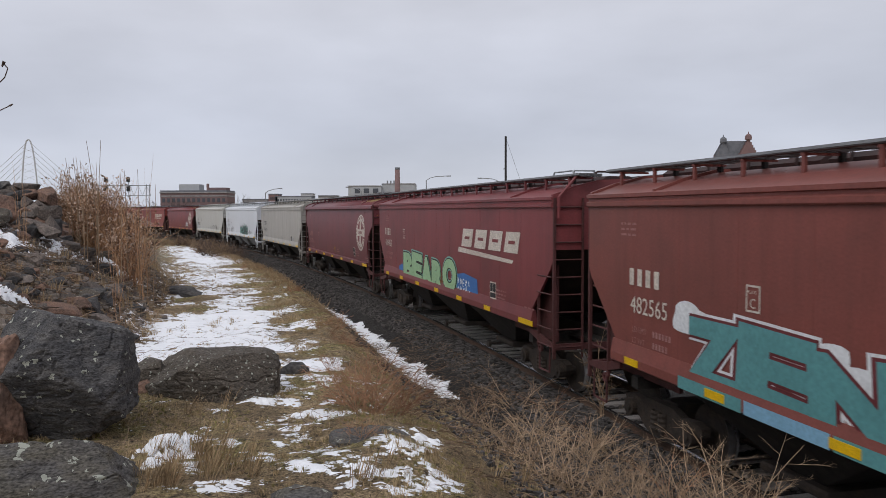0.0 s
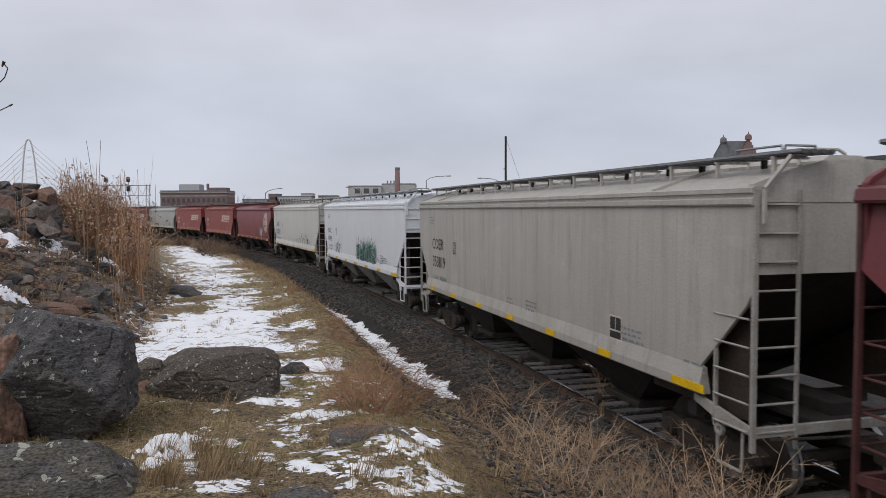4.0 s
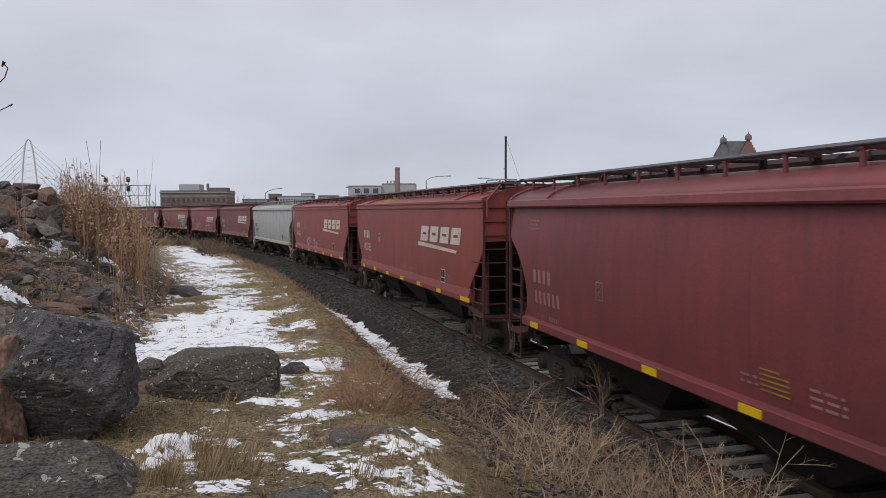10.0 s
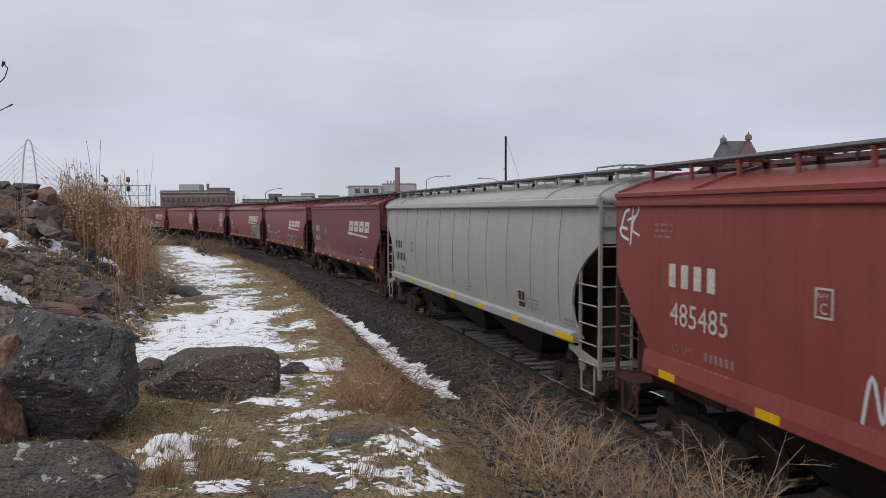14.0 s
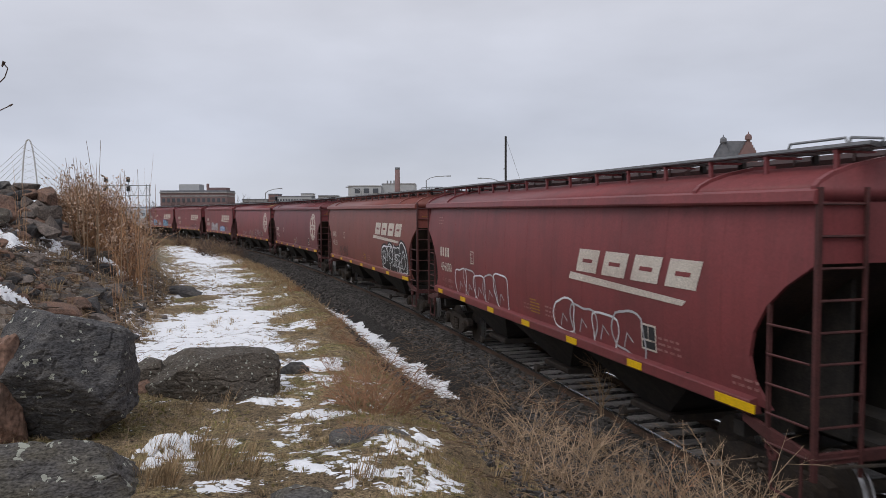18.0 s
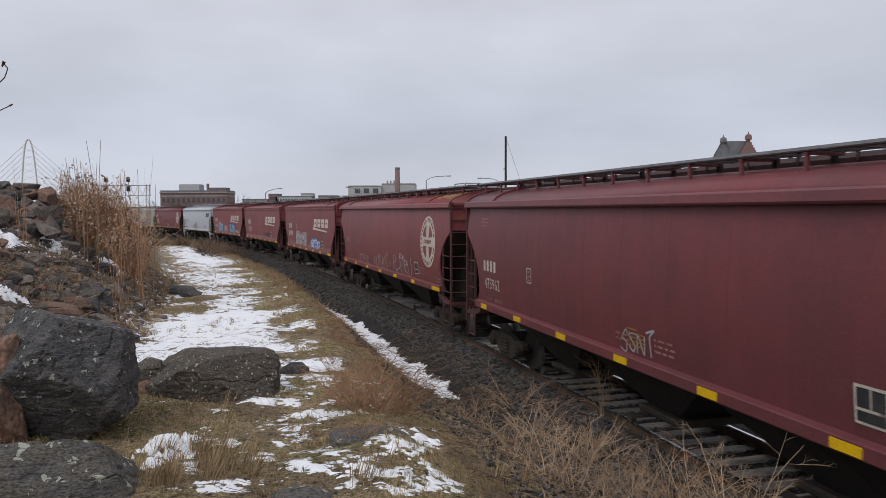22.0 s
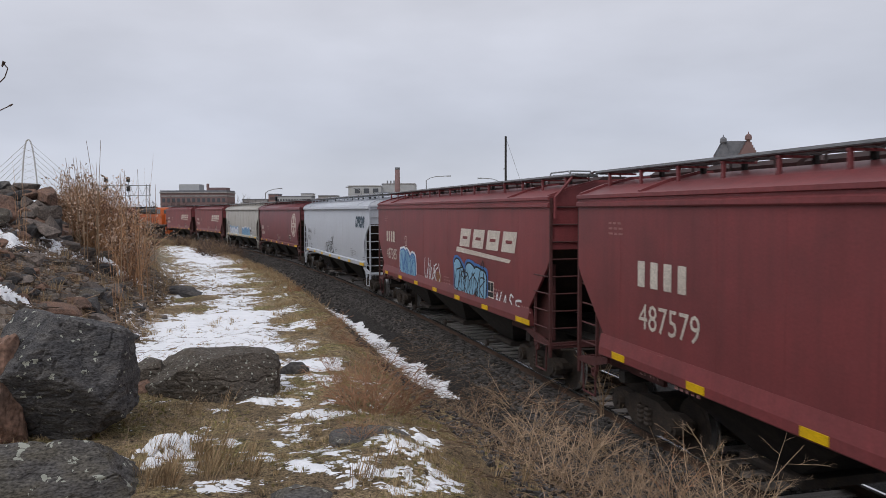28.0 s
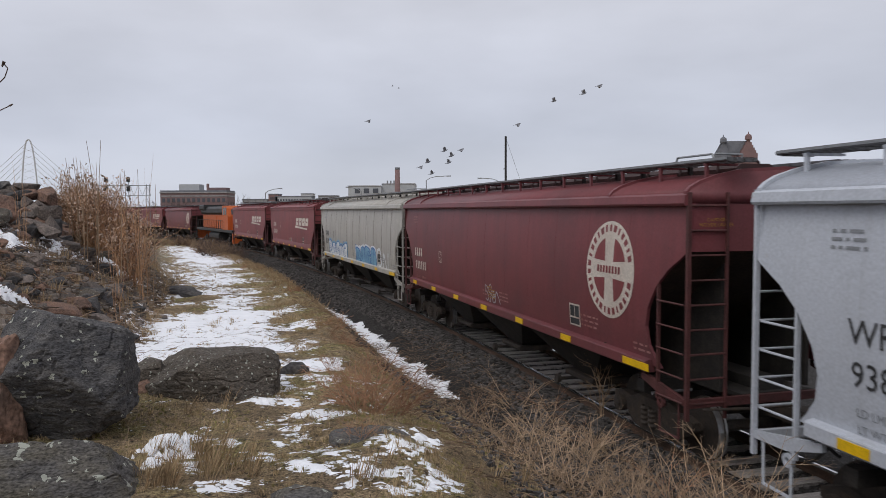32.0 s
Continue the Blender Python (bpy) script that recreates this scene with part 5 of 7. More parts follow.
def build_ground():
    gx = axis((-12, 7), 0.13, 1.07, -4000, 4000)
    gy = axis((2.5, 30), 0.15, 1.06, -900, 4500)
    X, Y = np.meshgrid(gx, gy)
    x, y = X.ravel(), Y.ravel()
    z = ground_z(x, y)
    s, d = track_sd(x, y)
    nx, ny = len(gx), len(gy)
    idx = np.arange(nx * ny).reshape(ny, nx)
    faces = np.stack([idx[:-1, :-1], idx[:-1, 1:], idx[1:, 1:], idx[1:, :-1]], -1).reshape(-1, 4)
    me = bpy.data.meshes.new("ground")
    me.from_pydata(np.stack([x, y, z], -1).tolist(), [], faces.tolist())
    me.polygons.foreach_set("use_smooth", [True] * len(faces))
    # how thickly the snow lies
    snow = 0.17 + 0.30 * np.clip(1 - np.abs(d - 7.0) / 1.7, 0, 1) ** 0.5 * np.interp(s, [-8.5, -7, 0, 3], [0, 1, 1, 0.3])
    mid = np.interp(s, [-100, -60, -35, -10], [6.0, 6.6, 7.8, 8.0])
    strip = np.clip(1 - np.abs(d - mid) / np.interp(s, [-90, -40, -15, -8.5], [2.6, 2.9, 2.3, 1.7]), 0, 1)
    snow += 0.85 * strip ** 0.4 * np.interp(s, [-90, -76, -60, -40, -26, -18, -14, -9.5, -8.2], [0.0, 0.95, 0.95, 0.76, 0.66, 0.72, 1.3, 1.3, 0.0])
    ditch = np.clip(1 - np.abs(d - (np.interp(s, [-30, -20, -12], [2.95, 3.0, 2.72]) + 0.10 * wave(x, y, 1.1, 6))) / (np.interp(s, [-40, -30, -22, -12], [0.3, 0.52, 0.8, 0.6]) * (1 + 0.2 * wave(x, y, 2.3, 8))), 0, 1) * np.interp(s, [-40, -34, -27, -15.5, -13.8, -12.6], [0, 0.4, 1, 1, 0.75, 0])
    snow += np.where(d < 3.4, -0.3, 0) + 1.12 * np.clip((ditch - 0.25) * 2.4, 0, 1)
    for cx, cy, rx, ry, amt in SNOW_GAPS:
        snow -= (amt + 0.08) * np.clip(blob(x, y, cx, cy, rx, ry) * 1.6, 0, 1)
    for cx, cy, rx, ry, amt in SNOW_PATCHES:
        snow = np.maximum(snow, (amt + (0.0 if cy < 9 else 0.16)) * np.clip(blob(x, y, cx, cy, rx * 1.1, ry * 1.1) * 2.0, 0, 1) ** 0.6)
    snow -= 0.2 * np.clip((d - 9.9) / 1.5, 0, 1)
    snow = np.where(d < 2.1, 0, snow)
    lim = np.interp(s, [-18, -12, -5, 1], [3.1, 4.0, 4.9, 4.6])
    bal = np.clip((lim - d) / np.interp(s, [-18, -12], [0.35, 1.0]), 0, 1) * np.clip((d + 15) / 0.5, 0, 1)
    for name, vals in (("snow", snow), ("ballast", bal), ("rocky", np.clip((d - 9.2) / 1.5, 0, 1) * np.clip(1 - (d - 40) / 30, 0, 1))):
        at = me.attributes.new(name, "FLOAT", "POINT")
        at.data.foreach_set("value", vals.astype(np.float32))
    m = bpy.data.materials.new("winter_ground")
    m.use_nodes = True
    nt = m.node_tree
    b = nt.nodes["Principled BSDF"]
    b.inputs["Roughness"].default_value = 0.9
    b.inputs["Specular IOR Level"].default_value = 0.2
    co = nt.nodes.new("ShaderNodeTexCoord")

    def noise_of(scale, detail=6, rough=0.6):
        n = nt.nodes.new("ShaderNodeTexNoise")
        n.inputs["Scale"].default_value, n.inputs["Detail"].default_value, n.inputs["Roughness"].default_value = scale, detail, rough
        nt.links.new(co.outputs["Object"], n.inputs["Vector"])
        return n.outputs["Fac"]

    def ramp_of(src, lo, hi, a=0.0, c=1.0):
        r = nt.nodes.new("ShaderNodeMapRange")
        for k, v in (("From Min", lo), ("From Max", hi), ("To Min", a), ("To Max", c)):
            r.inputs[k].default_value = v
        nt.links.new(src, r.inputs["Value"])
        return r.outputs[0]

    def mix_of(fac, a, c, kind="MIX"):
        n = nt.nodes.new("ShaderNodeMixRGB")
        n.blend_type = kind
        for i, v in enumerate((fac, a, c)):
            if isinstance(v, (int, float)):
                n.inputs[i].default_value = v
            elif isinstance(v, tuple):
                n.inputs[i].default_value = (*v, 1)
            else:
                nt.links.new(v, n.inputs[i])
        return n.outputs[0]

    def attr(name):
        n = nt.nodes.new("ShaderNodeAttribute")
        n.attribute_name = name
        return n.outputs["Fac"]

    def math_of(op, a, c):
        n = nt.nodes.new("ShaderNodeMath")
        n.operation = op
        for i, v in enumerate((a, c)):
            if isinstance(v, (int, float)):
                n.inputs[i].default_value = v
            else:
                nt.links.new(v, n.inputs[i])
        return n.outputs[0]
    soil = mix_of(ramp_of(noise_of(1.3), 0.4, 0.62), (0.215, 0.160, 0.098), (0.40, 0.30, 0.178))
    soil = mix_of(ramp_of(noise_of(0.9, 5), 0.47, 0.60, 0, 0.7), soil, (0.255, 0.235, 0.075))
    soil = mix_of(ramp_of(noise_of(13, 6, 0.75), 0.50, 0.62, 0, 0.9), soil, (0.045, 0.036, 0.028))
    soil = mix_of(attr("rocky"), soil, mix_of(ramp_of(noise_of(3, 8), 0.4, 0.6), (0.095, 0.081, 0.07), (0.225, 0.18, 0.14)))
    vor = nt.nodes.new("ShaderNodeTexVoronoi")
    vor.inputs["Scale"].default_value = 17
    nt.links.new(co.outputs["Object"], vor.inputs["Vector"])
    stone = mix_of(ramp_of(vor.outputs["Color"], 0.2, 0.9), (0.03, 0.027, 0.026), (0.10, 0.093, 0.09))
    stone = mix_of(ramp_of(vor.outputs["Distance"], 0.0, 0.5, 0.0, 0.75), stone, (0.025, 0.022, 0.02))
    base = mix_of(ramp_of(math_of("ADD", attr("ballast"), math_of("MULTIPLY", math_of("SUBTRACT", noise_of(5), 0.5), 0.6)), 0.35, 0.6), soil, stone)
    grains = mix_of(1.0, base, ramp_of(noise_of(55, 6, 0.75), 0.36, 0.64, 0.2, 1.9), "MULTIPLY")
    field = math_of("ADD", attr("snow"), math_of("ADD", math_of("MULTIPLY", math_of("SUBTRACT", noise_of(3.6, 8, 0.62), 0.5), 1.7), math_of("ADD", math_of("MULTIPLY", math_of("SUBTRACT", noise_of(0.9, 3, 0.5), 0.5), 1.4), math_of("MULTIPLY", math_of("SUBTRACT", noise_of(11, 4, 0.6), 0.5), 0.9))))
    field = math_of("ADD", field, math_of("MULTIPLY", math_of("SUBTRACT", noise_of(34, 4, 0.6), 0.5), 0.55))
    cover = ramp_of(field, 0.60, 0.65)
    white = mix_of(ramp_of(noise_of(6), 0.35, 0.7), (0.88, 0.89, 0.92), (0.78, 0.80, 0.84))
    nt.links.new(mix_of(cover, grains, white), b.inputs["Base Color"])
    hgt = math_of("ADD", math_of("MULTIPLY", cover, 0.8), math_of("MULTIPLY", math_of("MULTIPLY", noise_of(30, 7, 0.7), 1.2), ramp_of(cover, 0, 1, 1.0, 0.18)))
    bp = nt.nodes.new("ShaderNodeBump")
    bp.inputs["Strength"].default_value, bp.inputs["Distance"].default_value = 1.0, 0.05
    nt.links.new(hgt, bp.inputs["Height"])
    nt.links.new(bp.outputs[0], b.inputs["Normal"])
    me.materials.append(m)
    tagged(new("ground", me), "brown winter ground with moss, gravel and patches of snow", "ground", kind="structure")


build_ground()


# ---- track ----
def build_track():
    tr = tagged(new("railway_track"), "curved railway track with rusty rails on grey ties", "track", kind="structure")
    ss = np.arange(-230, 60, 2.0)
    for dd in (0.755, -0.755):
        for name, mat, prof in (("rail_head", RAIL_TOP, [(-0.034, -0.03), (0.034, -0.03), (0.034, -0.004), (0.026, 0.0), (-0.026, 0.0), (-0.034, -0.004)]),
                                ("rail_web", RAIL_WEB, [(-0.07, -0.165), (0.07, -0.165), (0.07, -0.15), (0.012, -0.13), (0.012, -0.05), (0.034, -0.032),
                                                        (-0.034, -0.032), (-0.012, -0.05), (-0.012, -0.13), (-0.07, -0.15)])):
            b, n = Build(), len(prof)
            for s in ss:
                for o, z in prof:
                    x, y, _ = track(s, dd + o)
                    b.v.append((float(x), float(y), z))
            for k in range(len(ss) - 1):
                for i in range(n):
                    b.f.append((k * n + i, k * n + (i + 1) % n, (k + 1) * n + (i + 1) % n, (k + 1) * n + i))
            part(name, b.mesh(name, mat), tr, "polished rail head" if name == "rail_head" else "rusty rail web")
    rng = random.Random(3)
    tie = cached("tie", TIE, lambda b: b.add(
        [(x, y, z) for x, y, z in ((-1.3, -0.11, 0), (1.3, -0.11, 0), (1.3, 0.11, 0), (-1.3, 0.11, 0), (-1.3, -0.115, -0.16), (1.3, -0.115, -0.16), (1.3, 0.115, -0.16), (-1.3, 0.115, -0.16))],
        [(0, 1, 2, 3), (7, 6, 5, 4), (0, 4, 5, 1), (1, 5, 6, 2), (2, 6, 7, 3), (3, 7, 4, 0)]))
    s = -90.0
    while s < 14:
        x, y, a = track(s)
        part("tie", tie, tr, at=pose(float(x) + rng.uniform(-0.03, 0.03), float(y), -0.155 + rng.uniform(-0.006, 0.004), 0, 0, math.degrees(a) + rng.uniform(-1.2, 1.2)))
        s += 0.53


build_track()


# ---- rocks ----
def rock_mesh(name, seed, size, mat, sub=4, planes=16, rough=0.05, keep=0.8, square=4.0):
    """A broken block: a squarish lump cut by chance planes, then cracked and roughened."""
    rng = random.Random(seed)
    bm = bmesh.new()
    bmesh.ops.create_icosphere(bm, subdivisions=sub, radius=1.0)
    cuts = []
    for _ in range(planes):
        n = Vector((rng.gauss(0, 1), rng.gauss(0, 1), rng.gauss(0, 0.9))).normalized()
        cuts.append((n, rng.uniform(keep - 0.12, keep + 0.22)))
    off = Vector((rng.uniform(0, 50), rng.uniform(0, 50), 0))
    for v in bm.verts:
        p = v.co.copy()
        r = (abs(p.x) ** square + abs(p.y) ** square + abs(p.z) ** square) ** (-1 / square)
        for n, h in cuts:
            k = p.dot(n)
            if k * r > h:
                r = h / k
        p *= r
        crack = abs(noise.noise(p * 2.6 + off))
        p *= 1 + rough * noise.noise(p * 1.8 + off) + rough * 0.7 * noise.noise(p * 5 + off) + rough * 0.55 * noise.noise(p * 12 + off) - rough * 1.1 * max(0.0, 0.07 - crack) / 0.07
        v.co = Vector((p.x * size[0], p.y * size[1], p.z * size[2]))
    me = bpy.data.meshes.new(name)
    bm.to_mesh(me)
    bm.free()
    me.materials.append(mat)
    return me


def boulder(x, y, z, size, seed, mat, label, turn=0, tilt=0, name="boulder", sub=4, **kw):
    ob = thing(name, label, "rock", "boulders on the bank", me=rock_mesh(name, seed, size, mat, sub, **kw))
    ob.matrix_basis = pose(x, y, z, tilt, 0, turn)
    return ob


# ---- plants ----
def twig_plant(seed, height, stems, spread, branch, r, twigs=3, leaves=None, many=1, big=1.0, crook=0.14):
    """A dry stalky plant: stems that fork again and again; its withered leaves go into leaves."""
    rng = random.Random(seed)
    b = Build()

    def leaf(p):
        for _ in range(rng.choice((0, 1, 1)) * many):
            a, t = rng.uniform(0, 6.283), rng.uniform(-0.7, 0.7)
            u = Vector((math.cos(a), math.sin(a), t)) * rng.uniform(0.015, 0.04) * big
            w = Vector((-math.sin(a), math.cos(a), rng.uniform(-0.5, 0.5))) * rng.uniform(0.008, 0.022) * big
            leaves.add([p, p + u + w, p + u * 1.8, p + u - w], [(0, 1, 2, 3)])

    def grow(p, v, length, rad, level):
        n = 4
        for k in range(n):
            q = p + v * (length / n)
            b.twig(p, q, rad * (1 - 0.18 * k), rad * (1 - 0.18 * (k + 1)))
            p = q
            v = (v + Vector((rng.gauss(0, crook), rng.gauss(0, crook), rng.gauss(0.02, crook * 0.7)))).normalized()
            if level > 0 and (k > 0 or rng.random() < 0.3):
                for _ in range(rng.choice((1, 1, 2))):
                    w = (v + Vector((rng.gauss(0, branch), rng.gauss(0, branch), rng.gauss(0.1, 0.3)))).normalized()
                    grow(p, w, length * rng.uniform(0.3, 0.6), rad * 0.62, level - 1)
        if leaves is not None:
            leaf(p)
    for _ in range(stems):
        a, q = rng.uniform(0, 6.283), rng.random() ** 0.5
        v = Vector((math.cos(a) * spread * q, math.sin(a) * spread * q, 1)).normalized()
        grow(Vector((math.cos(a) * 0.03 * q, math.sin(a) * 0.03 * q, -0.05)), v, height * rng.uniform(0.55, 1.0), r, twigs)
    return b


def dry_weed(seed, height, stems, spread, r, levels=3, fork=0.75, arch=0.0):
    """A dead weed that branches like a small tree: long easy curves, side shoots at half a right angle."""
    rng = random.Random(seed)
    b = Build()

    def grow(p, v, length, rad, level, n):
        side = rng.choice((-1, 1))
        bend = Vector((rng.gauss(0, 0.05), rng.gauss(0, 0.05), 0.03))
        for k in range(n):
            q = p + v * (length / n)
            b.twig(p, q, rad * (1 - 0.7 * k / n), rad * (1 - 0.7 * (k + 1) / n))
            p = q
            v = (v + bend + Vector((rng.gauss(0, 0.11), rng.gauss(0, 0.11), rng.gauss(0, 0.09) - arch * (k + 1)))).normalized()
            if level > 0 and k < n - 1 and rng.random() < fork:
                ax = (v.orthogonal().normalized() + Vector((rng.gauss(0, 0.6), rng.gauss(0, 0.6), rng.gauss(0, 0.6)))).normalized()
                w = Matrix.Rotation(side * rng.uniform(0.5, 1.25), 3, ax) @ v
                side = -side
                w.z = abs(w.z) * 0.6 + 0.08
                grow(p, w.normalized(), length * (1 - 0.55 * k / n) * rng.uniform(0.35, 0.6), rad * (1 - 0.6 * k / n) * 0.7, level - 1, 4 if level > 1 else 3)
    for i in range(stems):
        a = 6.283 * i / stems + rng.uniform(-0.5, 0.5)
        q = rng.uniform(0.3, 1.0)
        v = Vector((math.cos(a) * spread * q, math.sin(a) * spread * q, 1)).normalized()
        grow(Vector((math.cos(a) * 0.012, math.sin(a) * 0.012, -0.05)), v, height * rng.uniform(0.7, 1.05), r, levels, 6)
    return b


def grass_tuft(seed, height, blades, spread):
    rng = random.Random(seed)
    b = Build()
    for _ in range(blades):
        a, q = rng.uniform(0, 6.283), rng.random()
        x, y = math.cos(a) * spread * q * 0.5, math.sin(a) * spread * q * 0.5
        h = height * rng.uniform(0.5, 1.1)
        lx, ly = math.cos(a) * h * rng.uniform(0.1, 0.7), math.sin(a) * h * rng.uniform(0.1, 0.7)
        w = rng.uniform(0.0022, 0.0045)
        px, py = -math.sin(a) * w, math.cos(a) * w
        b.add([(x - px, y - py, -0.03), (x + px, y + py, -0.03), (x + lx * 0.4 + px, y + ly * 0.4 + py, h * 0.6), (x + lx * 0.4 - px, y + ly * 0.4 - py, h * 0.6), (x + lx, y + ly, h)],
              [(0, 1, 2, 3), (3, 2, 4)])
    return b


def raw_mesh(b, name, mat):
    me = bpy.data.meshes.new(name)
    me.from_pydata(b.v, [], b.f)
    me.materials.append(mat)
    return me


# ---- the far town ----
def far(px, py, dist):
    """A place of the plan by its bearing (the tangent of the angle to the right) and how far off it lies."""
    return px * dist, dist, 3.787 + py * dist


def windows_on(b_parent, rows, cols, x0, x1, z0, z1, y, fill=0.55):
    me = cached("win_%s_%d_%d" % (b_parent.name, rows, cols), DARKWIN, lambda b: b.box(0, (x1 - x0) / cols * fill, -0.12, 0.05, 0, (z1 - z0) / rows * fill))
    for r in range(rows):
        for c in range(cols):
            part("window", me, b_parent, "dark window", at=pose(x0 + (c + 0.22) * (x1 - x0) / cols, y, z0 + (r + 0.2) * (z1 - z0) / rows))


def brick_block():
    d = 430.0
    k = d / 1342
    x0, x1 = (285 - 784) * k, (403 - 784) * k
    z = lambda py: 3.787 + (372.5 - py) * k
    ob = thing("brick_building", "long brick and stone office building with rows of windows", "building", at=pose(x0, d, 0))
    w = x1 - x0
    part("wall", cached("bb_wall", GREY_BRICK, lambda b: b.box(0, w, 0, 16, -1, z(341))), ob)
    part("cornice", cached("bb_cornice", STONE, lambda b: (b.box(-0.4, w + 0.4, -0.5, 16.4, z(341), z(339)), b.box(-0.15, w + 0.15, -0.2, 16, z(347), z(345)))), ob, "pale stone band")
    part("parapet", cached("bb_parapet", SLATE, lambda b: b.box(0, w, 0, 16, z(339), z(336))), ob)
    part("roof_house", cached("bb_house", CONCRETE, lambda b: b.box(30 * k, 66 * k, 3, 12, z(336), z(325))), ob, "pale rooftop block")
    part("roof_house", cached("bb_house_b", GREY_BRICK, lambda b: b.box(82 * k, 113 * k, 3, 12, z(336), z(331))), ob)
    part("chimney", cached("bb_chimney", BRICK, lambda b: b.box(79 * k, 82 * k, 3, 5, z(336), z(324))), ob)
    windows_on(ob, 2, 13, 0.5, w - 0.5, z(372), z(347), -0.05)


def grey_block():
    d = 380.0
    k = d / 1342
    z = lambda py: 3.787 + (372.5 - py) * k
    x0 = (617 - 784) * k
    ob = thing("office_building", "pale grey flat-roofed building with wide windows", "building", at=pose(x0, d, 0))
    part("wall", cached("gb_wall", CONCRETE, lambda b: (b.box(0, 58 * k, 0, 20, -1, z(330)), b.box(58 * k, 118 * k, 4, 22, -1, z(326)))), ob)
    part("parapet", cached("gb_parapet", STONE, lambda b: (b.box(-0.2, 58 * k, -0.2, 20, z(330), z(328.5)), b.box(58 * k, 118 * k, 3.8, 22, z(326), z(324.5)))), ob)
    windows_on(ob, 1, 3, 8 * k, 56 * k, z(345), z(331), -0.05, 0.6)
    for i in range(4):
        part("roof_vent", cached("gb_vent", GALV, lambda b: b.box(0, 0.7, 0, 0.7, 0, 2.0)), ob, at=pose((66 + i * 6) * k, 8, z(326)))
    sx = (704 - 784) * k * 0.9
    st = thing("smokestack", "tall tapering brown brick smokestack", "chimney", at=pose(sx, d * 0.9, 0))
    kk = k * 0.9
    part("stack", cached("stack", BRICK, lambda b: b.tube((0, 0, -1), (0, 0, 3.787 + (372.5 - 301) * kk), 6.0 * kk, 4.2 * kk, 16), True), st)
    part("rim", cached("stack_rim", SLATE, lambda b: b.tube((0, 0, 3.787 + (372.5 - 301) * kk), (0, 0, 3.787 + (372.5 - 297) * kk), 4.4 * kk, 4.4 * kk, 16)), st)


def gable_house():
    d = 300.0
    k = d / 1342
    z = lambda py: 3.787 + (372.5 - py) * k
    X = lambda px: (px - 784) * k
    ob = thing("gabled_building", "old brick building with stepped gables and slate roof", "building", at=pose(0, d, 0))

    def gable(xc, wide):
        def fn(b):
            steps = 6
            prof = [(xc - wide, -1), (xc + wide, -1)]
            zt, zb = z(250), z(278)
            right = []
            for i in range(steps):
                hw = wide * (1 - i / steps)
                right += [(xc + hw, zb + (zt - zb) * i / steps), (xc + hw, zb + (zt - zb) * (i + 1) / steps)]
            prof = [(xc - wide, -1), (xc + wide, -1)] + right + [(2 * xc - x, zz) for x, zz in reversed(right)]
            b.extrude_y(prof, 0, 1.2)
            b.tube((xc, 0.6, zt), (xc, 0.6, z(243)), 1.35, 1.2, 12)
            b.tube((xc, 0.6, z(243)), (xc, 0.6, z(240)), 1.2, 0.5, 12)
            b.tube((xc, 0.6, z(240)), (xc, 0.6, z(236)), 0.25, 0.15, 8)
        return fn
    back = lambda px, y: X(px) * (1 + y / d)
    part("gable", cached("gable_a", SLATE, gable(X(1280), 15 * k)), ob, "grey stepped gable", at=pose(0, 0.6, -5 * k))
    part("gable", cached("gable_b", BRICK, gable(X(1323), 16 * k)), ob, "red stepped gable", at=pose(0, 0, 0))
    part("roof", cached("gable_roof", SLATE, lambda b: b.add([(X(1278), 1.9, z(252)), (X(1322), 1.3, z(252)), (X(1340), 1.3, z(277)), (X(1306), 1.3, z(277)), (X(1264), 1.9, z(277)), (back(1266, 14), 14, z(277)), (back(1338, 14), 14, z(277)),
                                                              (back(1280, 9), 9, z(252)), (back(1322, 9), 9, z(252))],
                                                             [(0, 1, 3, 4), (1, 2, 3), (0, 4, 5, 7), (7, 5, 6, 8), (1, 8, 6, 2), (0, 7, 8, 1)])), ob, "slate roof")
    part("wall", cached("gable_wall", BRICK, lambda b: b.extrude_z([(X(1264), 1.9), (X(1340), 1.9), (back(1338, 14), 14), (back(1266, 14), 14)], -1, z(277))), ob)


brick_block()
grey_block()
gable_house()


def low_blocks():
    d = 520.0
    k = d / 1342
    z = lambda py: 3.787 + (372.5 - py) * k
    for x0, x1, top, mat, label in ((476, 492, 344, BRICK, "small far red brick house"), (488, 552, 348, CONCRETE, "far pale low town building"), (505, 526, 340, WHITE_STEEL, "far pale hazy tower block"),
                                    (564, 596, 347, STONE, "far grey low building"), (430, 474, 353, STONE, "far grey flat-roofed shed")):
        ob = thing("far_building", label, "building", "far low buildings", at=pose((x0 - 784) * k, d + (60 if mat is WHITE_STEEL else 0), 0))
        part("wall", cached("lb_%d" % x0, mat, lambda b: b.box(0, (x1 - x0) * k, 0, 14, -1, z(top))), ob)
        part("roof", cached("lbr_%d" % x0, SLATE, lambda b: b.box(-0.3, (x1 - x0) * k + 0.3, -0.3, 14.3, z(top), z(top) + 0.6)), ob)
        windows_on(ob, 1, max(3, int((x1 - x0) / 5)), 1, (x1 - x0) * k - 1, z(top + 11), z(top + 2), -0.05)


low_blocks()


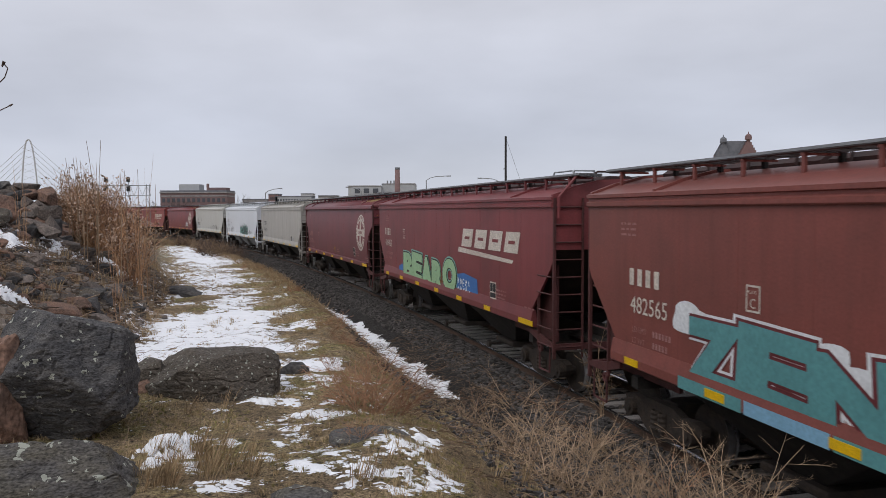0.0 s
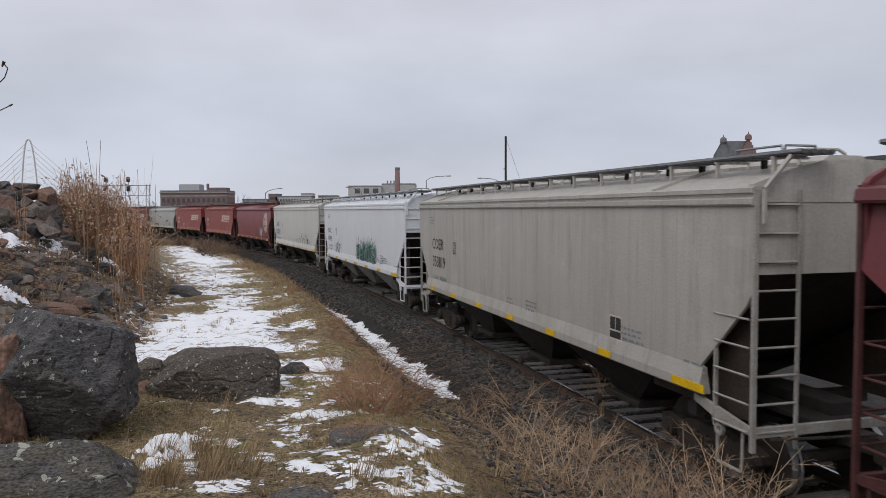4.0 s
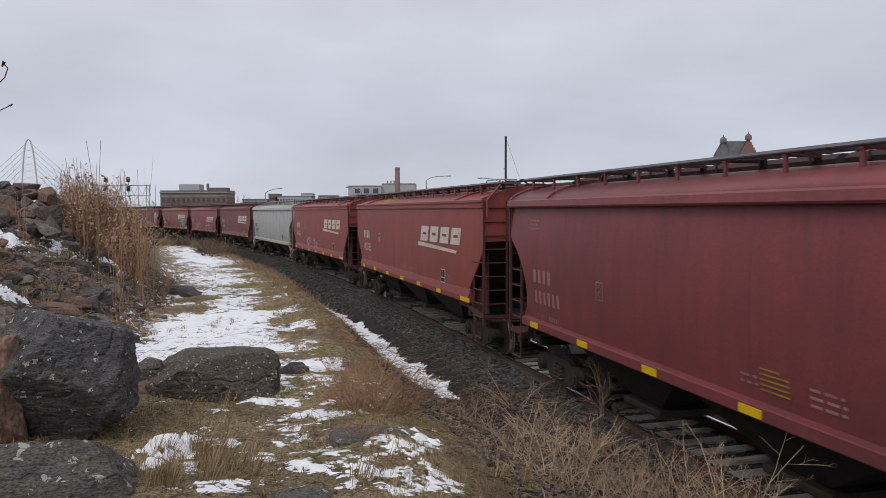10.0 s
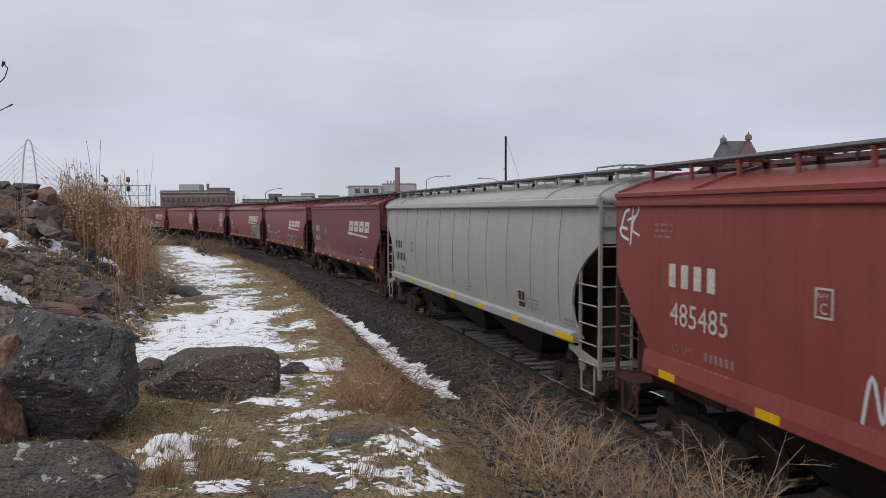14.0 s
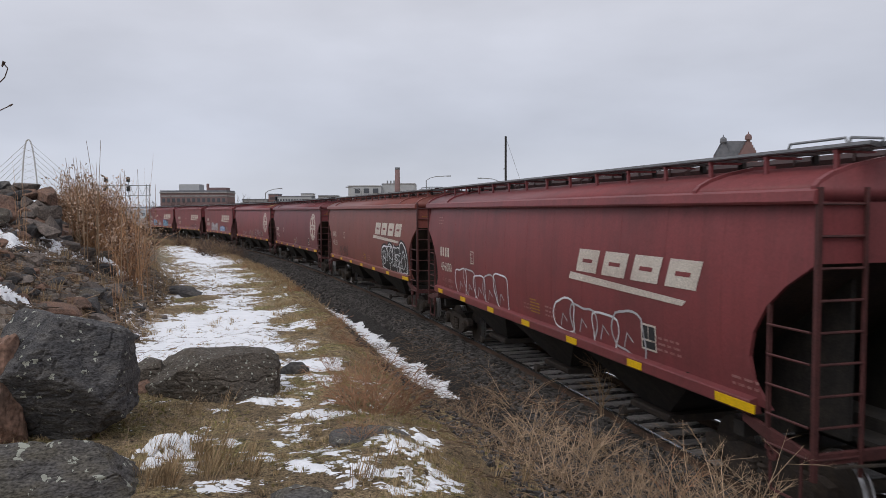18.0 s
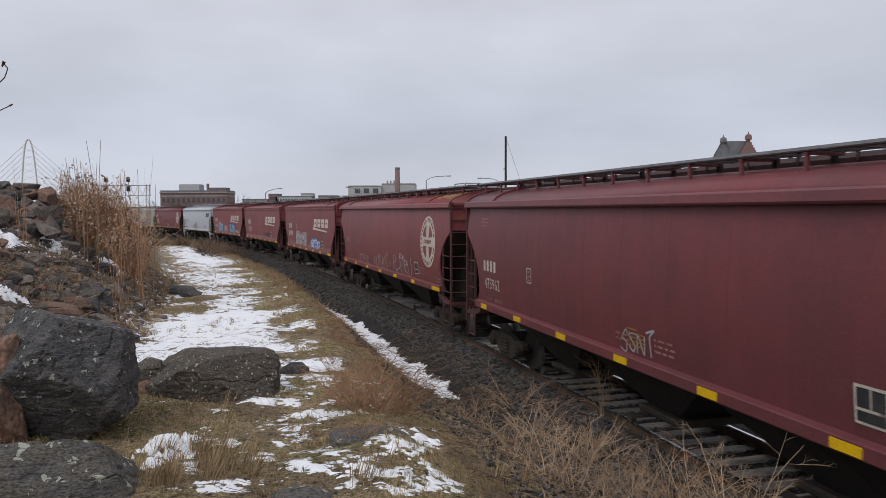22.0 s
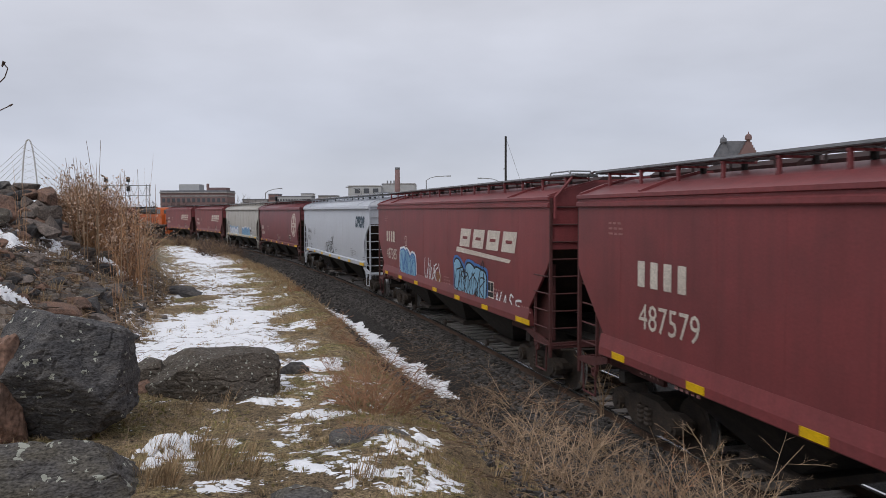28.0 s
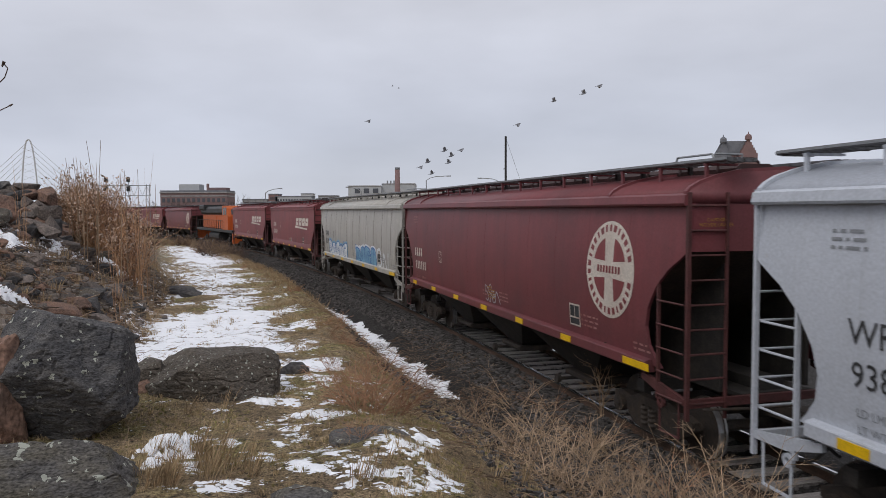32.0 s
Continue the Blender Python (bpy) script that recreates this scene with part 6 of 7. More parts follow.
def street_lamp(px, py_top, arm, d):
    k = d / 1342
    zt = 3.787 + (372.5 - py_top) * k
    ob = thing("street_lamp", "grey metal street lamp with a long curved arm", "street lamp", "street lamps", at=pose((px - 784) * k, d, 0))
    part("post", cached("sl_post_%d" % px, GALV, lambda b: b.tube((0, 0, -0.8), (0, 0, zt - 8 * k), 1.1 * k, 0.8 * k, 8)), ob)
    sg = 1 if arm > 0 else -1
    part("arm", cached("sl_arm_%d" % px, GALV, lambda b: b.pipe([(0, 0, zt - 8 * k), (sg * 6 * k, 0, zt - 4 * k), (sg * 15 * k, 0, zt - 1.5 * k), (arm * k, 0, zt)], 0.6 * k, 6)), ob)
    part("lamp_head", cached("sl_head_%d" % px, GALV, lambda b: b.box(arm * k - 3.5 * k, arm * k + 3.5 * k, -0.15, 0.15, zt - 1.2 * k, zt + 0.6 * k, 0.05)), ob)


street_lamp(471, 333, 26, 190)
street_lamp(755, 312, 40, 120)
street_lamp(885, 316, -36, 120)
street_lamp(640, 331, -24, 170)


def utility_pole():
    d = 75.0
    k = d / 1342
    x, zt = (895 - 784) * k, 3.787 + (372.5 - 243) * k
    ob = thing("utility_pole", "tall dark wooden pole with a guy wire", "utility pole", at=pose(x, d, 0))
    part("shaft", cached("up_shaft", POLE, lambda b: b.tube((0, 0, -0.8), (0, 0, zt), 2.3 * k, 1.9 * k, 10)), ob)
    part("guy_wire", cached("up_guy", GALV, lambda b: b.tube((2 * k, 0, zt - 8 * k), (48 * k, 0, zt - 142 * k), 0.35 * k, 0.35 * k, 4)), ob, "thin steel wire")
    part("bracket", cached("up_bracket", POLE, lambda b: b.box(-4 * k, 0, -0.05, 0.05, zt - 58 * k, zt - 56.5 * k)), ob)


utility_pole()


def bridge():
    d = 420.0
    k = d / 1342
    z = lambda py: 3.787 + (372.5 - py) * k
    X = lambda px: (px - 55) * k
    ob = thing("footbridge", "white cable-stayed footbridge with an arched mast", "bridge", at=pose((55 - 784) * k, d, 0))

    def mast(b):
        pts = []
        for i in range(25):
            u = -1 + 2 * i / 24
            pts.append((X(55) + 15 * k * u, 0, z(350) + (z(246) - z(350)) * (1 - abs(u) ** 2.4)))
        b.pipe([(X(39), 0, -1)] + pts + [(X(71), 0, -1)], 1.3 * k, 8)
    part("mast", cached("fb_mast", WHITE_STEEL, mast), ob)
    part("deck", cached("fb_deck", STONE, lambda b: b.box(X(-120), X(200), -2, 2, z(366), z(362))), ob, "grey deck")
    for i in range(7):
        for sg in (-1, 1):
            top = (X(55 + sg * (6 + 1.8 * i)), 0, z(254 + 11 * i))
            foot = (X(55 + sg * (130 - 12 * i)), 0, z(364))
            part("cable", cached("fb_cable_%d_%d" % (i, sg), WHITE_STEEL, lambda b: b.tube(top, foot, 0.42 * k, 0.42 * k, 4)), ob)
    for i in range(6):
        part("cross_brace", cached("fb_brace_%d" % i, WHITE_STEEL, lambda b: (b.tube((X(42), 0, z(330 - 12 * i)), (X(68), 0, z(320 - 12 * i)), 0.25 * k, 0.25 * k, 4), b.tube((X(68), 0, z(330 - 12 * i)), (X(42), 0, z(320 - 12 * i)), 0.25 * k, 0.25 * k, 4))), ob)


bridge()


def signal_gantry():
    d = 120.0
    k = d / 1342
    z = lambda py: 3.787 + (372.5 - py) * k
    X = lambda px: (px - 784) * k
    ob = thing("signal_gantry", "grey lattice signal gantry with two dark signal masts", "railway signal", at=pose(0, d, 0))
    def truss(b):
        for py in (327, 345):
            for y in (0, 0.8):
                b.tube((X(165), y, z(py)), (X(265), y, z(py)), 0.05, 0.05, 5)
        for i in range(14):
            x = X(165 + i * 7.4)
            b.tube((x, 0, z(327 if i % 2 else 345)), (X(165 + (i + 1) * 7.4), 0, z(345 if i % 2 else 327)), 0.03, 0.03, 4)
    part("truss", cached("sg_truss", GALV, truss), ob)
    for px in (166, 262):
        part("leg", cached("sg_leg_%d" % px, GALV, lambda b: ([b.tube((X(px) + q, 0.4, -0.5), (X(px) + q, 0.4, z(325)), 0.05, 0.05, 6) for q in (-0.25, 0.25)])), ob)
    for px in (192, 231):
        m = part("signal_mast", cached("sg_mast_%d" % px, GALV, lambda b: b.tube((X(px), -0.3, z(350)), (X(px), -0.3, z(312)), 0.06, 0.06, 6)), ob)
        for py in (317, 333):
            part("signal_head", cached("sg_head_%d_%d" % (px, py), BLACK, lambda b: (b.box(X(px - 2.2), X(px + 2.2), -0.55, -0.2, z(py + 4.5), z(py - 4.5), 0.06), b.disc_y(X(px), z(py - 2), 0.2, -0.8, -0.55, 12), b.disc_y(X(px), z(py + 2), 0.2, -0.8, -0.55, 12))), m, "black signal lamps box")
        part("handrail", cached("sg_rail_%d" % px, GALV, lambda b: (b.tube((X(px - 12), -0.4, z(319)), (X(px + 6), -0.4, z(319)), 0.03, 0.03, 4), b.tube((X(px - 12), -0.4, z(345)), (X(px - 12), -0.4, z(319)), 0.03, 0.03, 4))), ob)


signal_gantry()

for i, (rear, kind, paint_name, big) in enumerate(TRAIN):
    if kind == "engine":
        make_engine(rear)
    else:
        make_hopper(i, rear, kind, paint_name, big)
# ---- boulders and stones of the bank ----
def lay_rock(x, y, size, seed, mat, label, sink=0.35, turn=0, tilt=0, sub=4, name="boulder", **kw):
    return boulder(x, y, gz(x, y) + size[2] * (1 - 2 * sink), size, seed, mat, label, turn, tilt, name, sub, **kw)


def lichened(name, base, second, spots, share, size):
    """Basalt with pale crusts of lichen: round spots of many sizes."""
    m = material(name, base, 0.85, 0, second, 3.5, 0.6, 45, 0.42, 1.0, 9, (1, 1, 2.6))
    nt = m.node_tree
    b = nt.nodes["Principled BSDF"]
    for n in nt.nodes:
        if n.bl_idname == "ShaderNodeBump":
            n.inputs["Distance"].default_value = 0.03
    src = b.inputs["Base Color"].links[0].from_socket
    co = nt.nodes.new("ShaderNodeTexCoord")
    wob = nt.nodes.new("ShaderNodeTexNoise")
    wob.inputs["Scale"].default_value, wob.inputs["Detail"].default_value = spots * 1.6, 3
    mixv = nt.nodes.new("ShaderNodeMixRGB")
    mixv.inputs[0].default_value = 1.5 / spots
    n1 = nt.nodes.new("ShaderNodeTexVoronoi")
    n1.inputs["Scale"].default_value = spots
    sep = nt.nodes.new("ShaderNodeSeparateColor")
    rnd = nt.nodes.new("ShaderNodeMapRange")
    for k, v in (("From Min", share), ("From Max", 1.0), ("To Min", 0.0), ("To Max", size)):
        rnd.inputs[k].default_value = v
    less = nt.nodes.new("ShaderNodeMath")
    less.operation = "LESS_THAN"
    mx = nt.nodes.new("ShaderNodeMixRGB")
    mx.inputs[2].default_value = (0.34, 0.35, 0.30, 1)
    for a, c in ((co.outputs["Object"], wob.inputs["Vector"]), (co.outputs["Object"], mixv.inputs[1]), (wob.outputs["Color"], mixv.inputs[2]), (mixv.outputs[0], n1.inputs["Vector"]),
                 (n1.outputs["Color"], sep.inputs[0]), (sep.outputs[0], rnd.inputs["Value"]), (n1.outputs["Distance"], less.inputs[0]), (rnd.outputs[0], less.inputs[1]),
                 (less.outputs[0], mx.inputs[0]), (src, mx.inputs[1]), (mx.outputs[0], b.inputs["Base Color"])):
        nt.links.new(a, c)
    return m


ROCK_L = lichened("lichened_basalt", (0.058, 0.057, 0.060), (0.150, 0.140, 0.130), 17, 0.74, 0.40)
ROCK_S = lichened("specked_basalt", (0.088, 0.074, 0.06), (0.05, 0.045, 0.04), 30, 0.62, 0.42)
ROCK_M = lichened("mossy_basalt", (0.082, 0.077, 0.074), (0.115, 0.10, 0.066), 15, 0.6, 0.42)
ROCK_R = material("rusty_basalt", (0.185, 0.11, 0.08), 0.9, 0, (0.08, 0.062, 0.053), 2.5, 0.8, 26, 0.3, 1.0, 7, vary=0.25)

boulder(-3.50, 6.95, 2.24, (0.61, 0.58, 0.70), 31, ROCK_L, "large dark basalt boulder with pale lichen spots", 8, 0, sub=6, planes=14, rough=0.03, keep=0.86, square=4)
boulder(-2.68, 8.72, 1.72, (0.74, 0.50, 0.44), 47, ROCK_S, "flat-topped dark boulder specked with lichen", 4, 0, sub=6, planes=12, rough=0.035, keep=0.95, square=6)
boulder(-2.52, 4.75, 1.90, (0.66, 0.42, 0.44), 53, ROCK_M, "low mossy grey boulder by the bank's edge", 20, 0, sub=6, planes=14, rough=0.035, keep=0.84)
boulder(-3.93, 6.5, 2.15, (0.29, 0.3, 0.62), 59, ROCK_R, "rusty brown boulder beside the dark boulder", 30, 0, sub=5)
boulder(-3.48, 8.75, 1.82, (0.26, 0.26, 0.26), 61, ROCK_S, "small brown block wedged between boulders", 25)
boulder(-3.38, 8.45, 1.70, (0.22, 0.22, 0.2), 62, ROCK_R, "small rusty block wedged between boulders", 60)
boulder(-2.02, 10.1, 1.60, (0.22, 0.2, 0.17), 63, ROCK, "small dark rock on the snowy path", 10)
boulder(-0.6, 6.3, 1.84, (0.36, 0.30, 0.10), 64, ROCK_M, "flat grey slab sunk in the grass", 15)
boulder(-0.92, 4.80, 1.90, (0.30, 0.2, 0.10), 65, ROCK_M, "flat mossy slab at the path's edge", 5)
lay_rock(-8.9, 25.5, (0.55, 0.45, 0.22), 67, ROCK, "dark stones beside the snowy path")
lay_rock(-8.2, 24.4, (0.40, 0.35, 0.16), 68, ROCK, "dark stones beside the snowy path")
_rng = random.Random(21)
# the pile on the hillside
for k in range(96):
    u = _rng.random()
    y = _rng.uniform(17.5, 25.0) if k < 70 else _rng.uniform(14.0, 24.0)
    px = _rng.uniform(-20, 110) if k < 70 else _rng.uniform(60, 200)
    if 10 < px < 112 and y < 21.2:
        continue
    x = (px - 784) / 1342 * y
    size = _rng.uniform(0.2, 0.46) if k < 70 else _rng.uniform(0.14, 0.3)
    mat = _rng.choice((ROCK, ROCK_B, ROCK_B, ROCK_R, ROCK_S))
    lay_rock(x, y, (size * _rng.uniform(0.8, 1.3), size, size * _rng.uniform(0.55, 0.9)), 200 + k, mat,
             {"rusty_basalt": "broken rusty-brown basalt block on the hillside", "dark_basalt": "broken dark basalt block on the hillside"}.get(mat.name, "broken brown basalt block on the hillside"),
             0.2 if k < 70 else 0.4, _rng.uniform(0, 360), _rng.uniform(-25, 25), 4, "rock", planes=8, keep=0.66, rough=0.03, square=7)
# the stack of broken blocks on the hilltop
for row in range(6):
    for col in range(6):
        px = -16 + col * 22 + 11 * (row % 2) + _rng.uniform(-5, 5)
        py = 318 + row * 15 + _rng.uniform(-4, 4)
        if px > 52 and row == 0 or px > 92:
            continue
        yy = 20.8 - row * 0.34 + _rng.uniform(-0.15, 0.15)
        x = (px - 784) / 1342 * yy
        w, h = _rng.uniform(0.20, 0.33), _rng.uniform(0.17, 0.27)
        mat = _rng.choice((ROCK, ROCK_B, ROCK_B, ROCK_R, ROCK))
        boulder(x, yy, 3.787 + (372.5 - py) / 1342 * yy - h, (w, w * 1.3, h), 900 + row * 10 + col, mat, "stacked broken basalt block on the hilltop", _rng.uniform(0, 360), _rng.uniform(-30, 30), "rock", 4,
                planes=13, keep=0.66, rough=0.03, square=6)
for px, py, size, mat, sd in ((125, 525, (0.5, 0.35, 0.16), ROCK_R, 1), (160, 505, (0.25, 0.2, 0.12), ROCK_B, 2), (185, 480, (0.5, 0.5, 0.35), ROCK, 3), (235, 500, (0.4, 0.35, 0.22), ROCK, 4), (60, 470, (0.4, 0.3, 0.2), ROCK_B, 5),
                              (20, 500, (0.35, 0.3, 0.22), ROCK, 6), (180, 540, (0.35, 0.25, 0.13), ROCK_B, 7), (225, 525, (0.3, 0.25, 0.2), ROCK, 8), (30, 555, (0.12, 0.1, 0.08), LICHEN, 9), (100, 500, (0.25, 0.2, 0.15), ROCK_B, 10),
                              (150, 455, (0.6, 0.5, 0.3), ROCK_B, 11), (110, 425, (0.5, 0.4, 0.3), ROCK, 12), (280, 530, (0.35, 0.25, 0.12), ROCK_B, 13)):
    yy = {525: 13.5, 505: 16, 480: 21, 500: 17.5, 470: 15.5, 540: 13.6, 555: 11.8, 455: 22, 425: 21, 530: 18}.get(py, 15)
    x = (px - 784) / 1342 * yy
    lay_rock(x, yy, [q * 0.68 for q in size], 400 + sd, mat, "weathered basalt stone set in the slope", 0.3, 40 * sd, 0, 4, "rock", planes=10, keep=0.6, rough=0.04, square=3)


# smaller broken pieces between the blocks
SHARDS = [rock_mesh("rock", 700 + i, (1, 1, 0.6), (ROCK, ROCK_B, ROCK_R, ROCK_B)[i % 4], 3, 7, 0.02, 0.6, 6) for i in range(8)]
for i in range(190):
    yy = _rng.uniform(11.5, 24)
    px = _rng.uniform(-15, 225)
    x = (px - 784) / 1342 * yy
    if track_sd(x, yy)[1][0] < 9.9:
        continue
    size = _rng.uniform(0.07, 0.2) * (1.6 if i % 9 == 0 else 1)
    ob = thing("rock", "small broken basalt piece on the hillside", "rock", "hillside rocks", me=SHARDS[i % 8])
    ob.matrix_basis = pose(x, yy, gz(x, yy) + size * 0.15, _rng.uniform(-20, 20), _rng.uniform(-20, 20), _rng.uniform(0, 360)) @ Matrix.Diagonal((size * _rng.uniform(0.8, 1.7), size, size, 1))


# snow that lies in thick caps
def drift(k, x, y, rx, ry, high, seed):
    """A crusted patch of snow: a thin uneven heap that runs out raggedly over the ground."""
    n = 64
    u, v = np.meshgrid(np.linspace(-1.3, 1.3, n), np.linspace(-1.3, 1.3, n))
    u, v = u.ravel(), v.ravel()
    px, py = x + u * rx, y + v * ry
    rough = np.array([noise.noise(Vector((p * 6 + seed * 7, q * 6, 1.0))) * 0.9 + noise.noise(Vector((p * 17 + seed, q * 17, 4.0))) * 0.75 + noise.noise(Vector((p * 45, q * 45, seed))) * 0.35 for p, q in zip(px, py)])
    h = (0.85 if k < 6 else 0.58) - np.sqrt(u * u + v * v) * 1.0 + rough
    z = ground_z(px, py) + high * np.clip(h - 0.2, -0.35, 0.7) * (0.8 if k < 6 else 0.55) - 0.004
    idx = np.arange(n * n).reshape(n, n)
    faces = np.stack([idx[:-1, :-1], idx[:-1, 1:], idx[1:, 1:], idx[1:, :-1]], -1).reshape(-1, 4)
    keep = (h[faces] > 0.05).any(1)
    me = bpy.data.meshes.new("snow_drift")
    me.from_pydata(np.stack([px - x, py - y, z - gz(x, y)], -1).tolist(), [], faces[keep].tolist())
    me.polygons.foreach_set("use_smooth", [True] * len(me.polygons))
    me.materials.append(SNOW)
    ob = thing("snow_drift", "thin ragged patch of crusted white snow", "snow", "snow drifts", me=me)
    ob.matrix_basis = pose(x, y, gz(x, y))


for k, (x, y, rx, ry, high) in enumerate(((-2.27, 6.1, 0.24, 0.42, 0.17), (-2.18, 5.55, 0.12, 0.3, 0.08), (-9.85, 22.9, 0.5, 0.8, 0.42), (-9.2, 16.2, 0.8, 0.6, 0.26), (-10.4, 19.7, 1.0, 1.0, 0.34), (-6.75, 11.7, 0.35, 0.45, 0.2), (-9.75, 17.9, 0.75, 0.55, 0.3), (-10.3, 20.9, 0.6, 0.9, 0.3),
                                          (-1.85, 8.05, 0.42, 0.26, 0.09), (-1.45, 7.45, 0.42, 0.36, 0.06), (-1.30, 6.75, 0.3, 0.25, 0.05), (-0.62, 5.25, 0.42, 0.26, 0.06), (-0.28, 5.8, 0.32, 0.4, 0.07), (-0.2, 6.5, 0.28, 0.45, 0.08),
                                          (-0.12, 5.2, 0.25, 0.22, 0.05), (-1.45, 5.0, 0.3, 0.16, 0.05), (-0.95, 7.5, 0.24, 0.2, 0.04), (-2.4, 7.6, 0.22, 0.2, 0.05), (-1.0, 5.35, 0.25, 0.16, 0.04), (-1.75, 6.6, 0.2, 0.14, 0.035), (-0.35, 4.92, 0.3, 0.16, 0.04))):
    drift(k, x, y, rx, ry, high, k + 1)


# ---- grasses, litter and ballast stones: what nobody could count ----
def scatter(name, templates, places, mat, label, category):
    """One mesh of many small pieces laid out on the ground; each place: x, y, z, size, turn, lean."""
    V, n = [], 0
    prepared = []
    for b in templates:
        prepared.append((np.array(b.v), [f for f in b.f]))
    faces = []
    for k, (x, y, z, size, turn, lean) in enumerate(places):
        v, f = prepared[k % len(prepared)]
        c, s = math.cos(turn), math.sin(turn)
        w = v * size
        q = np.empty_like(w)
        q[:, 0] = w[:, 0] * c - w[:, 1] * s + lean * w[:, 2] + x
        q[:, 1] = w[:, 0] * s + w[:, 1] * c + y
        q[:, 2] = w[:, 2] + z
        V.append(q)
        faces.extend(tuple(i + n for i in p) for p in f)
        n += len(v)
    me = bpy.data.meshes.new(name)
    me.from_pydata(np.concatenate(V).tolist(), [], faces)
    me.materials.append(mat)
    return tagged(new(name, me), label, category, kind="stuff")


def island_vary(mat, lo, hi):
    """Lets each loose piece of a joined mesh have its own shade."""
    nt = mat.node_tree
    b = nt.nodes["Principled BSDF"]
    src = b.inputs["Base Color"].links[0].from_socket
    g = nt.nodes.new("ShaderNodeNewGeometry")
    r = nt.nodes.new("ShaderNodeMapRange")
    r.inputs["To Min"].default_value, r.inputs["To Max"].default_value = lo, hi
    m = nt.nodes.new("ShaderNodeMixRGB")
    m.blend_type = "MULTIPLY"
    m.inputs[0].default_value = 1
    nt.links.new(g.outputs["Random Per Island"], r.inputs["Value"])
    nt.links.new(src, m.inputs[1])
    nt.links.new(r.outputs[0], m.inputs[2])
    nt.links.new(m.outputs[0], b.inputs["Base Color"])
    return mat


def random_places(rng, n, s_lo, s_hi, d_lo, d_hi, size_lo, size_hi, keep=None, bias=1.0):
    """Chance places along the bank between those limits, denser towards the eye."""
    s = s_hi - (s_hi - s_lo) * rng.random(n) ** bias
    d = rng.uniform(d_lo, d_hi, n)
    x, y, _ = track(s, d)
    z = ground_z(x, y)
    out = []
    for i in range(n):
        if keep is not None and not keep(x[i], y[i], s[i], d[i]):
            continue
        out.append((x[i], y[i], z[i], rng.uniform(size_lo, size_hi), rng.uniform(0, 6.283), rng.uniform(-0.3, 0.3)))
    return out


nrng = np.random.default_rng(5)
GRASS_A = island_vary(material("straw_grass", (0.36, 0.26, 0.15), 0.9, 0, (0.24, 0.155, 0.09), 1.5, 0.8, bump=0), 0.5, 1.35)
GRASS_B = island_vary(material("grey_brown_grass", (0.43, 0.325, 0.19), 0.9, 0, (0.27, 0.19, 0.11), 1.5, 0.8, bump=0), 0.5, 1.4)
GRASS_G = island_vary(material("olive_moss_grass", (0.24, 0.225, 0.075), 0.9, 0, (0.33, 0.25, 0.11), 1.5, 0.8, bump=0), 0.5, 1.4)
STONES = island_vary(material("grey_ballast", (0.075, 0.068, 0.065), 0.9, 0, (0.045, 0.04, 0.036), 9, 0.7, 40, 0.2), 0.35, 1.8)
LITTER = island_vary(material("twig_litter", (0.26, 0.18, 0.12), 0.9, 0, (0.13, 0.085, 0.06), 3, 0.7, bump=0), 0.4, 1.5)
short = [grass_tuft(300 + i, 0.11, 16, 0.16) for i in range(6)]
tall = [grass_tuft(320 + i, 0.34, 22, 0.22) for i in range(5)]


def bare(x, y, s, d):
    """Where grass grows: not in the snow of the path."""
    on_path = abs(d - np.interp(s, [-100, -60, -35, -10], [6.0, 6.6, 7.8, 8.0])) < 1.3 and -110 < s < -8.5
    return not on_path or nrng.random() < 0.10


def patchy(x, y, s, d):
    """Grass in clumps, with bare and snowy ground between."""
    return bare(x, y, s, d) and float(wave(np.array([x]), np.array([y]), 2.1, 9)[0]) + nrng.uniform(-0.5, 0.5) > 0.15


scatter("short_grass", short, random_places(nrng, 11500, -16, 2, 3.9, 9.8, 0.22, 0.6, patchy, 1.2), GRASS_B, "short grey-brown winter grass on the bank", "grass")
scatter("path_grass", short, random_places(nrng, 5200, -48, -13, 4.0, 9.3, 0.5, 1.15, patchy, 1.4), GRASS_B, "low dead grass along the snowy path", "grass")
scatter("moss_grass", short, random_places(nrng, 6000, -9, 2, 5.2, 9.0, 0.15, 0.35, patchy, 1.0), GRASS_G, "short olive mossy grass between snow patches", "grass")
scatter("straw_grass", tall, random_places(nrng, 160, -34, 1, 3.4, 6.4, 0.25, 0.5, bare, 1.3) + random_places(nrng, 260, -40, -9, 9.2, 13, 0.5, 1.2, None, 1.0)
        + random_places(nrng, 900, -75, -22, 3.2, 5.6, 0.5, 1.1, None, 1.0)
        + [(x + nrng.normal(0, 0.16), y + nrng.normal(0, 0.14), gz(x, y), nrng.uniform(0.4, 0.8), nrng.uniform(0, 6.28), 0.3) for x, y in [(-1.8, 5.0)] * 13 + [(-1.55, 5.25)] * 8 + [(-2.0, 5.7)] * 8 + [(-1.7, 6.0)] * 5 + [(-2.3, 7.7)] * 3 + [(-0.35, 5.1)] * 3 + [(0.42, 6.2)] * 4],
        GRASS_A, "long straw-coloured dead grass tufts", "grass")


def stone_shape(seed):
    rng = random.Random(seed)
    b = Build()
    v = [(sx * rng.uniform(0.6, 1.1), sy * rng.uniform(0.6, 1.1), sz * rng.uniform(0.45, 0.9)) for sx in (-1, 1) for sy in (-1, 1) for sz in (-1, 1)]
    b.add(v, [(0, 1, 3, 2), (4, 6, 7, 5), (0, 4, 5, 1), (2, 3, 7, 6), (0, 2, 6, 4), (1, 5, 7, 3)])
    return b


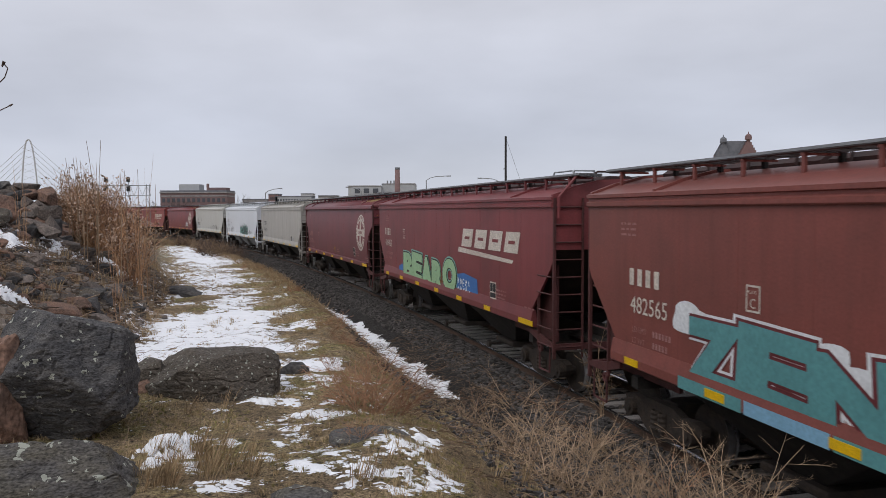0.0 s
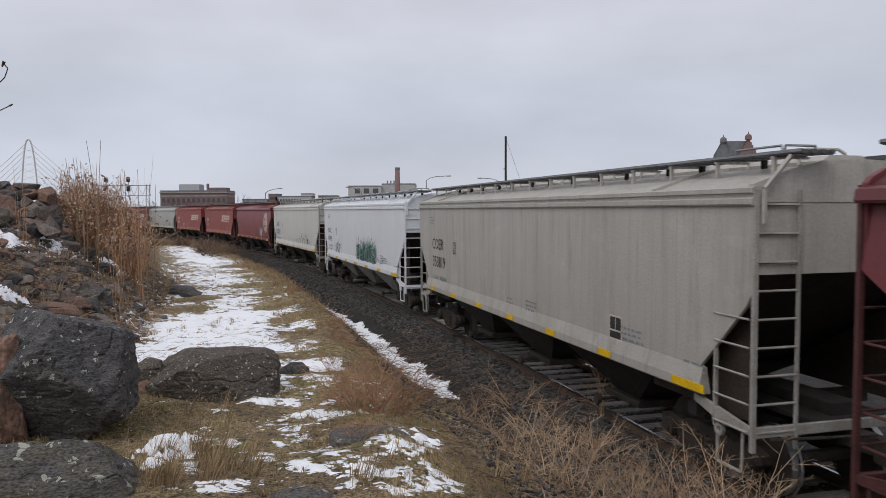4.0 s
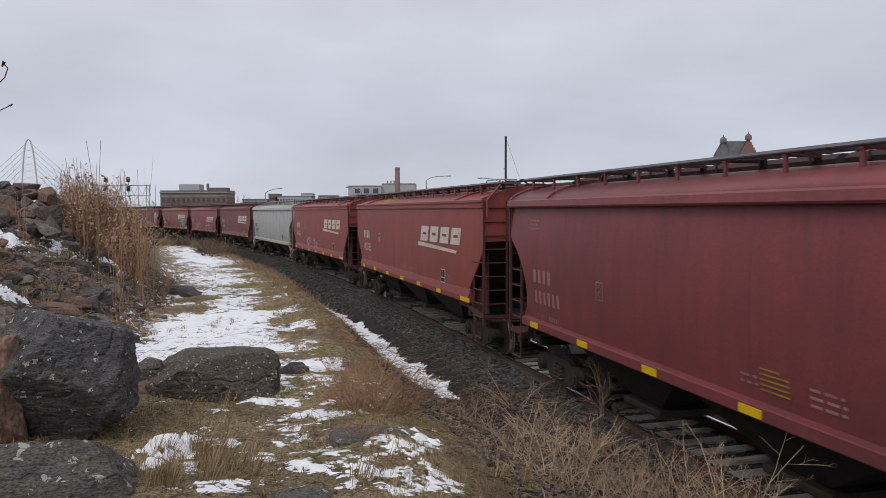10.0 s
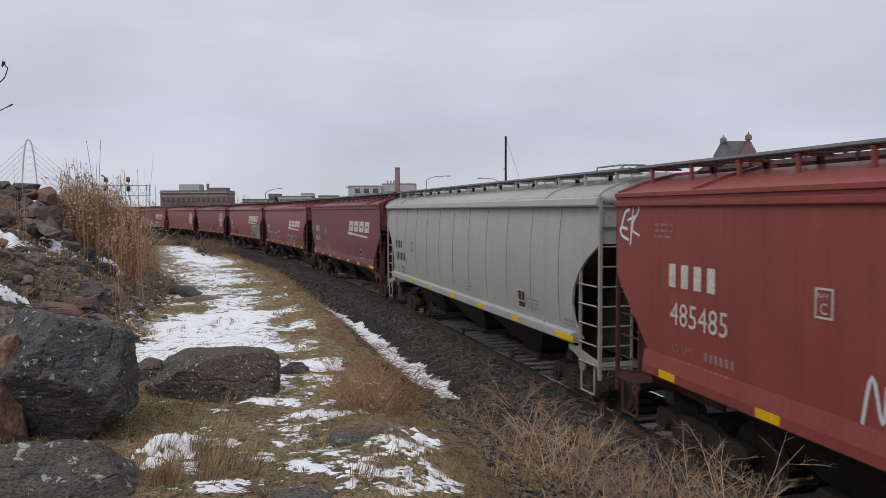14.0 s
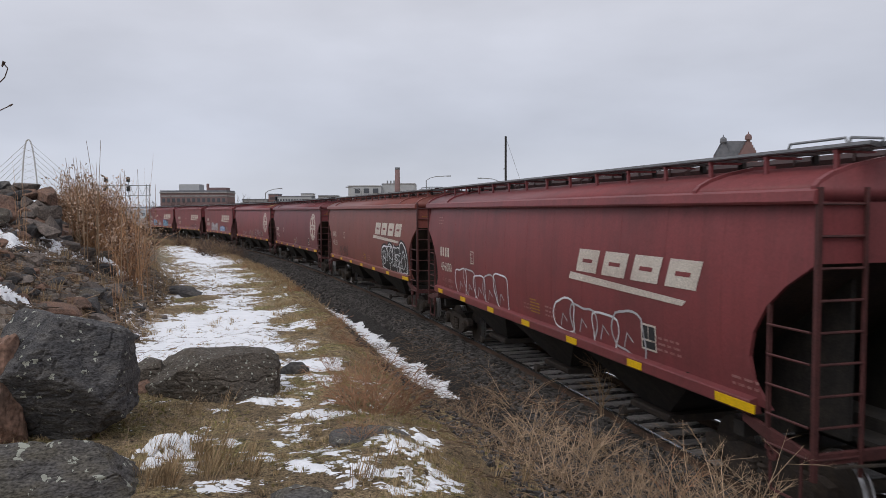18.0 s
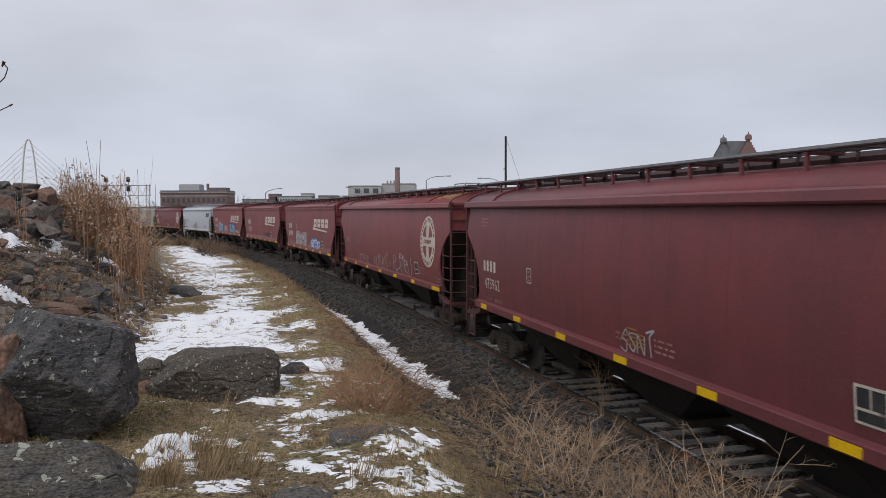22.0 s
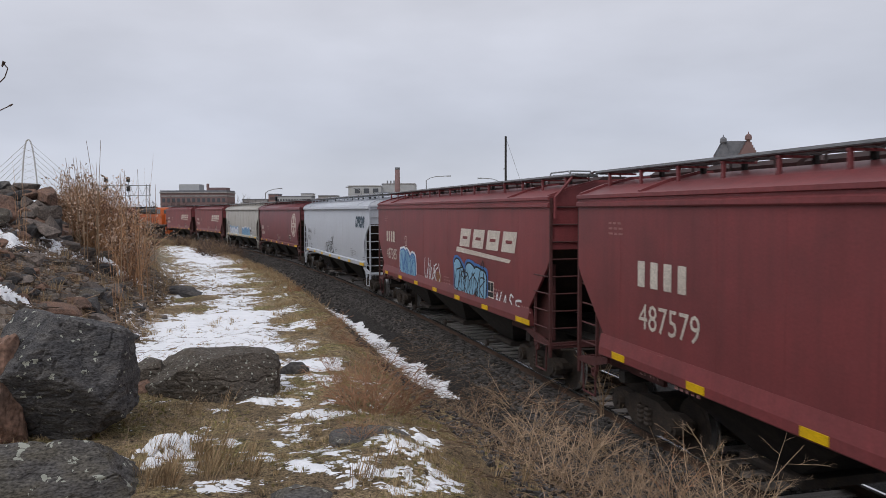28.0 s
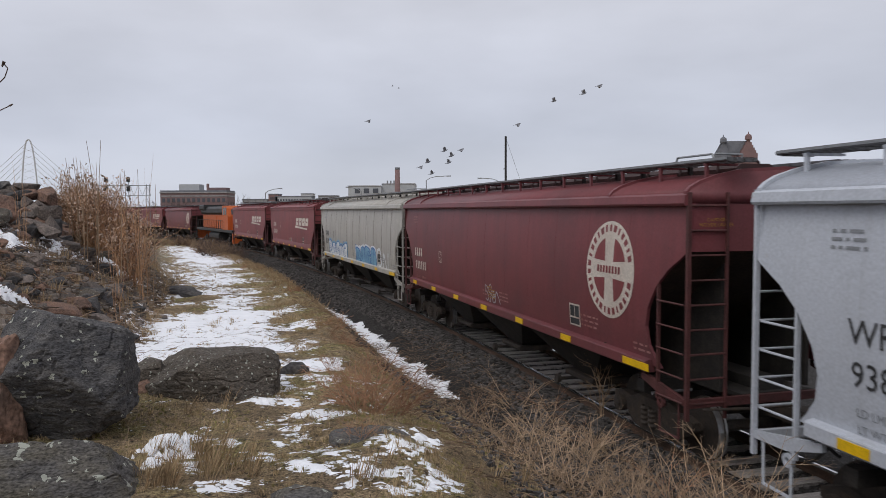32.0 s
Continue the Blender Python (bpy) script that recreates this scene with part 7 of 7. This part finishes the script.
stones = [stone_shape(i) for i in range(12)]
scatter("ballast_stones", stones, random_places(nrng, 13000, -34, 3, 0.85, 2.15, 0.018, 0.048, None, 1.3) + random_places(nrng, 3500, -10.5, 3, 2.1, 2.9, 0.018, 0.045) + random_places(nrng, 3000, -16, 3, -0.65, 0.65, 0.018, 0.042)
        + random_places(nrng, 6000, -80, -30, 0.9, 2.6, 0.03, 0.07), STONES, "grey crushed-stone ballast along the track", "gravel")
scatter("bank_gravel", stones, random_places(nrng, 9000, -13, 2, 2.3, 5.4, 0.010, 0.034, None, 1.0), STONES, "loose gravel on the bank's slope", "gravel")
def clear_of_snow(x, y, s, d):
    """No loose stones on the snow that lies on the hillside."""
    return all(((x - a) / rx) ** 2 + ((y - c) / ry) ** 2 > 0.75 for a, c, rx, ry in ((-9.2, 16.2, 0.8, 0.6), (-10.4, 19.7, 1.0, 1.0), (-6.95, 12.1, 0.4, 0.45)))


scatter("hill_rubble", stones, random_places(nrng, 8500, -34, -5, 9.5, 14.5, 0.02, 0.07, clear_of_snow, 1.0), island_vary(material("hill_rubble", (0.20, 0.17, 0.145), 0.9, 0, (0.09, 0.078, 0.07), 4, 0.7), 0.35, 1.7), "broken basalt rubble on the hillside", "rubble")


def litter_shape(seed):
    rng = random.Random(seed)
    b = Build()
    p = Vector((-0.5, 0, 0))
    v = Vector((1, 0, 0.12))
    for k in range(3):
        q = p + v * 0.33
        b.twig(p, q, 0.012, 0.01)
        p = q
        v = Vector((1, rng.gauss(0, 0.4), rng.gauss(0.05, 0.25)))
    return b


litter = [litter_shape(i) for i in range(10)]
scatter("twig_litter", litter, random_places(nrng, 9000, -22, 2, 1.5, 5.8, 0.1, 0.42, None, 1.1) + random_places(nrng, 1500, -14, 2, 5.8, 10, 0.08, 0.3)
        + random_places(nrng, 2600, -30, -7, 9.3, 13.5, 0.2, 0.8) + random_places(nrng, 120, -30, -9, 5.5, 9.0, 0.08, 0.25), LITTER, "fallen dry twigs over gravel and grass", "twigs")

# ---- dry weeds and bushes, each one a plant ----
WEEDS = [raw_mesh(dry_weed(500 + i, 0.62, 3 + i % 2, 0.85, 0.0056, 3, 0.8, 0.02), "weed", TWIG_STRAW) for i in range(6)]
WEEDS_BIG = [raw_mesh(dry_weed(520 + i, 0.85, 5, 0.75, 0.0052, 3, 0.85, 0.01), "weed", TWIG_STRAW) for i in range(4)]
ARCHED = [raw_mesh(dry_weed(530 + i, 0.95, 6, 1.5, 0.0068, 3, 0.72, 0.05), "weed", (TWIG_STRAW, TWIG_STRAW, TWIG_RED)[i % 3]) for i in range(6)]
BUSH = [raw_mesh(dry_weed(540 + i, 0.56, 14, 1.35, 0.0046, 3, 0.75, 0.015), "bush", TWIG_RED) for i in range(5)]
BUSH_SMALL = [raw_mesh(dry_weed(550 + i, 0.55, 12, 1.1, 0.006, 2, 0.75, 0.02), "bush", (TWIG_RED, BRUSH_TWIG, TWIG_STRAW)[i % 3]) for i in range(6)]
BRUSH = [raw_mesh(dry_weed(610 + i, 0.8, 11, 1.0, 0.014, 2, 0.8), "brush", (TWIG_DARK, BRUSH_TWIG)[i % 2]) for i in range(4)]
SHRUBS, LEAFY = [], []
for i in range(6):
    leaves = Build()
    wood = raw_mesh(twig_plant(560 + i, 1.0, 5 + i % 3, 0.75, 0.5, 0.011, 2, leaves, 2, 1.35, 0.2), "wood", (RUST_TWIG, TWIG_RED, RUST_TWIG)[i % 3])
    SHRUBS.append((wood, raw_mesh(leaves, "withered_leaves", DEAD_LEAF)))
    leaves = Build()
    wood = raw_mesh(twig_plant(590 + i, 1.0, 5, 0.5, 0.45, 0.009, 2, leaves, 2, 1.0, 0.2), "wood", (TWIG_DARK, TWIG_RED)[i % 2])
    LEAFY.append((wood, raw_mesh(leaves, "withered_leaves", DARK_LEAF)))
STALKS_S = [raw_mesh(twig_plant(580 + i, 1.0, 3, 0.16, 0.2, 0.009, 1), "stalks", RUST_TWIG) for i in range(3)]


def plant(meshes, k, x, y, size, name, label, category, group, wide=1.0):
    ob = thing(name, label, category, group, me=meshes[k % len(meshes)])
    ob.matrix_basis = pose(x, y, gz(x, y) - 0.03, 0, 0, (k * 67) % 360) @ Matrix.Diagonal((size * wide, size * wide, size, 1))
    return ob


_w = random.Random(8)
k = 0
# tall weeds by the rail, near the eye
for x, y, size in ((3.1, 7.9, 1.93), (3.45, 8.5, 1.63), (2.75, 7.6, 1.90), (2.65, 8.7, 1.38), (2.3, 7.7, 1.63), (3.3, 8.2, 1.55), (2.95, 8.6, 1.38), (3.75, 8.7, 1.46)):
    plant(WEEDS_BIG, k, x, y, size, "dry_weed", "tall straw-coloured dead weed beside the track", "weed", "dead weeds")
    k += 1
for x, y, size in ((0.7, 6.6, 1.36), (1.35, 7.6, 1.57), (1.0, 9.2, 1.47), (1.1, 7.9, 1.57), (1.5, 8.6, 1.66), (0.75, 8.6, 1.27), (1.9, 9.2, 1.47), (2.2, 9.9, 1.36), (1.0, 7.0, 1.08), (1.75, 7.4, 1.47), (2.1, 8.2, 1.57), (2.5, 10.6, 0.97),
                   (1.6, 9.3, 1.47), (2.4, 9.3, 1.36), (1.4, 11.0, 0.97), (0.9, 10.4, 0.88), (1.8, 10.4, 1.27)):
    plant(WEEDS, k, x, y, size, "dry_weed", "dry brown branching weed on the gravel slope", "weed", "dead weeds")
    k += 1
for i in range(13):
    s, d = _w.uniform(-12.5, -6.0), _w.uniform(1.55, 3.4)
    x, y, _ = track(s, d)
    plant(ARCHED, i, float(x), float(y), _w.uniform(0.85, 1.3), "dry_weed", "arching straw-brown dead weed on the ballast edge", "weed", "dead weeds", 1.1)
LONE = [raw_mesh(dry_weed(536, 1.0, 3, 0.16, 0.011, 3, 0.98), "weed", BRUSH_TWIG)]
plant(LONE, 0, 3.0, 14.2, 1.5, "dry_weed", "single tall reddish dead weed beside the rail", "weed", "dead weeds", 0.9)
plant(WEEDS, 1, 2.3, 11.6, 1.75, "dry_weed", "single tall dead weed beside the rail", "weed", "dead weeds", 1.3)
plant(WEEDS, 2, 2.55, 12.2, 1.3, "dry_weed", "single tall dead weed beside the rail", "weed", "dead weeds", 1.3)
for i in range(11):
    s, d = _w.uniform(-9.5, -4.0), _w.uniform(2.0, 4.2)
    x, y, _ = track(s, d)
    plant(WEEDS, k, float(x), float(y), _w.uniform(0.8, 1.3), "dry_weed", "dry brown branching weed on the gravel slope", "weed", "dead weeds", 1.15)
    k += 1
# the red-brown bush at the bank's crest and smaller ones
for x, y, size in ((-0.78, 7.5, 1.61), (-0.55, 7.8, 1.40), (-0.95, 8.0, 1.40), (-0.5, 8.5, 1.05), (-1.1, 9.3, 0.84), (-0.7, 6.2, 0.59), (-1.0, 10.6, 0.77), (-1.5, 12.0, 0.70), (-1.9, 13.4, 0.77), (-2.5, 15.5, 0.84), (-1.6, 10.6, 0.56)):
    plant(BUSH, k, x, y, size, "bush", "red-brown leafless bush on the bank's crest", "bush", "low bushes")
    k += 1
for i in range(46):
    s, d = _w.uniform(-60, -9), _w.uniform(4.0, 5.9)
    x, y, _ = track(s, d)
    plant(BUSH_SMALL, k, float(x), float(y), _w.uniform(0.35, 0.8), "bush", "rusty-brown dry bush along the ditch", "bush", "low bushes")
    k += 1
# the brush that hides the far end of the path
for i in range(64):
    px, yy = _w.uniform(262, 430), _w.uniform(56, 84)
    if px < 345:
        yy = _w.uniform(80, 92)
    x = (px - 784) / 1342 * yy
    s_, d_ = track_sd(x, yy)
    if d_[0] < 3.2:
        continue
    top = float(np.interp(px, [262, 330, 400, 430], [412, 412, 416, 430])) + _w.uniform(-2, 8)
    high = 3.787 - (top - 372.5) / 1342 * yy - gz(x, yy)
    plant(BRUSH, i, x, yy, max(0.35, high / 0.8), "brush", "grey-brown brush at the far end of the path", "bush", "far brush", 1.1)
# straggling stems over the ballast slope
for i in range(26):
    s, d = _w.uniform(-24, -7), _w.uniform(1.6, 3.2)
    x, y, _ = track(s, d)
    plant(WEEDS, k, float(x), float(y), _w.uniform(0.3, 0.6), "dry_weed", "dark dry weed on the ballast slope", "weed", "dead weeds", 1.5)
    k += 1
# the thicket on the hillside: straw-brown shrubs above, dark leafy ones lower down
def up_to(x, y, bearing):
    """How tall a plant must be to reach that height over the horizon, seen from the path."""
    return 3.787 + bearing * y - gz(x, y)


for i in range(105):
    leafy = i % 5 < 1 or i % 10 == 1
    u = _w.uniform(-0.448, -0.408) if leafy else _w.uniform(-0.512, -0.452) if i % 5 < 4 else _w.uniform(-0.46, -0.405)
    yy = _w.uniform(24.0, 27.0) if leafy else float(np.interp(u, [-0.512, -0.455, -0.405], [27.0, 25.0, 21.0])) + _w.uniform(-1.2, 5.0)
    x = u * yy
    crest = float(np.interp(u, [-0.516, -0.49, -0.462, -0.43, -0.40, -0.385], [0.026, 0.036, 0.033, 0.013, 0.0, -0.01]))
    size = max(0.5, up_to(x, yy, crest) * (_w.uniform(0.6, 0.92) if leafy else _w.uniform(0.62, 1.0)))
    ob = thing("shrub", "dark red-brown shrub thick with withered leaves" if leafy else "withered straw-brown shrub with pale dead leaves", "shrub", "hillside thicket")
    ob.matrix_basis = pose(x, yy, gz(x, yy) - 0.03, 0, 0, (i * 67) % 360) @ Matrix.Diagonal((size * (0.45 if leafy else 0.7), size * 0.6, size, 1))
    wood, leaves = (LEAFY if leafy else SHRUBS)[i % 6]
    part("wood", wood, ob)
    part("withered_leaves", leaves, ob)["kind"] = "stuff"
for u, yy, crest in ((-0.397, 19.6, 0.028), (-0.392, 19.9, 0.040), (-0.401, 20.0, 0.018), (-0.435, 15.4, -0.012), (-0.428, 15.6, -0.03), (-0.554, 17.0, 0.026), (-0.559, 17.0, 0.064), (-0.550, 17.2, 0.01)):
    x = u * yy
    plant(STALKS_S, int(-u * 1000), x, yy, up_to(x, yy, crest), "tall_stalk", "tall dry straw-brown stalks on the slope", "shrub", "tall stalks", 0.3)


def lone_stalk(u_foot, u_top, crest, yy, r):
    """One bare stem that stands out over the thicket, a little bowed."""
    x0, z0 = u_foot * yy, gz(u_foot * yy, yy)
    z1, x1 = 3.787 + crest * yy, u_top * yy
    ob = thing("tall_stalk", "tall thin bare stalk above the thicket", "shrub", "tall stalks", at=pose(x0, yy, z0))
    b, pts = Build(), []
    for k in range(7):
        t = k / 6
        pts.append(Vector(((x1 - x0) * t ** 1.6, 0.1 * math.sin(t * 2.2), (z1 - z0 + 0.05) * t - 0.05)))
    ring = [(1, 0), (-0.5, 0.866), (-0.5, -0.866)]
    b.add([(p.x + r * (1 - 0.1 * k) * a, p.y + r * (1 - 0.1 * k) * e, p.z) for k, p in enumerate(pts) for a, e in ring],
          [(3 * k + i, 3 * k + (i + 1) % 3, 3 * k + 3 + (i + 1) % 3, 3 * k + 3 + i) for k in range(6) for i in range(3)])
    part("stem", raw_mesh(b, "stem", BRUSH_TWIG), ob)


for k, (u_foot, u_top, crest) in enumerate(((-0.455, -0.469, 0.093), (-0.459, -0.450, 0.094), (-0.489, -0.497, 0.070), (-0.480, -0.487, 0.071), (-0.474, -0.4835, 0.072), (-0.474, -0.478, 0.067), (-0.470, -0.472, 0.055), (-0.492, -0.505, 0.052),
                                              (-0.426, -0.4255, 0.049), (-0.418, -0.420, 0.054), (-0.402, -0.4025, 0.055), (-0.384, -0.379, 0.035), (-0.456, -0.457, 0.065), (-0.484, -0.482, 0.05))):
    lone_stalk(u_foot, u_top, crest, 20.6 + 0.3 * (k % 4), 0.014)
for i in range(26):
    px, yy = _w.uniform(-10, 280), _w.uniform(11.5, 19)
    x = (px - 784) / 1342 * yy
    s_, d_ = track_sd(x, yy)
    if d_[0] > 9.6:
        plant(BUSH_SMALL, i, x, yy, _w.uniform(0.3, 0.6), "bush", "low brown dry bush among hillside stones", "bush", "low bushes", 1.2)


# ---- far bare trees behind the train ----
TREES = [raw_mesh(twig_plant(640 + i, 1.0, 7, 0.45, 0.5, 0.024, 2), "tree", FAR_TREE) for i in range(3)]
for i, (px, d, h) in enumerate(((409, 260, 4.2), (420, 270, 5.0), (432, 255, 5.2), (441, 262, 4.4), (452, 275, 4.4), (462, 280, 4.6), (398, 300, 5.0), (300, 330, 5.0), (318, 335, 6.0), (345, 330, 5.2), (270, 330, 6.0))):
    x = (px - 784) / 1342 * d
    ob = thing("tree", "bare leafless tree far behind the train", "tree", "far bare trees")
    ob.matrix_basis = pose(x, d, gz(x, d), 0, 0, i * 50)
    part("trunk", cached("far_trunk", FAR_TREE, lambda b: b.tube((0, 0, -0.3), (0, 0, 3.0), 0.22, 0.14, 7)), ob)
    part("crown", TREES[i % 3], ob, at=pose(0, 0, 2.4) @ Matrix.Diagonal((h, h, h, 1)))


# ---- the sapling whose twigs reach into view ----
def sapling():
    yy = 4.2
    X = lambda px: (px - 784) / 1342 * yy
    Z = lambda py: 3.787 + (372.5 - py) / 1342 * yy
    x0 = X(-75)
    ob = thing("sapling", "bare sapling with dark budded twigs", "sapling", at=pose(0, yy, 0))
    part("trunk", cached("sapling_trunk", TWIG_DARK, lambda b: (b.tube((x0, 0, gz(x0, yy) - 0.05), (x0 - 0.02, 0, Z(240)), 0.016, 0.011, 7), b.tube((x0 - 0.02, 0, Z(240)), (x0 + 0.03, 0, Z(60)), 0.011, 0.006, 7))), ob)
    part("branch", cached("sapling_a", TWIG_DARK, lambda b: (b.pipe([(x0 - 0.01, 0, Z(205)), (X(-30), 0, Z(176)), (X(2), 0, Z(152)), (X(17), 0, Z(138)), (X(23), 0, Z(122)), (X(15), 0, Z(112))], 0.0032, 5), b.tube((X(17), 0, Z(110)), (X(13), 0, Z(119)), 0.010, 0.004, 6))), ob)
    part("branch", cached("sapling_b", TWIG_DARK, lambda b: (b.pipe([(x0 - 0.02, 0, Z(235)), (X(-30), 0, Z(210)), (X(0), 0, Z(198)), (X(20), 0, Z(189)), (X(29), 0, Z(184))], 0.003, 5), b.tube((X(24), 0, Z(187)), (X(30), 0, Z(184)), 0.006, 0.003, 6))), ob)


sapling()

# ---- pigeons ----
PIGEONS = []


def pigeon(i):
    ob = thing("pigeon", "grey pigeon flying with spread wings", "bird", "flock of pigeons")

    def body(b):
        b.tube((-0.2, 0, 0.0), (-0.05, 0, 0.0), 0.03, 0.06, 8)
        b.tube((-0.05, 0, 0.0), (0.1, 0, 0.01), 0.06, 0.05, 8)
        b.tube((0.1, 0, 0.01), (0.17, 0, 0.04), 0.05, 0.025, 8)
        b.tube((0.17, 0, 0.04), (0.21, 0, 0.035), 0.022, 0.004, 6)
    part("body", cached("pigeon_body", FEATHER, body), ob)
    part("tail", cached("pigeon_tail", FEATHER, lambda b: b.extrude_z([(-0.19, -0.02), (-0.33, -0.06), (-0.33, 0.06), (-0.19, 0.02)], -0.006, 0.006)), ob)
    wings = []
    for sg in (-1, 1):
        wing = part("wing", cached("pigeon_wing_%d" % sg, FEATHER, lambda b: b.extrude_z([(0.09, 0), (0.1, sg * 0.14), (0.04, sg * 0.33), (-0.06, sg * 0.3), (-0.1, sg * 0.12), (-0.09, 0)], -0.006, 0.006)), ob)
        wings.append((wing, sg))
    PIGEONS.append((ob, wings, i))
    return ob


for i in range(14):
    pigeon(i)


def motions():
    times = [i * 0.8 for i in range(41)]
    for car, s9, _ in CARS:
        walk(car, [(t, car_pose(s9 + advance(t))) for t in times])
    first = WHEELSETS[0]
    rows = []
    n = 560
    for i in range(n + 1):
        t = 32.0 * i / n
        rows.append((t, Matrix.Rotation((advance(t) - advance(0)) / 0.455, 4, "Y")))
    walk(first, rows)
    act, slot = first.animation_data.action, first.animation_data.action_slot
    for w in WHEELSETS[1:]:
        w.rotation_mode = "QUATERNION"
        keys = w.animation_data_create()
        keys.action = act
        keys.action_slot = slot
    fly()


# bearings of each pigeon from 30.5 s on, every half second, and its distance: those ahead, then those that follow
LEADERS = [((714, 251), (828, 215), (944, 184), (1060, 155), 40), ((671, 285), (789, 244), (913, 199), (1032, 169), 40), ((659, 287), (773, 245), (890, 203), (980, 182), 42),
           ((600, 320), (680, 291), (793, 255), (917, 222), 40), ((574, 200), (609, 188), (650, 174), (697, 155), 150), ((545, 197), (587, 184), (641, 172), (708, 159), 150)]
FOLLOWERS = [((470, 285), (527, 267), (580, 251), (654, 215), 48), ((560, 345), (615, 325), (691, 297), (788, 268), 40), ((540, 350), (600, 333), (673, 311), (758, 288), 40),
           ((570, 356), (630, 340), (697, 317), (817, 266), 42), ((560, 360), (612, 345), (685, 328), (800, 277), 41), ((540, 362), (596, 352), (650, 333), (795, 289), 42),
           ((530, 365), (590, 356), (655, 336), (745, 296), 44), ((520, 366), (580, 358), (640, 340), (765, 308), 46)]
FLIGHTS = LEADERS + FOLLOWERS


def fly():
    def at(px, py, d):
        return Vector(((px - 784) / 1342 * d, d, 3.787 + (372.5 - py) / 1342 * d))
    for ob, wings, i in PIGEONS:
        *pts, d = FLIGHTS[i]
        d *= 1.3
        p = [at(x, y, d) for x, y in pts]
        back = p[0] - p[1]
        rest = at(330 + 6 * i, 372, 170)
        p0, p1 = rest, p[0] + back * 0.9 + Vector((0, 12, -1.0))
        path = [(0.0, p0), (28.6, p0), (29.4, (p0 + p1) / 2), (30.0, p1), (30.5, p[0]), (31.0, p[1]), (31.5, p[2]), (32.0, p[3])]
        yaw = [math.degrees(math.atan2(b.y - a.y, b.x - a.x)) for (_, a), (_, b) in zip(path[4:-1], path[5:])]
        rows = []
        for k, (t, q) in enumerate(path):
            turn = yaw[max(0, min(k - 4, len(yaw) - 1))]
            rows.append((t, pose(q.x, q.y, q.z, 0, -14, turn + 12 * math.sin(i))))
        walk(ob, rows)
        for wing, sg in wings:
            beat = []
            for k in range(40):
                t = 27.0 + k * 0.128
                beat.append((t, pose(0, 0, 0, sg * (20 + 36 * math.cos(k * math.pi + i) if k % 2 else sg * 0 + 20 - 36 * math.cos(i + k)), 0, 0)))
            beat = [(0.0, beat[0][1])] + [r for r in beat if r[0] < 31.95] + [(32.0, pose(0, 0, 0, sg * (55 if i % 3 else -25), 0, 0))]
            walk(wing, beat)


motions()
